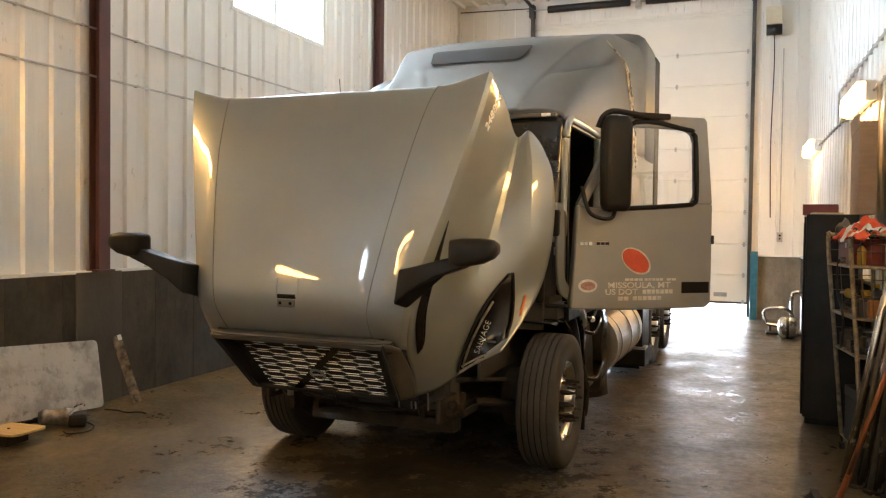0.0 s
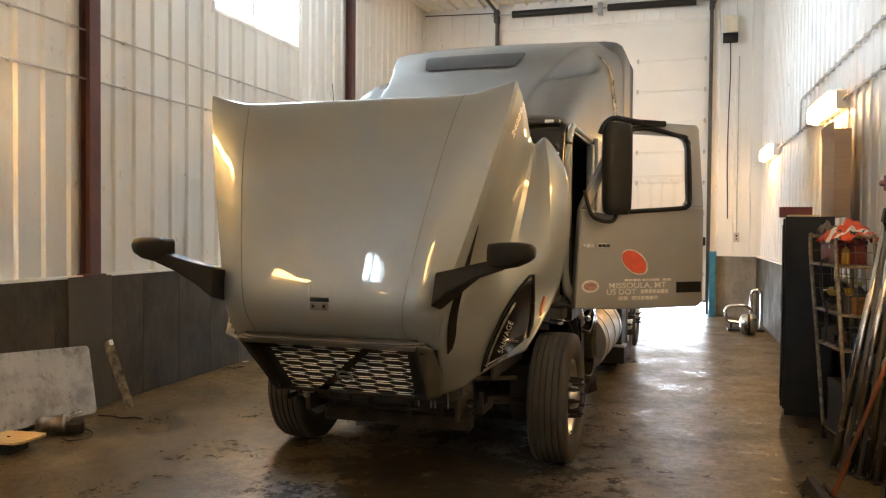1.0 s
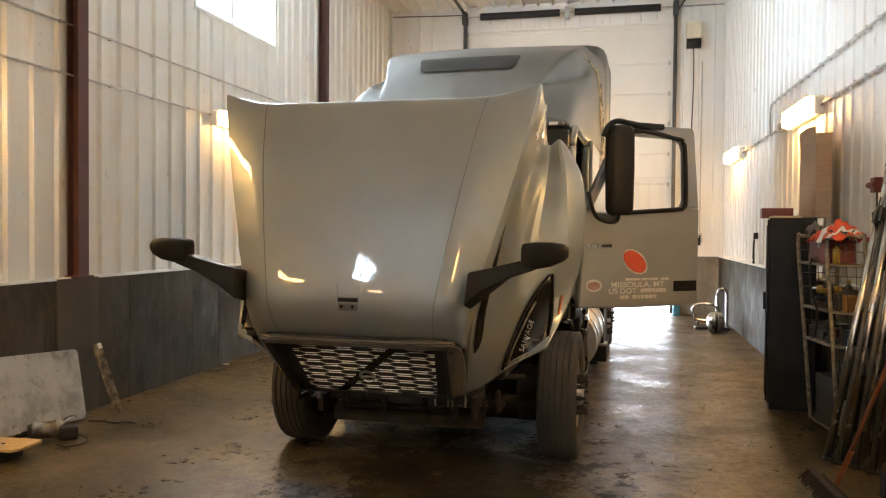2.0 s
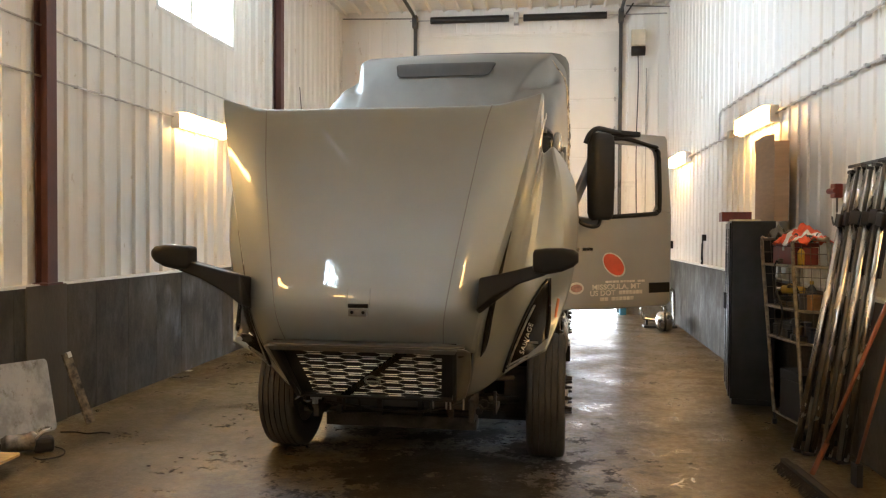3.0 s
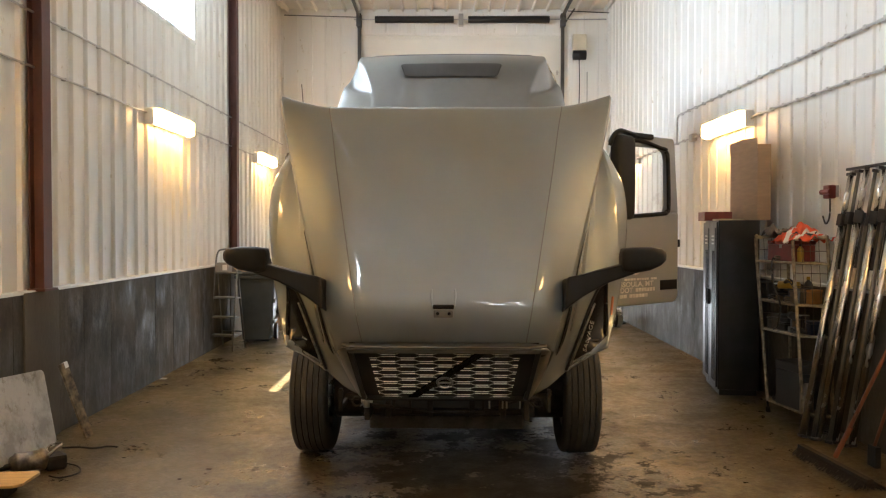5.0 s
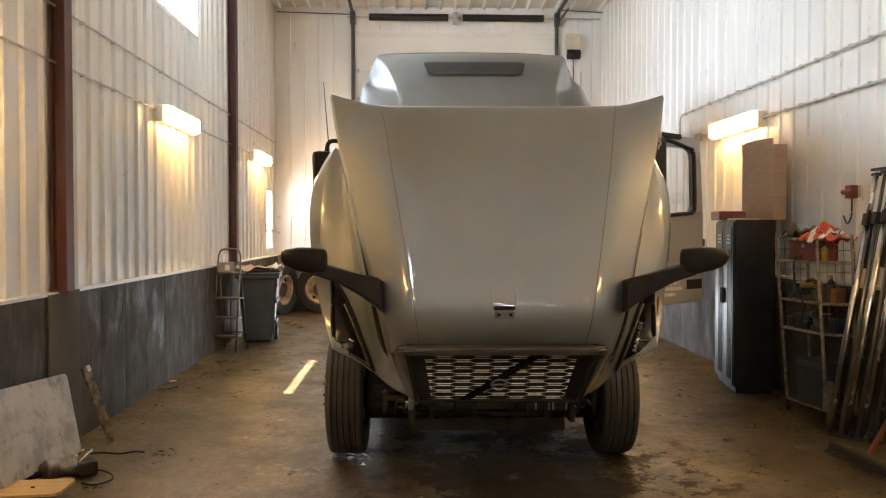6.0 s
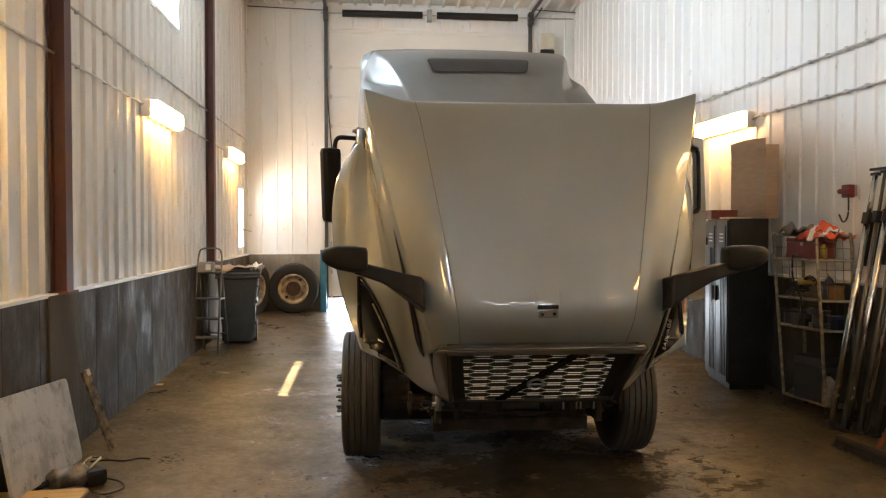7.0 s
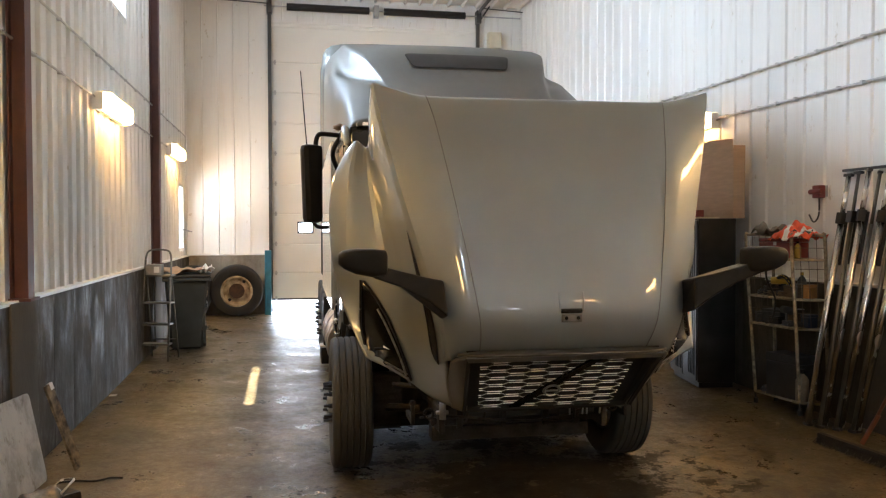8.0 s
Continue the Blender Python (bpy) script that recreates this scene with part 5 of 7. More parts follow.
for s in (-1, 1):
    cab_part("sleeper_side", boxes(((s * 1.17 - 0.02, 7.42, 1.05), (s * 1.17 + 0.02, 10.55, 2.62)), bevel=0.015), PAINT)
    cab_part("side_extender", boxes(((s * 1.18 - 0.015, 10.58, 1.2), (s * 1.18 + 0.015, 10.95, 3.93)), bevel=0.01), BLACK_PLASTIC)
    cab_part("a_pillar", tube([(s * 1.095, 6.25, 1.86), (s * 1.10, 6.25, 2.2), (s * 1.105, 6.255, 2.44), (s * 1.11, 6.275, 2.53), (s * 1.115, 6.33, 2.585)], 0.028, 10), PAINT, smooth=True)
    cab_part("door_header", tube([(s * 1.115, 6.325, 2.583), (s * 1.118, 6.42, 2.605), (s * 1.12, 6.9, 2.605), (s * 1.12, 7.42, 2.59)], 0.03, 10), PAINT, smooth=True)
    cab_part("frame_seal", tube([(s * 1.10, 6.30, 1.9), (s * 1.108, 6.305, 2.42), (s * 1.114, 6.33, 2.51), (s * 1.118, 6.42, 2.555), (s * 1.12, 7.3, 2.55)], 0.016, 8), GLOSS_BLACK, smooth=True)
    cab_part("b_pillar", boxes(((s * 1.13 - 0.04, 7.34, 1.15), (s * 1.13 + 0.03, 7.44, 2.56)), bevel=0.02), PAINT)
    cab_part("door_seal", boxes(((s * 1.10 - 0.02, 6.315, 1.2), (s * 1.10 + 0.02, 6.345, 2.54)), bevel=0.008), BLACK_PLASTIC)
    cab_part("side_skirt", boxes(((s * 1.12 - 0.02, 6.3, 1.05), (s * 1.12 + 0.02, 7.42, 1.2)), bevel=0.01), BLACK_PLASTIC)
    cab_part("cowl_side", boxes(((s * 1.06 - 0.06, 6.02, 1.70), (s * 1.06 + 0.06, 6.31, 1.90)), ((s * 1.08 - 0.03, 6.22, 1.25), (s * 1.08 + 0.03, 6.31, 1.72)), ((s * 0.98 - 0.03, 6.02, 1.2), (s * 0.98 + 0.03, 6.08, 1.72)), bevel=0.02), BLACK_PLASTIC)
    edge_a = [(1.09, 6.03, 1.95), (1.10, 6.03, 1.7), (1.105, 6.03, 1.45), (1.11, 6.10, 1.29), (1.12, 6.34, 1.20), (1.12, 6.72, 1.06), (1.12, 6.90, 0.93)]
    edge_b = [(1.12, 6.13, 1.95), (1.13, 6.13, 1.7), (1.13, 6.13, 1.48), (1.135, 6.18, 1.36), (1.14, 6.40, 1.275), (1.14, 6.78, 1.12), (1.14, 6.97, 0.97)]
    bm = bmesh.new()
    sheet(bm, [[P(*q, s) for q in edge_a], [P(q[0] + 0.02, (q[1] + w[1]) / 2, (q[2] + w[2]) / 2, s) for q, w in zip(edge_a, edge_b)], [P(*q, s) for q in edge_b]], 5, 3)
    solid(part("cab_corner", bm, PAINT, cab, smooth=True), 0.02, 0)
    cab_part("cowl_box", boxes(((s * 1.0 - 0.05, 6.1, 1.25), (s * 1.0 + 0.06, 6.2, 1.66)), bevel=0.01), CAB_DARK)
    cab_part("cowl_label", boxes(((s * 1.062, 6.11, 1.56), (s * 1.064, 6.19, 1.62))), WHITE_VINYL)
cab_part("sleeper_back", boxes(((-1.15, 10.5, 1.05), (1.15, 10.54, 3.85))), CAB_DARK)
cab_part("cab_floor", boxes(((-1.1, 6.1, 1.08), (1.1, 10.5, 1.16))), CAB_DARK)
cab_part("sleeper_bulkhead", boxes(((-1.1, 8.2, 1.16), (1.1, 8.26, 2.7))), CAB_DARK)
cab_part("dashboard", boxes(((-1.0, 6.2, 1.16), (1.0, 6.75, 1.95)), bevel=0.08), CAB_DARK)
cab_part("headliner", boxes(((-1.05, 6.45, 2.57), (1.05, 8.2, 2.60))), CAB_DARK)
cab_part("firewall", boxes(((-1.0, 6.05, 1.0), (1.0, 6.1, 1.85))), CAB_DARK)
bm = bmesh.new()
a, b = both([[(0, 5.98, 1.86), (0.5, 6.0, 1.86), (0.9, 6.1, 1.87), (1.08, 6.22, 1.89)], [(0, 6.14, 2.25), (0.5, 6.16, 2.25), (0.9, 6.2, 2.25), (1.08, 6.24, 2.25)], [(0, 6.3, 2.63), (0.5, 6.3, 2.63), (0.9, 6.28, 2.62), (1.08, 6.26, 2.6)]])
sheet(bm, a, 4, 4)
sheet(bm, b, 4, 4)
solid(part("windshield", bm, DARK_GLASS, cab, smooth=True), 0.008, 0)
cab_part("roof_lip", boxes(((-1.03, 6.25, 2.612), (1.03, 6.36, 2.645)), bevel=0.012), PAINT_DUSTY_DARK)
for h in (-0.95, -0.4, 0.4, 0.95):
    cab_part("marker_lamp", boxes(((h - 0.035, 6.235, 2.615), (h + 0.035, 6.26, 2.64)), bevel=0.005), SILVER)
for h in (-0.5, 0.5):
    cab_part("cab_seat", boxes(((h - 0.26, 6.95, 1.3), (h + 0.26, 7.5, 1.62)), ((h - 0.25, 7.42, 1.5), (h + 0.25, 7.6, 2.35)), bevel=0.06), CAB_DARK)
# ragged brown tuft beside the passenger's mirror
bm = bmesh.new()
bmesh.ops.create_icosphere(bm, subdivisions=3, radius=1.0)
for v in bm.verts:
    v.co *= 1 + 0.45 * noise.noise(v.co * 2.3)
bmesh.ops.transform(bm, verts=bm.verts, matrix=Matrix.Translation(P(-1.13, 6.72, 2.655)) @ Matrix.Diagonal((0.06, 0.04, 0.028, 1)))
part("brown_tuft", bm, material("dull_brown_tuft", (0.16, 0.10, 0.06), 0.9, 0, 0.4, 30, 0.4, 80), cab, "ragged brown tuft by the mirror", smooth=True)
# passenger door, shut
cab_part("closed_door", boxes(((-1.15, 6.32, 1.15), (-1.10, 7.4, 1.95)), ((-1.15, 6.32, 2.5), (-1.1, 7.4, 2.58)), ((-1.15, 7.28, 1.95), (-1.1, 7.4, 2.5)), bevel=0.012), PAINT)
cab_part("closed_door_glass", boxes(((-1.13, 6.4, 1.95), (-1.12, 7.28, 2.5))), DARK_GLASS)

# driver door, swung open; local x runs from the hinge to the door's edge
HX, HY, DX, DY = 1.17, 6.22, 0.97, 0.80
ang = math.degrees(math.atan2(DY, DX))
ddoor = empty("open_door", pose(0, 0, 0), "", "")
ddoor.parent = truck
ddoor.matrix_basis = Matrix.Translation(P(HX, HY, 1.10)) @ pose(0, 0, 0, 0, 0, ang)
DL, DH = 1.24, 1.55
win = [(0.30, 0.81), (DL - 0.26, 0.855), (DL - 0.19, 0.875), (DL - 0.155, 0.93), (DL - 0.172, DH - 0.20), (DL - 0.195, DH - 0.135), (DL - 0.26, DH - 0.10), (0.46, DH - 0.10)]


def panel(pts, t, y=0.0):
    bm = bmesh.new()
    f = bm.faces.new([bm.verts.new((x, y, z)) for x, z in pts])
    r = bmesh.ops.extrude_face_region(bm, geom=[f])
    bmesh.ops.translate(bm, verts=[v for v in r["geom"] if isinstance(v, bmesh.types.BMVert)], vec=(0, t, 0))
    bmesh.ops.recalc_face_normals(bm, faces=bm.faces)
    return bm


lower = [(0.0, 0.05), (0.5, 0.035), (DL - 0.05, 0.04), (DL, 0.08), (DL, 0.87), *win[2:0:-1], win[0], (0.05, 0.84)]
ob = part("door_panel", panel(lower, 0.07), DOOR_PAINT_LIT, ddoor)
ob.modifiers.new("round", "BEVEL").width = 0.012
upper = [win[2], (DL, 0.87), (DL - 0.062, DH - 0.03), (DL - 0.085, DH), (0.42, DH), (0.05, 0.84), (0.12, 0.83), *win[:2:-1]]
ob = part("window_surround", panel(upper, 0.06, 0.005), DOOR_PAINT_LIT, ddoor)
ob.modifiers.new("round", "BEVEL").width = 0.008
part("window_seal", tube([(x, -0.002, z) for x, z in win + win[:1]], 0.019, 8), BLACK_PLASTIC, ddoor, smooth=True)
ob = part("door_glass", panel([(0.12, 0.81), (0.30, 0.80), (DL - 0.22, 0.84), (DL - 0.145, 0.92), (DL - 0.165, DH - 0.14), (DL - 0.22, DH - 0.09), (0.46, DH - 0.09)], 0.006, 0.03), DOOR_GLASS, ddoor)
ob.visible_shadow = False
part("pull_recess", boxes(((0.965, -0.006, 0.16), (1.215, 0.01, 0.25)), bevel=0.006), BLACK_PLASTIC, ddoor)
part("door_lock", boxes(((DL - 0.005, -0.01, 0.55), (DL + 0.012, 0.06, 0.62)), bevel=0.005), BLACK_IRON, ddoor)
DECAL_RED = material("red_orange_decal", (0.55, 0.08, 0.035), 0.5, 0, 0.15, 10)
face = Matrix(((1, 0, 0, 0), (0, 0, -1, 0), (0, 1, 0, 0), (0, 0, 0, 1)))


def disc(name, cx, cz, rx, rz, mat, y=-0.004, tilt=0, lab=""):
    bm = lathe([(0.0, 0.0), (0.0, 1.0), (-0.004, 1.0)], 32, "Z")
    bmesh.ops.transform(bm, verts=bm.verts, matrix=Matrix.Translation((cx, y, cz)) @ pose(0, 0, 0, 0, tilt, 0) @ face @ Matrix.Diagonal((rx, rz, 1, 1)))
    return part(name, bm, mat, ddoor, lab)


disc("decal_rim", 0.555, 0.415, 0.142, 0.088, WHITE_VINYL, -0.0032, 32)
disc("round_decal", 0.55, 0.417, 0.128, 0.076, DECAL_RED, -0.0062, 32, "red oval company decal")
disc("small_badge", 0.142, 0.226, 0.08, 0.05, WHITE_VINYL, -0.0032)
disc("small_badge", 0.142, 0.226, 0.06, 0.033, material("faded_pink_badge", (0.36, 0.20, 0.17), 0.5, 0, 0.4, 40), -0.006)


def bars(name, x0, x1, z0, z1, mat, gaps=6, lift=0.0):
    step = (x1 - x0) / gaps
    for k in range(gaps):
        part(name, boxes(((x0 + k * step, -0.004 - lift, z0), (x0 + (k + 0.82) * step, 0.0, z1))), mat, ddoor)


bars("company_bar", 0.46, 0.62, 0.262, 0.280, WHITE_VINYL, 4)
bars("company_bar", 0.63, 0.80, 0.262, 0.280, WHITE_VINYL, 5)
bars("company_bar", 0.83, 0.92, 0.262, 0.280, WHITE_VINYL, 2)
bars("badge_bar", 0.07, 0.18, 0.535, 0.562, CHROME, 3)
bars("badge_bar", 0.20, 0.33, 0.533, 0.565, CHROME, 1)
bars("badge_number", 0.21, 0.32, 0.538, 0.560, GLOSS_BLACK, 3, 0.003)
letters("door_writing", "MISSOULA, MT", 0.062, WHITE_VINYL, ddoor, Matrix.Translation((0.586, -0.003, 0.226)) @ face, 0.001, 0.55, -0.0011)
letters("door_writing", "US DOT", 0.062, WHITE_VINYL, ddoor, Matrix.Translation((0.430, -0.003, 0.175)) @ face, 0.001, 0.28, -0.0011)
bars("number_bar", 0.615, 0.89, 0.160, 0.192, WHITE_VINYL, 7)
bars("number_bar", 0.40, 0.50, 0.110, 0.140, WHITE_VINYL, 2)
bars("number_bar", 0.53, 0.79, 0.110, 0.140, WHITE_VINYL, 6)

# tall mirrors: driver's on the open door, passenger's on the cab
dm = empty("door_mirror", pose(0, 0, 0), "", "")
dm.parent = ddoor
bm = bmesh.new()
rings = []
for z, half, deep in ((0.795, 0.085, 0.035), (0.81, 0.105, 0.05), (0.85, 0.117, 0.058), (1.15, 0.122, 0.062), (1.44, 0.120, 0.06), (1.49, 0.108, 0.052), (1.508, 0.085, 0.036)):
    rings.append([bm.verts.new((0.31 + half * math.copysign(abs(math.cos(a)) ** 0.45, math.cos(a)), -0.10 + deep * math.copysign(abs(math.sin(a)) ** 0.6, math.sin(a)), z)) for a in [math.tau * k / 28 for k in range(28)]])
for ra, rb in zip(rings, rings[1:]):
    for k in range(28):
        bm.faces.new((ra[k], ra[(k + 1) % 28], rb[(k + 1) % 28], rb[k]))
bm.faces.new(rings[0][::-1]), bm.faces.new(rings[-1])
part("mirror_housing", bm, BLACK_PLASTIC, dm, smooth=True)
part("mirror_bracket", tube([(0.62, -0.01, 1.535), (0.44, -0.05, 1.545), (0.28, -0.09, 1.545), (0.20, -0.09, 1.50), (0.17, -0.07, 1.42)], 0.022), BLACK_PLASTIC, dm, smooth=True)
part("mirror_bracket", tube([(0.08, -0.0, 0.98), (0.11, -0.05, 0.80), (0.18, -0.09, 0.745), (0.28, -0.1, 0.745), (0.31, -0.1, 0.81)], 0.016), BLACK_PLASTIC, dm, smooth=True)
part("mirror_cap", boxes(((0.50, -0.035, 1.515), (0.82, 0.0, 1.562)), bevel=0.012), BLACK_PLASTIC, dm)
pm = empty("passenger_mirror", pose(0, 0, 0), "", "")
pm.parent = cab
bm = boxes(((-0.088, -0.06, -0.32), (0.088, 0.06, 0.32)), bevel=0.045)
for v in bm.verts:
    v.co.x += 0.022 * max(0.0, -v.co.z / 0.32) if v.co.x < 0 else 0.0
bmesh.ops.transform(bm, verts=bm.verts, matrix=Matrix.Translation(P(-1.378, 6.6, 2.175)) @ pose(0, 0, 0, 0, 0, 18))
part("mirror_housing", bm, BLACK_PLASTIC, pm)
part("mirror_bracket", tube([P(-1.02, 6.74, 2.575), P(-1.22, 6.68, 2.59), P(-1.32, 6.62, 2.575), P(-1.345, 6.61, 2.47)], 0.02), BLACK_PLASTIC, pm, smooth=True)
part("mirror_bracket", tube([P(-1.1, 6.8, 2.2), P(-1.2, 6.72, 2.42), P(-1.14, 6.7, 2.57)], 0.02), BLACK_PLASTIC, pm, smooth=True)
part("mirror_bracket", tube([P(-1.36, 6.6, 1.87), P(-1.33, 6.61, 1.825), P(-1.24, 6.65, 1.82), P(-1.12, 6.75, 1.83)], 0.016), BLACK_PLASTIC, pm, smooth=True)
part("aerial", rods((P(-1.40, 7.3, 2.45), P(-1.46, 7.3, 3.23), 0.006, 0.004)), BLACK_IRON, pm)

# ---- fixtures on the walls ----
for z, y0 in ((3.63, -8.5), (3.17, -8.5)):
    c = empty("conduit", pose(STEEL_X + 0.05, 0, z), "thin grey conduit strapped along the steel wall", "conduit", "wall conduits")
    part("pipe", rods(((0, y0, 0), (0, 16.3, 0), 0.011), seg=8), CONDUIT, c)
    for k in range(16):
        part("strap", boxes(((-0.03, 4.6 + k * 0.72, -0.014), (0.013, 4.625 + k * 0.72, 0.014)), bevel=0.003), CONDUIT, c)
for z, y0, y1 in ((3.53, -8.0, 11.45), (3.12, -8.0, 8.75), (3.12, 10.1, 14.0)):
    c = empty("conduit", east(0, 0.05, z), "thin grey conduit strapped along the steel wall", "conduit", "wall conduits")
    part("pipe", rods(((0, -y0, 0), (0, -y1, 0), 0.012), seg=8), CONDUIT, c)
    for k in range(int((y1 - max(y0, 4.0)) / 0.31)):
        part("strap", boxes(((-0.03, -max(y0, 4.0) - 0.2 - k * 0.31, -0.016), (0.015, -max(y0, 4.0) - 0.165 - k * 0.31, 0.02)), bevel=0.003), CONDUIT, c)
    if z > 3.5:
        part("drop_pipe", tube([(0, -11.43, 0), (0, -11.5, -0.03), (0, -11.52, -0.12), (0, -11.52, -0.4)], 0.012), CONDUIT, c)
jb = empty("junction_box", east(10.75, 0.02, 3.12), "small grey electrical junction box", "junction box")
part("body", boxes(((0, -0.09, -0.05), (0.07, 0.05, 0.05)), bevel=0.006), CONDUIT, jb)
part("lid", boxes(((0.07, -0.085, -0.045), (0.076, 0.045, 0.045)), bevel=0.002), GALV, jb)

alarm = empty("alarm_bell", east(6.90, 0.0, 2.16), "small red alarm box with a bent conduit", "alarm")
RED_PAINT = material("faded_red_paint", (0.17, 0.024, 0.021), 0.45, 0, 0.25, 14, 0.08, 90)
part("body", boxes(((0.03, -0.055, -0.062), (0.10, 0.055, 0.062)), bevel=0.012), RED_PAINT, alarm)
part("button", rods(((0.10, -0.08, 0.0), (0.10, 0.09, 0.0), 0.025)), RED_PAINT, alarm)
part("back_plate", boxes(((0.0, -0.11, -0.05), (0.03, 0.05, 0.06)), bevel=0.004), GALV, alarm)
part("pipe", tube([(0.06, -0.0, -0.06), (0.06, 0.0, -0.2), (0.06, -0.03, -0.27), (0.05, -0.1, -0.29), (0.04, -0.17, -0.22)], 0.008), TRACK, alarm)

cable = empty("hanging_cable", east(12.5, 0.02, 1.72), "black cable looped on a wall hook", "cable")
part("hook", boxes(((0, -0.04, -0.05), (0.06, 0.04, 0.05)), bevel=0.01), BLACK_PLASTIC, cable)
part("loop", tube([(0.05, 0.0, 0.0), (0.06, 0.03, -0.25), (0.05, 0.02, -0.55), (0.05, -0.05, -0.6), (0.05, -0.08, -0.45), (0.05, -0.04, -0.1)], 0.013), BLACK_PLASTIC, cable)

sw = empty("wall_switch", pose(0.91, NORTH - 0.03, 1.66), "grey door control box on the end wall", "switch")
part("body", boxes(((-0.05, -0.06, -0.09), (0.05, 0, 0.09)), bevel=0.01), CONDUIT, sw)
part("button", rods(((0, -0.07, 0.03), (0, -0.06, 0.03), 0.018)), GLOSS_BLACK, sw)
part("button", rods(((0, -0.07, -0.03), (0, -0.06, -0.03), 0.018)), RED_PAINT, sw)
part("pipe", rods(((0, -0.02, 0.09), (0, -0.02, 3.5), 0.011)), CONDUIT, sw)

BLUE_PAINT = material("blue_paint", (0.035, 0.17, 0.26), 0.45, 0, 0.25, 7, 0.08, 60)
for x in (DOOR_W - 0.12, DOOR_E + 0.02):
    b = tagged(part("corner_guard", boxes(((0, -0.16, 0), (0.13, 0.0, 1.32)), bevel=0.012), BLUE_PAINT), "blue painted steel guard at the door jamb", "corner guard", "door guards")
    b.matrix_world = pose(x, NORTH - 0.105, ground_z(NORTH) - 0.02)

# ---- along the east wall ----
FADED_BLACK = material("worn_black_enamel", (0.015, 0.0145, 0.014), 0.36, 0, 0.4, 5, 0.06, 70, rough_var=0.14)
gz = ground_z(8.5, 1.2)
FADED_BLACK.node_tree.nodes["Principled BSDF"].inputs["Specular IOR Level"].default_value = 0.2
cabinet = empty("locker_cabinet", pose(0.85, 8.07, gz + 0.002, 0, 0, -9.0), "tall black steel cabinet with two doors", "cabinet")
part("body", boxes(((0.02, 0.0, 0.06), (0.44, 0.88, 1.88)), bevel=0.008), FADED_BLACK, cabinet)
part("plinth", boxes(((0.04, 0.02, 0.0), (0.42, 0.86, 0.06))), FADED_BLACK, cabinet)
for k, (a, b) in enumerate(((0.01, 0.435), (0.442, 0.87))):
    dr = part("door", boxes(((0.0, a, 0.08), (0.018, b, 1.86)), bevel=0.006), FADED_BLACK, cabinet)
    for z in (1.62, 1.66, 1.70):
        part("vent_slot", boxes(((-0.004, (a + b) / 2 - 0.07, z), (0.0, (a + b) / 2 + 0.07, z + 0.015))), GALV, dr)
    y = b - 0.05 if k == 0 else a + 0.05
    for q in range(4):
        part("door_rib", boxes(((-0.008, a + 0.05 + 0.055 * q, 0.14), (0.0, a + 0.075 + 0.055 * q, 1.55 if q else 1.8)), bevel=0.003), FADED_BLACK, dr)
    part("handle", boxes(((-0.03, y - 0.012, 0.95), (0.0, y + 0.012, 1.12)), bevel=0.004), BLACK_IRON, dr)

tray = empty("red_tray", pose(0.90, 8.5, gz + 1.884, 0, 0, -6), "shallow dark red tool tray on the cabinet", "tray")
part("base", boxes(((-0.04, 0, 0.0), (0.26, 0.34, 0.012))), RED_PAINT, tray)
for lo, hi in (((-0.04, 0, 0.012), (-0.028, 0.34, 0.10)), ((0.248, 0, 0.012), (0.26, 0.34, 0.10)), ((-0.028, 0, 0.012), (0.248, 0.012, 0.10)), ((-0.028, 0.328, 0.012), (0.248, 0.34, 0.10))):
    part("side", boxes((lo, hi)), RED_PAINT, tray)
tagged(part("loose_board", boxes(((0.92, 8.16, gz + 1.882), (1.18, 8.42, gz + 1.9)), bevel=0.003), material("pale_board", (0.5, 0.4, 0.25), 0.7, 0, 0.2, 8)), "pale wooden offcut lying on the cabinet", "board")

CARD = material("brown_cardboard", (0.44, 0.30, 0.19), 0.85, 0, 0.12, 4, 0.12, 40, streak=(1, 1, 8))
carton = empty("cardboard_box", pose(1.275, 8.05, gz + 1.884, 0, 0, -2), "tall open brown cardboard box on the cabinet", "box")
w_, d_, h_ = 0.14, 0.90, 0.86
part("front", boxes(((0, 0, 0), (w_, 0.006, h_ - 0.05))), CARD, carton)
part("back", boxes(((0, d_ - 0.006, 0), (w_, d_, h_ - 0.05))), CARD, carton)
part("side", boxes(((0, 0.006, 0), (0.006, d_ - 0.006, h_ - 0.1))), CARD, carton)
part("side", boxes(((w_ - 0.006, 0.006, 0), (w_, d_ - 0.006, h_ - 0.05))), CARD, carton)
part("bottom", boxes(((0.006, 0.006, 0), (w_ - 0.006, d_ - 0.006, 0.006))), CARD, carton)
bm = bmesh.new()
bm.faces.new([bm.verts.new(p) for p in ((-0.002, 0.01, h_ - 0.1), (-0.002, 0.89, h_ - 0.1), (-0.012, 0.90, h_ + 0.04), (-0.01, 0.45, h_ + 0.05), (-0.006, 0.01, h_ + 0.02))])
solid(part("flap", bm, CARD, carton, "pale raised cardboard flap"), 0.006, 0)

# wire rack: local x along its open front, y towards the wall
RACK_PAINT = material("chipped_cream_enamel", (0.27, 0.22, 0.145), 0.5, 0.1, 0.55, 22, 0.15, 90)
# grid wires are darker than the rack's enamel
RACK_WIRE = material("dark_rack_wire", (0.12, 0.10, 0.075), 0.5, 0.3, 0.4, 22, 0.1, 90)
rz = ground_z(7.0, 1.2)
rack = empty("wire_rack", pose(0, 0, rz + 0.002), "cream enamelled wire rack loaded with tools and parts", "rack")
RH = 1.72
FEET = [Vector((1.21, 6.76, 0)), Vector((1.13, 7.36, 0)), Vector((1.37, 7.38, 0)), Vector((1.41, 6.62, 0))]
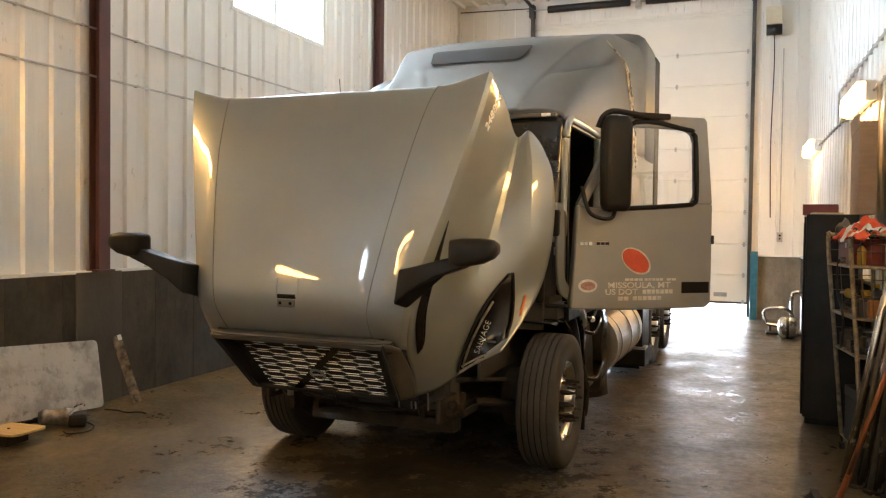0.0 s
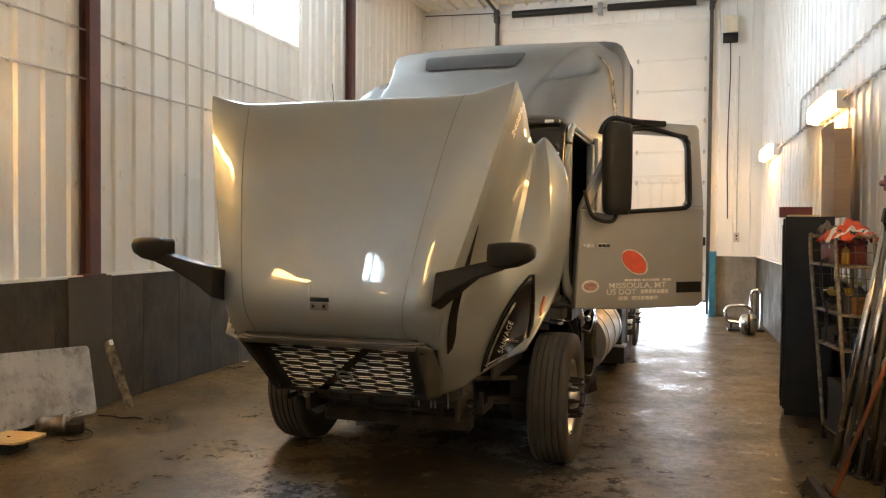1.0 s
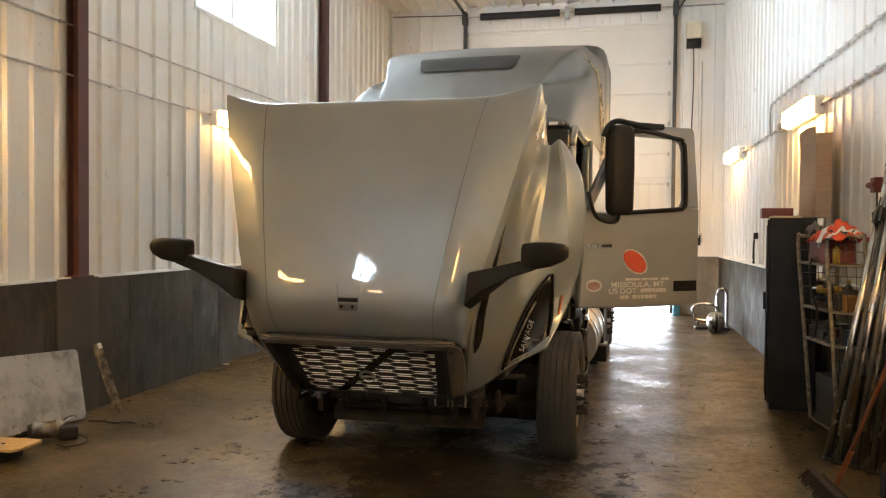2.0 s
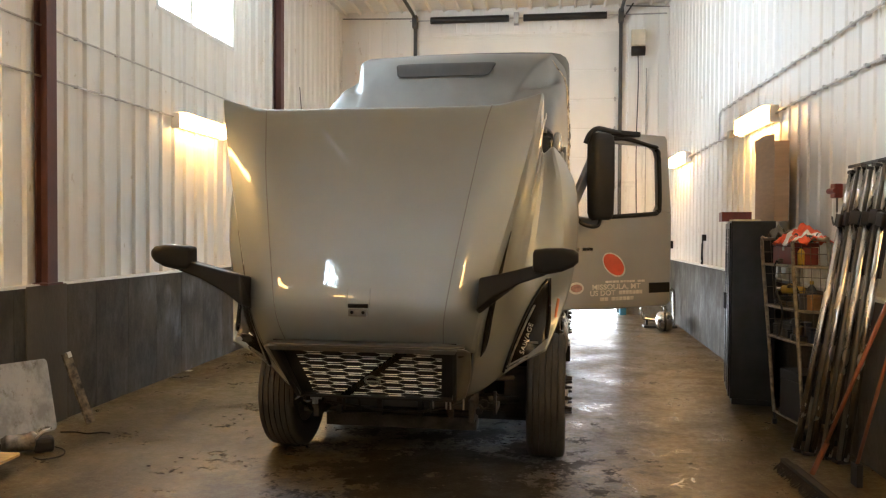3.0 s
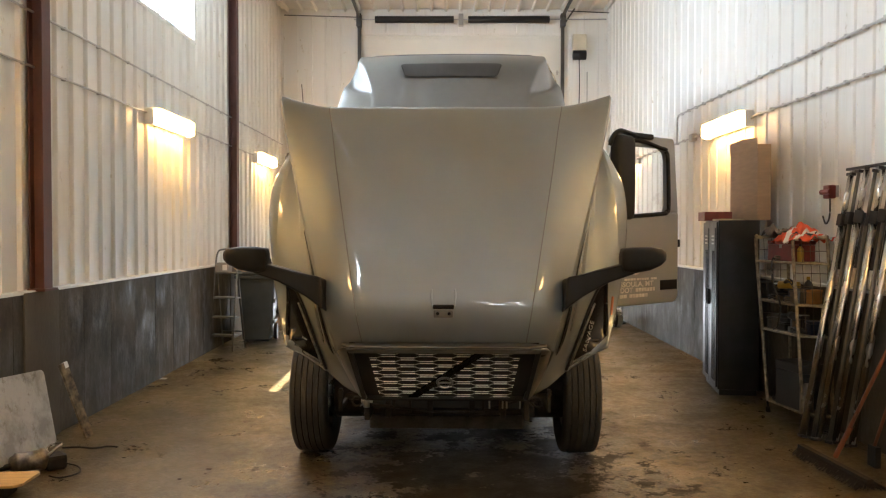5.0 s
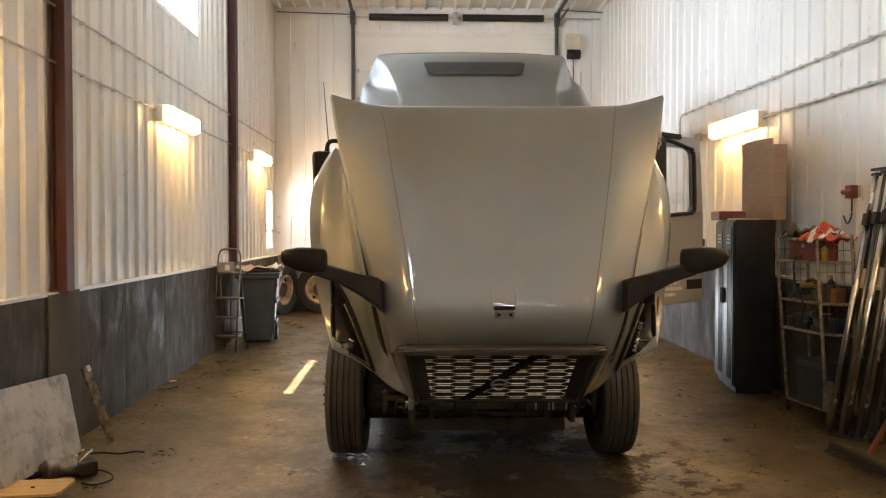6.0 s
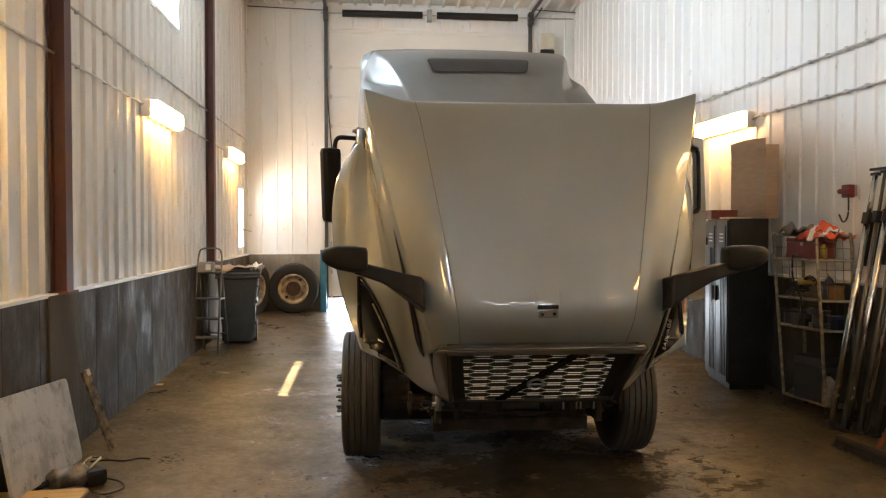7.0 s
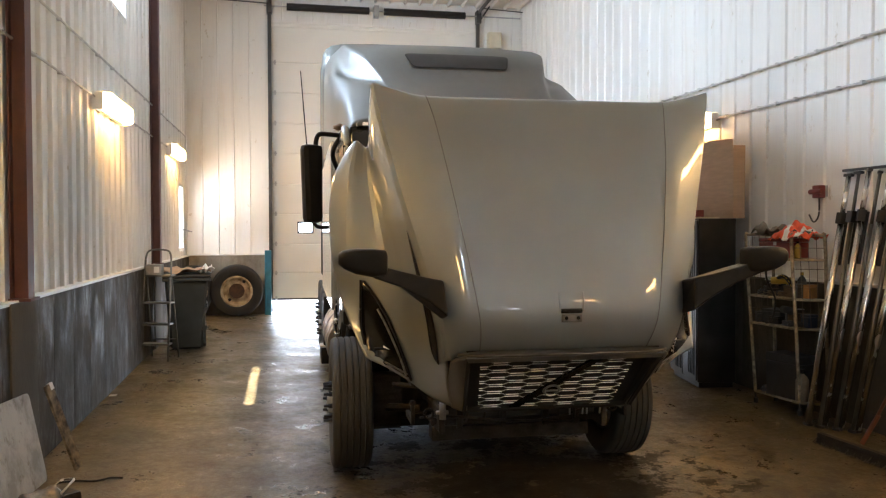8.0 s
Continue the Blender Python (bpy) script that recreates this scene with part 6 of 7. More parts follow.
HEADS = [Vector((1.085, 6.745, RH)), Vector((0.985, 7.345, RH)), Vector((1.30, 7.36, RH)), Vector((1.327, 6.59, RH))]


def corner(k, z):
    return FEET[k].lerp(HEADS[k], z / RH)


def shelf_at(u, v, z):
    """u along the open front, v from it to the wall."""
    return corner(0, z).lerp(corner(1, z), u).lerp(corner(3, z).lerp(corner(2, z), u), v)


for front, back in ((0, 3), (1, 2)):
    a, b = corner(front, RH), corner(back, RH)
    pts = [corner(front, 0.12), corner(front, 0.9), corner(front, RH - 0.06), a.lerp(b, 0.14), a.lerp(b, 0.86), corner(back, RH - 0.06), corner(back, 0.9), corner(back, 0.12)]
    part("side_frame", tube(pts, 0.016), RACK_PAINT, rack, smooth=True)
    for k in (1, 2, 3):
        part("grid_wire", rods((corner(front, 0.85).lerp(corner(back, 0.85), k / 4), a.lerp(b, k / 4), 0.003), seg=6), RACK_WIRE, rack)
    for z in (0.98, 1.28, 1.40, 1.60):
        part("grid_wire", rods((corner(front, z), corner(back, z), 0.003), seg=6), RACK_WIRE, rack)
for k in range(4):
    part("caster", rods((corner(k, 0.0), corner(k, 0.05), 0.022), (corner(k, 0.05), corner(k, 0.125), 0.01)), BLACK_IRON, rack)
SHELF_Z = (0.13, 0.84, 1.12, 1.50)
for z in SHELF_Z:
    bm = bmesh.new()
    for k in range(4):
        rod(bm, corner(k, z - 0.012), corner((k + 1) % 4, z - 0.012), 0.012, None, 6)
    sh = part("shelf", bm, RACK_PAINT, rack)
    for k in range(9):
        part("shelf_wire", rods((shelf_at(0.02 + 0.96 * k / 8, 0, z - 0.006), shelf_at(0.02 + 0.96 * k / 8, 1, z - 0.006), 0.005), seg=6), RACK_PAINT, sh)


def on_rack(x, y, z, turn=0):
    """x along the front, y (negative) towards the wall."""
    zz = z if z < 1.55 else 1.50
    p = shelf_at(x / 0.6, -y / 0.31, zz)
    return pose(p.x, p.y, rz + z + 0.002, 0, 0, 98 + turn)


toolbox = empty("toolbox", on_rack(0.30, -0.16, 1.502, 0), "dark red steel toolbox with a folding handle", "toolbox")
part("body", boxes(((-0.22, -0.1, 0), (0.22, 0.11, 0.15)), bevel=0.008), RED_PAINT, toolbox)
part("lid", boxes(((-0.225, -0.105, 0.152), (0.225, 0.115, 0.19)), bevel=0.012), RED_PAINT, toolbox)
part("clasp", boxes(((-0.02, 0.112, 0.12), (0.02, 0.102, 0.17))), GALV, toolbox)

HIVIS = material("orange_hi_vis_cloth", (0.62, 0.085, 0.03), 0.8, 0, 0.2, 14, 0.3, 120)
REFLECT = material("silver_reflective_tape", (0.62, 0.62, 0.6), 0.45, 0, 0.15, 20)
vest = empty("safety_vest", on_rack(0.13, -0.16, 1.695, 12), "crumpled orange safety vest with silver stripes", "vest")
bm = bmesh.new()
n = 22
gridv = [[None] * (n + 1) for _ in range(n + 1)]
for i in range(n + 1):
    for j in range(n + 1):
        u, v = i / n - 0.5, j / n - 0.5
        p = Vector((u * 0.40, v * 0.36, 0))
        hump = 0.13 * math.exp(-7 * (u * u + 1.6 * v * v))
        p.z = hump + 0.065 * noise.noise(Vector((u * 7, v * 7, 3.1))) + 0.02 * noise.noise(Vector((u * 17, v * 17, 8))) + 0.02 - 0.10 * max(0, abs(v) - 0.33) - 0.12 * max(0, abs(u) - 0.36)
        p.z = max(p.z, -0.03)
        gridv[i][j] = bm.verts.new(p)
for i in range(n):
    for j in range(n):
        bm.faces.new((gridv[i][j], gridv[i + 1][j], gridv[i + 1][j + 1], gridv[i][j + 1]))
cl = part("cloth", bm, HIVIS, vest, smooth=True)
cl.data.materials.append(REFLECT)
for f in cl.data.polygons:
    c = f.center
    if abs(c.x + c.y * 0.3 - 0.07) < 0.028 or abs(c.x - c.y * 0.2 + 0.13) < 0.024:
        f.material_index = 1
solid(cl, 0.006, 0)

YELLOW = material("yellow_plastic", (0.42, 0.27, 0.03), 0.45, 0, 0.2, 9)
TEAL = material("dark_teal_cloth", (0.02, 0.06, 0.07), 0.85, 0, 0.3, 20, 0.3, 100)
ORANGE_BOX = material("orange_brown_box", (0.34, 0.16, 0.045), 0.7, 0, 0.15, 9)
GREY_TOOL = material("grey_tool_plastic", (0.04, 0.04, 0.042), 0.5, 0, 0.4, 14)


def rag(name, m, sx, sy, h, mat, label, seed):
    bm = bmesh.new()
    k = 12
    g = [[bm.verts.new(((i / k - 0.5) * sx, (j / k - 0.5) * sy, max(0.004, h * (0.5 + 0.9 * noise.noise(Vector((i * 0.35 + seed, j * 0.35, seed))))))) for j in range(k + 1)] for i in range(k + 1)]
    for i in range(k):
        for j in range(k):
            bm.faces.new((g[i][j], g[i + 1][j], g[i + 1][j + 1], g[i][j + 1]))
    ob = tagged(part(name, bm, mat, smooth=True), label, "rag")
    solid(ob, 0.006, 1)
    ob.matrix_world = m
    return ob


rag("rag", on_rack(0.06, -0.12, 1.69, 20), 0.2, 0.16, 0.08, TEAL, "crumpled dark teal rag on the rack", 2.2)
rag("rag", on_rack(0.46, -0.16, 1.695, 0), 0.30, 0.24, 0.13, material("grey_brown_cloth", (0.16, 0.13, 0.1), 0.9, 0, 0.3, 18, 0.3, 100), "crumpled grey brown rag on the toolbox", 5.1)


def bottle(m, r, h, mat, cap, label):
    b = empty("bottle", m, label, "bottle", "bottles on the rack")
    part("body", lathe([(0, 0), (0, r), (h * 0.68, r), (h * 0.78, r * 0.7), (h * 0.84, r * 0.35), (h * 0.88, r * 0.35), (h * 0.88, 0)], 16, "Z"), mat, b, smooth=True)
    part("cap", lathe([(h * 0.88, 0), (h * 0.88, r * 0.42), (h, r * 0.4), (h, 0)], 12, "Z"), cap, b)
    return b


def drill(m, body, label):
    d = empty("power_tool", m, label, "power tool", "power tools on the rack")
    part("body", rods(((-0.11, 0, 0.15), (0.08, 0, 0.15), 0.036), seg=16), body, d, smooth=True)
    part("grip", boxes(((-0.06, -0.02, 0.05), (-0.01, 0.02, 0.13)), bevel=0.01), GREY_TOOL, d)
    part("battery", boxes(((-0.09, -0.035, 0.0), (0.03, 0.035, 0.05)), bevel=0.008), GREY_TOOL, d)
    part("chuck", rods(((0.08, 0, 0.15), (0.14, 0, 0.15), 0.024, 0.014)), CHROME, d)
    return d


def crate(m, sx, sy, sz, mat, label):
    c = empty("small_box", m, label, "box", "boxes on the rack")
    part("body", boxes(((-sx / 2, -sy / 2, 0), (sx / 2, sy / 2, sz * 0.8)), bevel=0.006), mat, c)
    part("lid", boxes(((-sx / 2 - 0.004, -sy / 2 - 0.004, sz * 0.81), (sx / 2 + 0.004, sy / 2 + 0.004, sz)), bevel=0.006), mat, c)
    return c


def coil(m, r, turns, mat, label, thick=0.012):
    pts = []
    for k in range(turns * 10 + 1):
        a = k * math.tau / 10
        rr = r * (1 + 0.06 * math.sin(k * 1.7))
        pts.append((rr * math.cos(a), rr * math.sin(a), thick * (1 + 1.7 * k / 10) + 0.006 * math.sin(k * 2.3)))
    c = empty("hose_coil", m, label, "hose", "coils on the rack")
    part("hose", tube(pts, thick, 6), mat, c, smooth=True)
    return c


crate(on_rack(0.07, -0.20, 1.122, 5), 0.10, 0.12, 0.13, ORANGE_BOX, "small orange brown parts box")
drill(on_rack(0.30, -0.10, 1.122, 35), YELLOW, "yellow and black cordless drill")
coil(on_rack(0.42, -0.16, 1.122), 0.10, 4, BLACK_IRON, "coiled black rubber hose")
bottle(on_rack(0.18, -0.23, 1.122), 0.04, 0.24, GREY_TOOL, YELLOW, "dark bottle with a yellow cap")
bottle(on_rack(0.05, -0.09, 1.502), 0.03, 0.16, YELLOW, BLACK_PLASTIC, "yellow spray bottle with a black cap")
crate(on_rack(0.42, -0.17, 0.842, 8), 0.22, 0.2, 0.14, GREY_TOOL, "dark grey plastic tool case")
coil(on_rack(0.14, -0.16, 0.842), 0.10, 3, GREY_TOOL, "coiled dark grey cable", 0.01)
drill(on_rack(0.2, -0.07, 0.842, -20), GREY_TOOL, "grey cordless grinder on a shelf")
crate(on_rack(0.28, -0.16, 0.132, 3), 0.40, 0.24, 0.42, material("dark_crate", (0.03, 0.03, 0.032), 0.6, 0, 0.3, 9), "large dark plastic storage bin")
bottle(on_rack(0.06, -0.08, 0.132), 0.06, 0.3, material("dusty_jug", (0.25, 0.22, 0.17), 0.6, 0, 0.3, 9), BLACK_PLASTIC, "dusty plastic oil jug")

arch = empty("hose_coil", pose(0, 0, rz), "black hose with a yellow stripe arched on the rack", "hose", "coils on the rack")
bow = [shelf_at(0.62 - 0.5 * k / 10, 0.25, 1.13) + Vector((0, 0, 0.19 * math.sin(math.pi * (0.1 + 0.9 * k / 10)) ** 0.8)) for k in range(11)]
part("hose", tube(bow, 0.02, 8), BLACK_IRON, arch, smooth=True)
for k in range(1, 10):
    part("stripe", tube([bow[k].lerp(bow[k + 1], 0.2) + Vector((-0.012, 0, 0.011)), bow[k].lerp(bow[k + 1], 0.7) + Vector((-0.012, 0, 0.011))], 0.007, 6), YELLOW, arch)
rnd = random.Random(21)
SHADES = [material("greasy_part", (0.035, 0.03, 0.026), 0.5, 0.3, 0.4, 12), material("dusty_brown_part", (0.12, 0.085, 0.05), 0.7, 0, 0.4, 12), material("dark_blue_part", (0.02, 0.03, 0.06), 0.5, 0, 0.3, 12), GREY_TOOL]
for z, n in ((0.842, 11), (1.122, 11), (1.502, 3), (0.132, 6)):
    for k in range(n):
        u, v = 0.05 + 0.5 * (k + rnd.uniform(0.1, 0.9)) / n, -rnd.uniform(0.05, 0.25)
        kind = rnd.randrange(3)
        mt = rnd.choice(SHADES)
        if kind == 0:
            t = empty("tin_can", on_rack(u, v, z), "greasy dark tin can on the rack", "can", "cans on the rack")
            r, h = rnd.uniform(0.03, 0.045), rnd.uniform(0.08, 0.17)
            part("body", rods(((0, 0, 0), (0, 0, h), r), seg=16), mt, t, smooth=False)
            part("rim", rods(((0, 0, h), (0, 0, h + 0.006), r * 1.05), seg=16), GALV, t)
        elif kind == 1:
            coil(on_rack(u, v, z), rnd.uniform(0.05, 0.08), 3, mt, "tangled dark cable on the rack", 0.008)
        else:
            crate(on_rack(u, v, z, rnd.uniform(-25, 25)), rnd.uniform(0.08, 0.15), rnd.uniform(0.07, 0.12), rnd.uniform(0.06, 0.14), mt, "small grimy parts box on the rack")
hang = empty("extension_cord", pose(0, 0, 0), "dark extension cord draped over the rack's front", "extension cord")
part("cord", tube([shelf_at(0.55, -0.03, 1.5) + Vector((0, 0, rz)), shelf_at(0.5, -0.12, 1.3) + Vector((0, 0, rz)), shelf_at(0.35, -0.1, 1.1) + Vector((0, 0, rz)), shelf_at(0.42, -0.14, 0.9) + Vector((0, 0, rz)), shelf_at(0.6, -0.08, 0.85) + Vector((0, 0, rz))], 0.009), BLACK_IRON, hang)
part("hook", tube([shelf_at(0.55, -0.03, 1.5) + Vector((0, 0, rz)), shelf_at(0.55, 0.02, 1.53) + Vector((0, 0, rz)), shelf_at(0.55, 0.08, 1.505) + Vector((0, 0, rz))], 0.007), BLACK_IRON, hang)

# load bars leaning on the wall
POLE = material("worn_polished_tube", (0.56, 0.55, 0.52), 0.26, 1.0, 0.3, 9, 0.05, 70, streak=(1, 1, 0.3))
DULL_POLE = material("dull_brown_steel_tube", (0.16, 0.145, 0.12), 0.5, 0.6, 0.4, 9, 0.1, 70, streak=(1, 1, 0.3))
for k in range(7):
    f = k / 6
    foot = Vector((1.05 + 0.27 * f, 6.43 - 0.30 * f - 0.05 * (k % 2), 0))
    foot.z = ground_z(foot.y, foot.x) + 0.004
    head = Vector((1.45, 6.43 - 0.78 * f, 2.30 + 0.015 * (k % 3)))
    d = head - foot
    pole = empty("load_bar", Matrix.Translation(foot) @ d.to_track_quat("Z", "Y").to_matrix().to_4x4(), "worn bright steel load bar leaning on the wall", "load bar", "leaning load bars")
    L = d.length
    r = 0.029 if k % 2 == 0 else 0.018
    mt = POLE if k % 2 == 0 else DULL_POLE
    part("outer_tube", rods(((0, 0, 0.02), (0, 0, L * 0.80), r), seg=16), mt, pole, smooth=True)
    part("inner_tube", rods(((0, 0, L * 0.80), (0, 0, L - 0.02), r * 0.8), seg=16), mt, pole, smooth=True)
    part("foot_pad", boxes(((-0.035, -0.03, 0), (0.035, 0.03, 0.025)), bevel=0.006), BLACK_IRON, pole)
    part("head_pad", boxes(((-0.05, -0.02, L - 0.025), (0.05, 0.02, L)), bevel=0.004), BLACK_IRON, pole)
    if k != 3:
        part("clamp", boxes(((-0.04, -0.035, L * 0.80), (0.04, 0.035, L * 0.845)), bevel=0.008), BLACK_IRON, pole)
        part("lever", boxes(((-0.012, -0.06, L * 0.64), (0.012, -0.03, L * 0.84)), bevel=0.004), BLACK_IRON, pole)

rail = empty("bar_rail", pose(1.462, 0, 2.335), "thin dark steel rail holding the load bars", "rail")
part("bar", boxes(((-0.016, 5.50, -0.012), (0.016, 6.52, 0.012)), bevel=0.004), BLACK_IRON, rail)
for y in (5.62, 6.05, 6.46):
    part("bracket", boxes(((0.0, y - 0.02, -0.05), (0.05, y + 0.02, 0.012)), bevel=0.003), GALV, rail)

# push broom and a second handle
ORANGE_WOOD = material("orange_stained_handle", (0.23, 0.072, 0.026), 0.55, 0, 0.4, 6, 0.1, 60, streak=(1, 1, 0.2))
BRISTLE = material("dark_bristles", (0.02, 0.017, 0.014), 0.9, 0, 0.4, 60, 0.5, 200)
by = 5.5
broom = empty("push_broom", pose(0.89, by, ground_z(by, 0.89) + 0.002, 0, 0, 94), "push broom with an orange handle, head on the floor", "broom")
part("head", boxes(((-0.47, 0.005, 0.05), (0.47, 0.055, 0.08)), ((-0.49, -0.075, 0.008), (0.49, -0.06, 0.03)), bevel=0.004), material("dark_broom_block", (0.025, 0.019, 0.014), 0.7, 0, 0.3, 9), broom)
bm = bmesh.new()
rnd = random.Random(4)
for i in range(120):
    for j in range(4):
        x, y = -0.46 + 0.92 * i / 119, 0.012 + 0.014 * j
        rod(bm, (x + rnd.uniform(-.02, .02), 0.03 + (y - 0.03) * 3.2 + rnd.uniform(-.03, .03), 0.004), (x, y, 0.055), 0.0035, 0.0025, 4)
tagged(part("bristles", bm, BRISTLE, broom), kind="stuff")
inv = broom.matrix_world.inverted()
part("socket", rods((inv @ Vector((0.915, 5.57, 0.08)), inv @ Vector((0.975, 5.465, 0.33)), 0.019)), ORANGE_WOOD, broom)
part("handle", rods((inv @ Vector((0.92, 5.56, 0.10)), inv @ Vector((1.23, 5.03, 1.46)), 0.014), seg=12), ORANGE_WOOD, broom, smooth=True)
b2 = empty("scraper", pose(1.22, 5.62, ground_z(5.6, 1.22)), "long orange-handled scraper leaning on the wall", "scraper")
part("blade", boxes(((-0.02, -0.09, 0.0), (0.02, 0.03, 0.16)), bevel=0.004), BLACK_IRON, b2)
part("handle", rods(((0, -0.03, 0.15), (0.12, -0.50, 1.45), 0.013)), ORANGE_WOOD, b2, smooth=True)

# chrome tube frame and a tank by the far corner
tz = ground_z(14.2, 0.9)
fr = empty("tube_frame", pose(0.95, 14.2, tz), "bent chrome tube frame standing by the wall", "tube frame")
part("tall_loop", tube([(0.26, 0.1, 0.0), (0.26, 0.1, 0.5), (0.24, 0.1, 0.66), (0.14, 0.1, 0.68), (0.10, 0.1, 0.6), (0.1, 0.1, 0.3)], 0.028), CHROME, fr, smooth=True)
part("low_loop", tube([(-0.28, 0.0, 0.16), (-0.32, 0.0, 0.34), (-0.24, 0.0, 0.42), (0.0, 0.0, 0.42), (0.12, 0.05, 0.3), (0.05, 0.0, 0.14), (-0.28, 0.0, 0.16)], 0.025), CHROME, fr, smooth=True)
part("foot", boxes(((-0.28, -0.1, 0.0), (0.3, 0.2, 0.04)), ((-0.24, 0, 0.04), (-0.2, 0.05, 0.16)), ((0.08, 0.06, 0.04), (0.12, 0.14, 0.32)), bevel=0.01), BLACK_IRON, fr)
tk = empty("air_tank", pose(0.97, 13.75, ground_z(13.75, 0.97)), "small round grey air tank on the floor", "tank")
bm = lathe([(-0.14, 0.0), (-0.14, 0.06), (-0.12, 0.13), (-0.08, 0.165), (0.08, 0.165), (0.12, 0.13), (0.14, 0.06), (0.14, 0)], 28)
bmesh.ops.translate(bm, verts=bm.verts, vec=(0, 0, 0.17))
part("shell", bm, ALU, tk, smooth=True)
part("band", rods(((-0.02, 0, 0.17), (0.02, 0, 0.17), 0.169), seg=28), BLACK_IRON, tk)

# ---- along the west wall ----
# white board leaning on the pilaster
BOARD = material("scuffed_white_board", (0.50, 0.48, 0.43), 0.6, 0, 0.12, 2.0, 0.06, 50)
overlay(BOARD, 3.0, (1, 1, 1), 0.46, 0.62, (0.62, 0.60, 0.57), 6)
overlay(BOARD, 9.0, (1, 1, 1), 0.56, 0.66, (0.6, 0.56, 0.5), 8)
board = empty("white_board", pose(0, 0, 0), "scuffed white sheet with rounded corners leaning on the wall", "sheet")
bm = bmesh.new()
bw, bh, rad = 1.24, 0.635, 0.05
ring = []
for cx, cz, a0 in ((bw - rad, bh - rad, 0), (rad, bh - rad, 90), (rad, rad, 180), (bw - rad, rad, 270)):
    for k in range(6):
        a = radians(a0 + 18 * k)
        ring.append(bm.verts.new((cx + rad * math.cos(a), 0, cz + rad * math.sin(a))))
f = bm.faces.new(ring)
r = bmesh.ops.extrude_face_region(bm, geom=[f])
bmesh.ops.translate(bm, verts=[v for v in r["geom"] if isinstance(v, bmesh.types.BMVert)], vec=(0, 0.022, 0))
bmesh.ops.recalc_face_normals(bm, faces=bm.faces)
part("sheet", bm, BOARD, board)
# its lower edge runs along the wall, its top leans back against the pilaster
p0, p1, top = Vector((-5.265, 4.85, 0.11)), Vector((-5.275, 6.09, 0.022)), Vector((-5.405, 6.05, 0.64))
ux = (p1 - p0).normalized()
uz = (top - p1) - ux * (top - p1).dot(ux)
uz.normalize()
uy = uz.cross(ux)
org = p1 - ux * bw
board.matrix_world = Matrix.Translation(org) @ Matrix((ux, uy, uz)).transposed().to_4x4()

plank = empty("plank", pose(0, 0, 0), "paint-splashed narrow wooden plank leaning on the wall", "plank")
a, b = Vector((-5.14, 6.38, ground_z(6.38, -5.14) + 0.006)), Vector((-5.325, 6.29, 0.665))
ux = (b - a).normalized()
bm = boxes(((0, -0.045, -0.01), ((b - a).length, 0.045, 0.01)), bevel=0.002)
wn = Vector((0.9, -0.3, 0.25))
wn = (wn - ux * wn.dot(ux)).normalized()
q = Matrix((ux, wn.cross(ux), wn)).transposed().to_4x4()
part("board", bm, material("splashed_wood", (0.22, 0.17, 0.11), 0.75, 0, 0.6, 14, 0.2, 60, tint=(0.09, 0.07, 0.05)), plank)
part("paint_tip", boxes((((b - a).length - 0.05, -0.046, -0.011), ((b - a).length + 0.001, -0.005, 0.0112))), WHITE_TRIM, plank)
plank.matrix_world = Matrix.Translation(a) @ q

DULL_ALLOY = material("dirty_cast_alloy", (0.22, 0.2, 0.175), 0.42, 0.8, 0.5, 18, 0.2, 60)
tool = empty("polisher", pose(-5.12, 5.42, ground_z(5.42, -5.12), 0, 0, 42), "chrome and black power polisher lying on the floor", "power tool")
bm = lathe([(-0.16, 0.0), (-0.16, 0.05), (-0.13, 0.066), (-0.125, 0.074), (-0.10, 0.074), (-0.095, 0.068), (0.04, 0.072), (0.045, 0.08), (0.07, 0.08), (0.10, 0.055), (0.12, 0.0)], 20)
bmesh.ops.translate(bm, verts=bm.verts, vec=(0, 0, 0.09))
part("motor", bm, DULL_ALLOY, tool, smooth=True)
part("gear_head", boxes(((0.07, -0.075, 0.0), (0.22, 0.075, 0.115)), bevel=0.03), BLACK_IRON, tool)
part("guard_hoop", tube([(0.06, -0.05, 0.1), (0.14, -0.06, 0.17), (0.2, 0.0, 0.18), (0.14, 0.06, 0.17), (0.06, 0.05, 0.1)], 0.008), ALU, tool, smooth=True)
part("handle", rods(((-0.14, 0, 0.08), (-0.36, 0.02, 0.04), 0.024, 0.018)), BLACK_PLASTIC, tool, smooth=True)
part("trigger", boxes(((-0.3, -0.01, 0.055), (-0.2, 0.03, 0.075)), bevel=0.004), ALU, tool)
part("cord", tube([(0.2, 0.02, 0.03), (0.28, -0.1, 0.012), (0.24, -0.26, 0.008), (0.1, -0.3, 0.008), (0.05, -0.2, 0.008)], 0.006), BLACK_PLASTIC, tool)
hose = tagged(part("air_hose", tube([(x, y, ground_z(y, x) + 0.01) for x, y in ((-5.20, 6.02), (-5.08, 6.05), (-4.95, 6.03), (-4.86, 6.09), (-4.77, 6.08))], 0.007), BLACK_PLASTIC), "short black air hose lying on the floor", "hose")
wood = empty("wood_offcut", pose(-5.14, 4.92, 0.085, 0, 0, 6), "pale yellow plywood offcut raised on a dark block", "offcut")
ring = [(-0.3, -0.17), (0.20, -0.17), (0.245, -0.13), (0.262, 0.12), (0.235, 0.155), (-0.3, 0.165)]
bm = bmesh.new()
f = bm.faces.new([bm.verts.new((x, y, 0)) for x, y in ring])
r = bmesh.ops.extrude_face_region(bm, geom=[f])
bmesh.ops.translate(bm, verts=[v for v in r["geom"] if isinstance(v, bmesh.types.BMVert)], vec=(0, 0, 0.018))
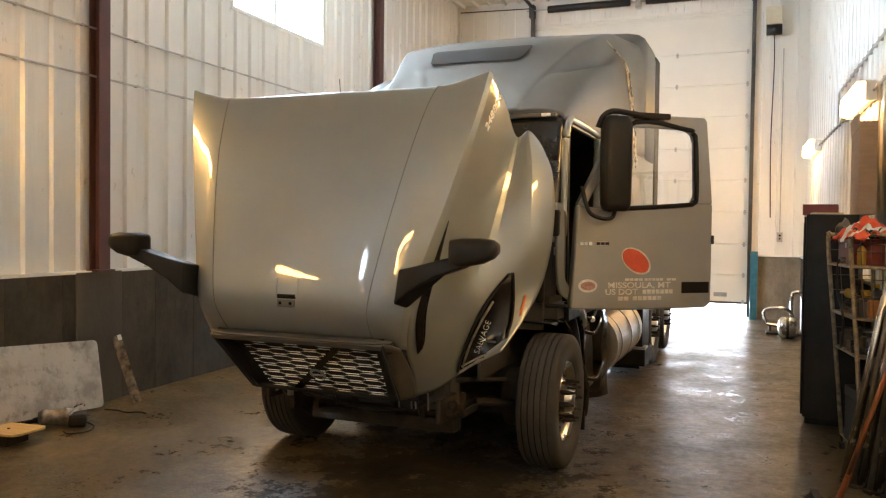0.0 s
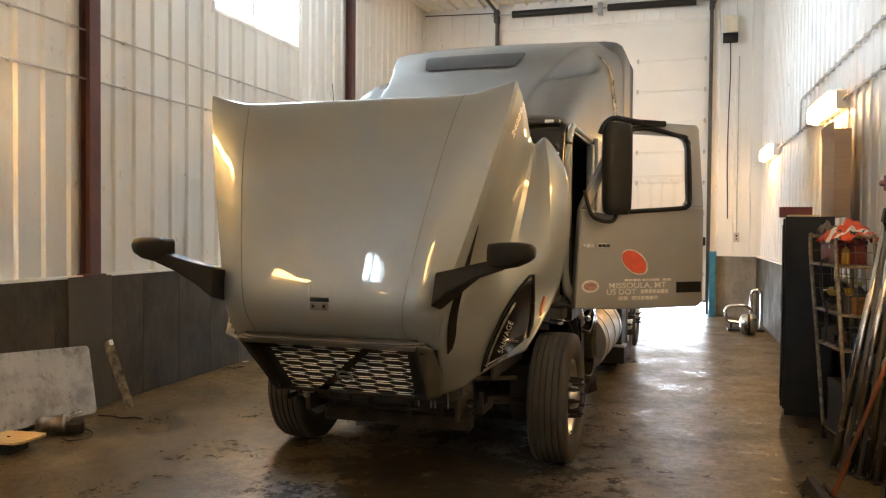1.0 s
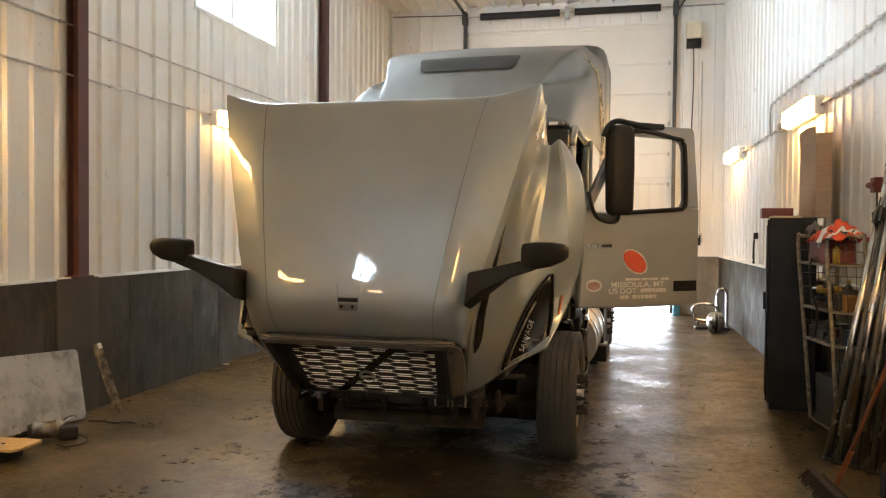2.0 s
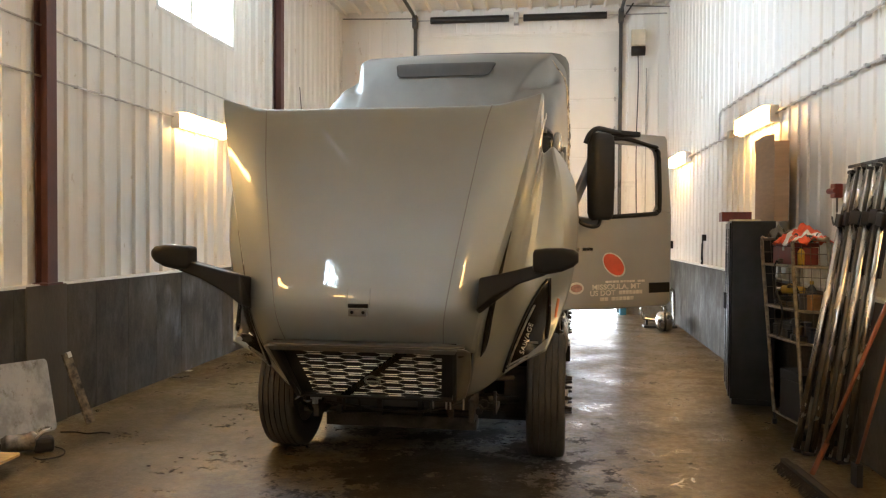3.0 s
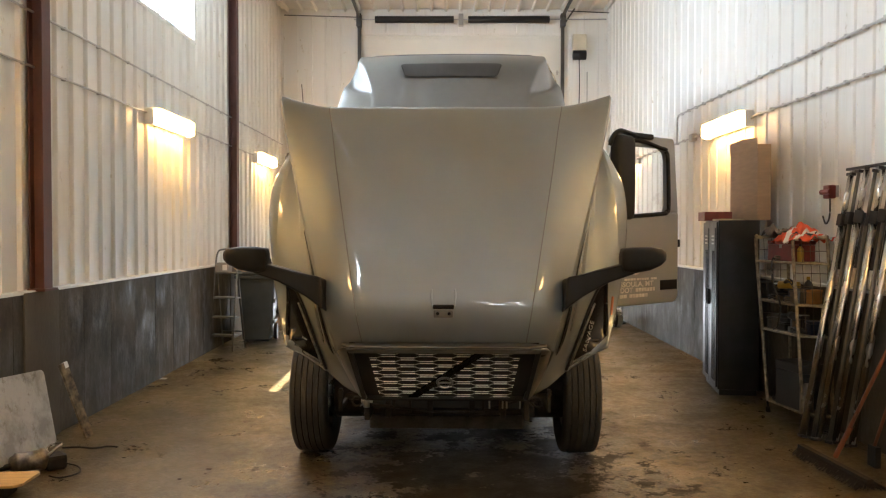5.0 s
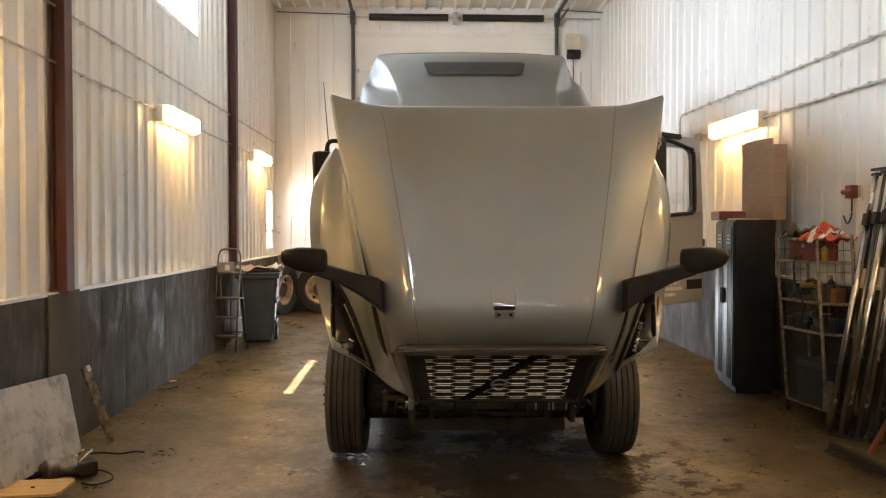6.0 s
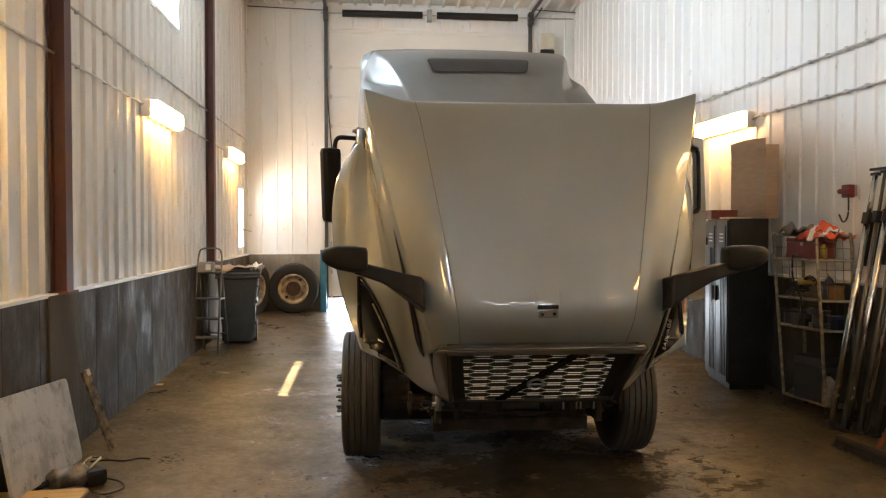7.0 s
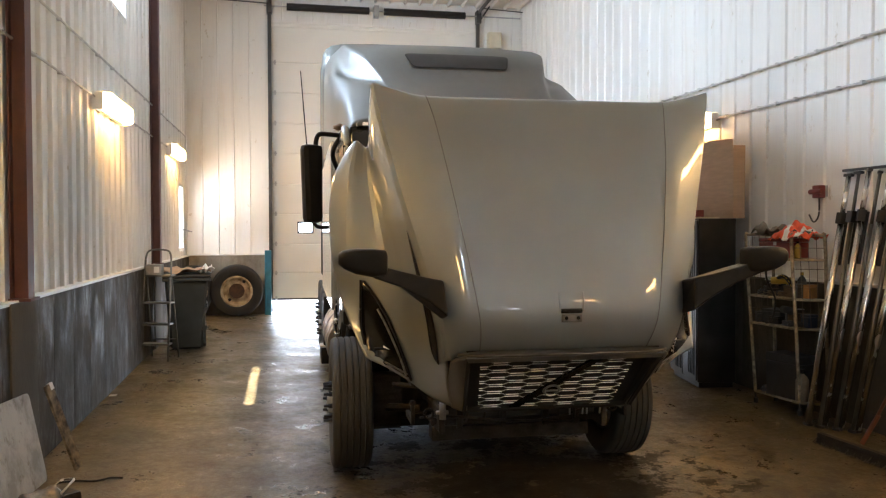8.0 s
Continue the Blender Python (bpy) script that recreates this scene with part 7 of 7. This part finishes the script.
bmesh.ops.recalc_face_normals(bm, faces=bm.faces)
part("board", bm, material("yellow_plywood", (0.56, 0.37, 0.15), 0.65, 0, 0.2, 6, 0.1, 60, streak=(0.4, 4, 1)), wood)
part("block", boxes(((-0.26, -0.12, -0.16), (0.12, 0.1, -0.001)), bevel=0.004), DIRTY_METAL, wood)
part("nail_hole", rods(((0.03, -0.02, 0.0185), (0.05, -0.025, 0.0195), 0.008)), BLACK_IRON, wood)
tagged(part("paper_scrap", boxes(((-5.50, 8.88, 0.042), (-5.43, 8.96, 0.046))), WHITE_TRIM), "small white paper scrap on the floor", "paper").matrix_world = pose(0.06, 0, 0.004)

# step ladder
LADDER = material("grey_ladder_steel", (0.16, 0.155, 0.14), 0.45, 0.4, 0.3, 9, 0.1, 60)
ly = 11.1
ladder = empty("step_ladder", pose(-5.29, ly, ground_z(ly, -5.25), 0, 0, -16), "grey steel step ladder standing by the wall", "ladder")
for s in (-1, 1):
    part("front_rail", rods(((s * 0.20, -0.12, 0), (s * 0.18, 0.06, 1.2), 0.013), seg=10), LADDER, ladder, smooth=True)
    part("rear_leg", rods(((s * 0.185, 0.26, 0.0), (s * 0.17, 0.10, 1.12), 0.010), seg=10), LADDER, ladder, smooth=True)
part("top_hoop", tube([(-0.18, 0.06, 1.2), (-0.17, 0.08, 1.38), (-0.11, 0.09, 1.46), (0.11, 0.09, 1.46), (0.17, 0.08, 1.38), (0.18, 0.06, 1.2)], 0.013), LADDER, ladder, smooth=True)
for k, z in enumerate((0.22, 0.48, 0.76, 1.12)):
    y = -0.12 + 0.18 * z / 1.2
    part("step", boxes(((-0.195, y - 0.02, z - 0.012), (0.195, y + 0.13, z + 0.012)), bevel=0.004), LADDER, ladder)
part("rear_brace", rods(((-0.178, 0.225, 0.25), (0.178, 0.225, 0.25), 0.008)), LADDER, ladder)
crate_on = empty("small_box", ladder.matrix_world @ pose(-0.06, 0.06, 1.133, 0, 0, 8), "small grey box on the ladder's top step", "box")
part("body", boxes(((-0.09, -0.06, 0), (0.11, 0.08, 0.14)), bevel=0.006), material("grey_card", (0.3, 0.29, 0.27), 0.8, 0, 0.15, 8), crate_on)
part("label", boxes(((0.02, -0.062, 0.03), (0.09, -0.0595, 0.11))), WHITE_TRIM, crate_on)

# wheeled refuse bin
BIN = material("dark_green_grey_plastic", (0.045, 0.052, 0.05), 0.55, 0, 0.25, 6, 0.08, 90)
b_y = 11.78
rb = empty("refuse_bin", pose(-4.98, b_y, ground_z(b_y, -5), 0, 0, 6), "dark grey wheeled refuse bin heaped with flat cardboard", "bin")
bm = bmesh.new()
lowr = [bm.verts.new(p) for p in ((-0.22, 0.02, 0.03), (0.2, 0.02, 0.03), (0.2, 0.46, 0.03), (-0.22, 0.46, 0.03))]
uppr = [bm.verts.new(p) for p in ((-0.3, -0.05, 1.02), (0.29, -0.05, 1.02), (0.29, 0.6, 1.02), (-0.3, 0.6, 1.02))]
bm.faces.new(lowr[::-1])
bm.faces.new(uppr)
for k in range(4):
    bm.faces.new((lowr[k], lowr[(k + 1) % 4], uppr[(k + 1) % 4], uppr[k]))
ob = part("body", bm, BIN, rb)
ob.modifiers.new("round", "BEVEL").width = 0.03
part("rim", boxes(((-0.33, -0.08, 1.0), (0.32, 0.63, 1.05)), bevel=0.015), BIN, rb)
part("lid", boxes(((-0.33, -0.09, 1.055), (0.33, 0.6, 1.10)), bevel=0.02), BIN, rb)
part("corner_rib", boxes(((0.215, 0.0, 0.1), (0.245, 0.05, 0.9)), bevel=0.01), BIN, rb)
for s in (-1, 1):
    part("wheel", rods(((s * 0.2, 0.5, 0.13), (s * 0.26, 0.5, 0.13), 0.13), seg=20), BLACK_IRON, rb)
for lo, hi in ((0.30, 0.36), (0.62, 0.68), (0.86, 0.91)):
    part("side_rib", boxes(((0.2, 0.0, lo), (0.262 + 0.03 * lo, 0.42 + 0.1 * lo, hi)), bevel=0.012), BIN, rb)
part("handle_bar", rods(((-0.25, 0.64, 1.0), (0.25, 0.64, 1.0), 0.016)), BIN, rb)
rag("flat_cardboard", rb.matrix_world @ pose(-0.02, 0.25, 1.103, 0, 0, 5), 0.66, 0.7, 0.10, CARD, "flattened brown cardboard on the refuse bin", 7.7)
rag("plastic_bag", rb.matrix_world @ pose(0.26, 0.1, 1.103, 0, 0, 15), 0.2, 0.22, 0.12, WHITE_TRIM, "white plastic bag hanging over the bin", 3.3)

# two old wheels by the end wall
RUSTY = material("rusty_cream_rim", (0.5, 0.4, 0.25), 0.65, 0.1, 0.3, 9, 0.2, 50, tint=(0.34, 0.22, 0.12))
OLD_RUBBER = material("dusty_old_rubber", (0.024, 0.022, 0.02), 0.85, 0, 0.3, 4, 0.2, 80)
for x, y, turn, lean, lab in ((-4.54, 16.04, -90, 5, "worn tyre on a rusty cream rim against the end wall"), (-5.30, 15.6, -20, 4, "worn tyre on a rusty rim leaning by the corner")):
    w = empty("old_wheel", pose(x, y, ground_z(y, x) + 0.50 * math.cos(radians(lean)), 0, 0, turn) @ pose(0, 0, 0, 0, lean, 0), lab, "wheel", "old wheels")
    t_, r_ = wheel_meshes()
    part("tyre", t_, OLD_RUBBER, w, smooth=True).data.set_sharp_from_angle(angle=0.6)
    r_.free()
    prof = [(0.11, 0.31), (0.125, 0.305), (0.125, 0.27), (0.10, 0.262), (0.02, 0.255), (0.01, 0.22), (0.06, 0.17), (0.075, 0.15), (0.075, 0.10), (0.04, 0.10), (0.03, 0.0)]
    rm = part("rim", lathe(prof, 40), RUSTY, w, smooth=True)
    part("hub_bore", rods(((0.05, 0, 0), (0.079, 0, 0), 0.148), seg=24), material("rust_brown", (0.07, 0.035, 0.02), 0.8, 0, 0.4, 14), rm)
    for k in range(2):
        an = k * math.pi + 0.9
        part("hand_hole", rods(((0.0, 0.205 * math.cos(an), 0.225 * math.sin(an)), (0.05, 0.225 * math.cos(an), 0.225 * math.sin(an)), 0.03), seg=12), BLACK_IRON, rm)

# debris scattered on the floor
DEBRIS = material("dark_floor_debris", (0.06, 0.045, 0.035), 0.85, 0, 0.4, 30)
rnd = random.Random(11)
bm = bmesh.new()
for k in range(46):
    x, y = rnd.uniform(-5.2, 1.1), rnd.uniform(3.2, 12.0)
    a = rnd.uniform(0, 180)
    l, w, h = rnd.uniform(0.005, 0.022), rnd.uniform(0.004, 0.010), rnd.uniform(0.003, 0.007)
    box(bm, (-l, -w, 0), (l, w, h), pose(x, y, ground_z(y, x) + 0.001, 0, 0, a))
tagged(part("floor_debris", bm, DEBRIS), "small dark scraps scattered on the floor", "debris", kind="stuff")
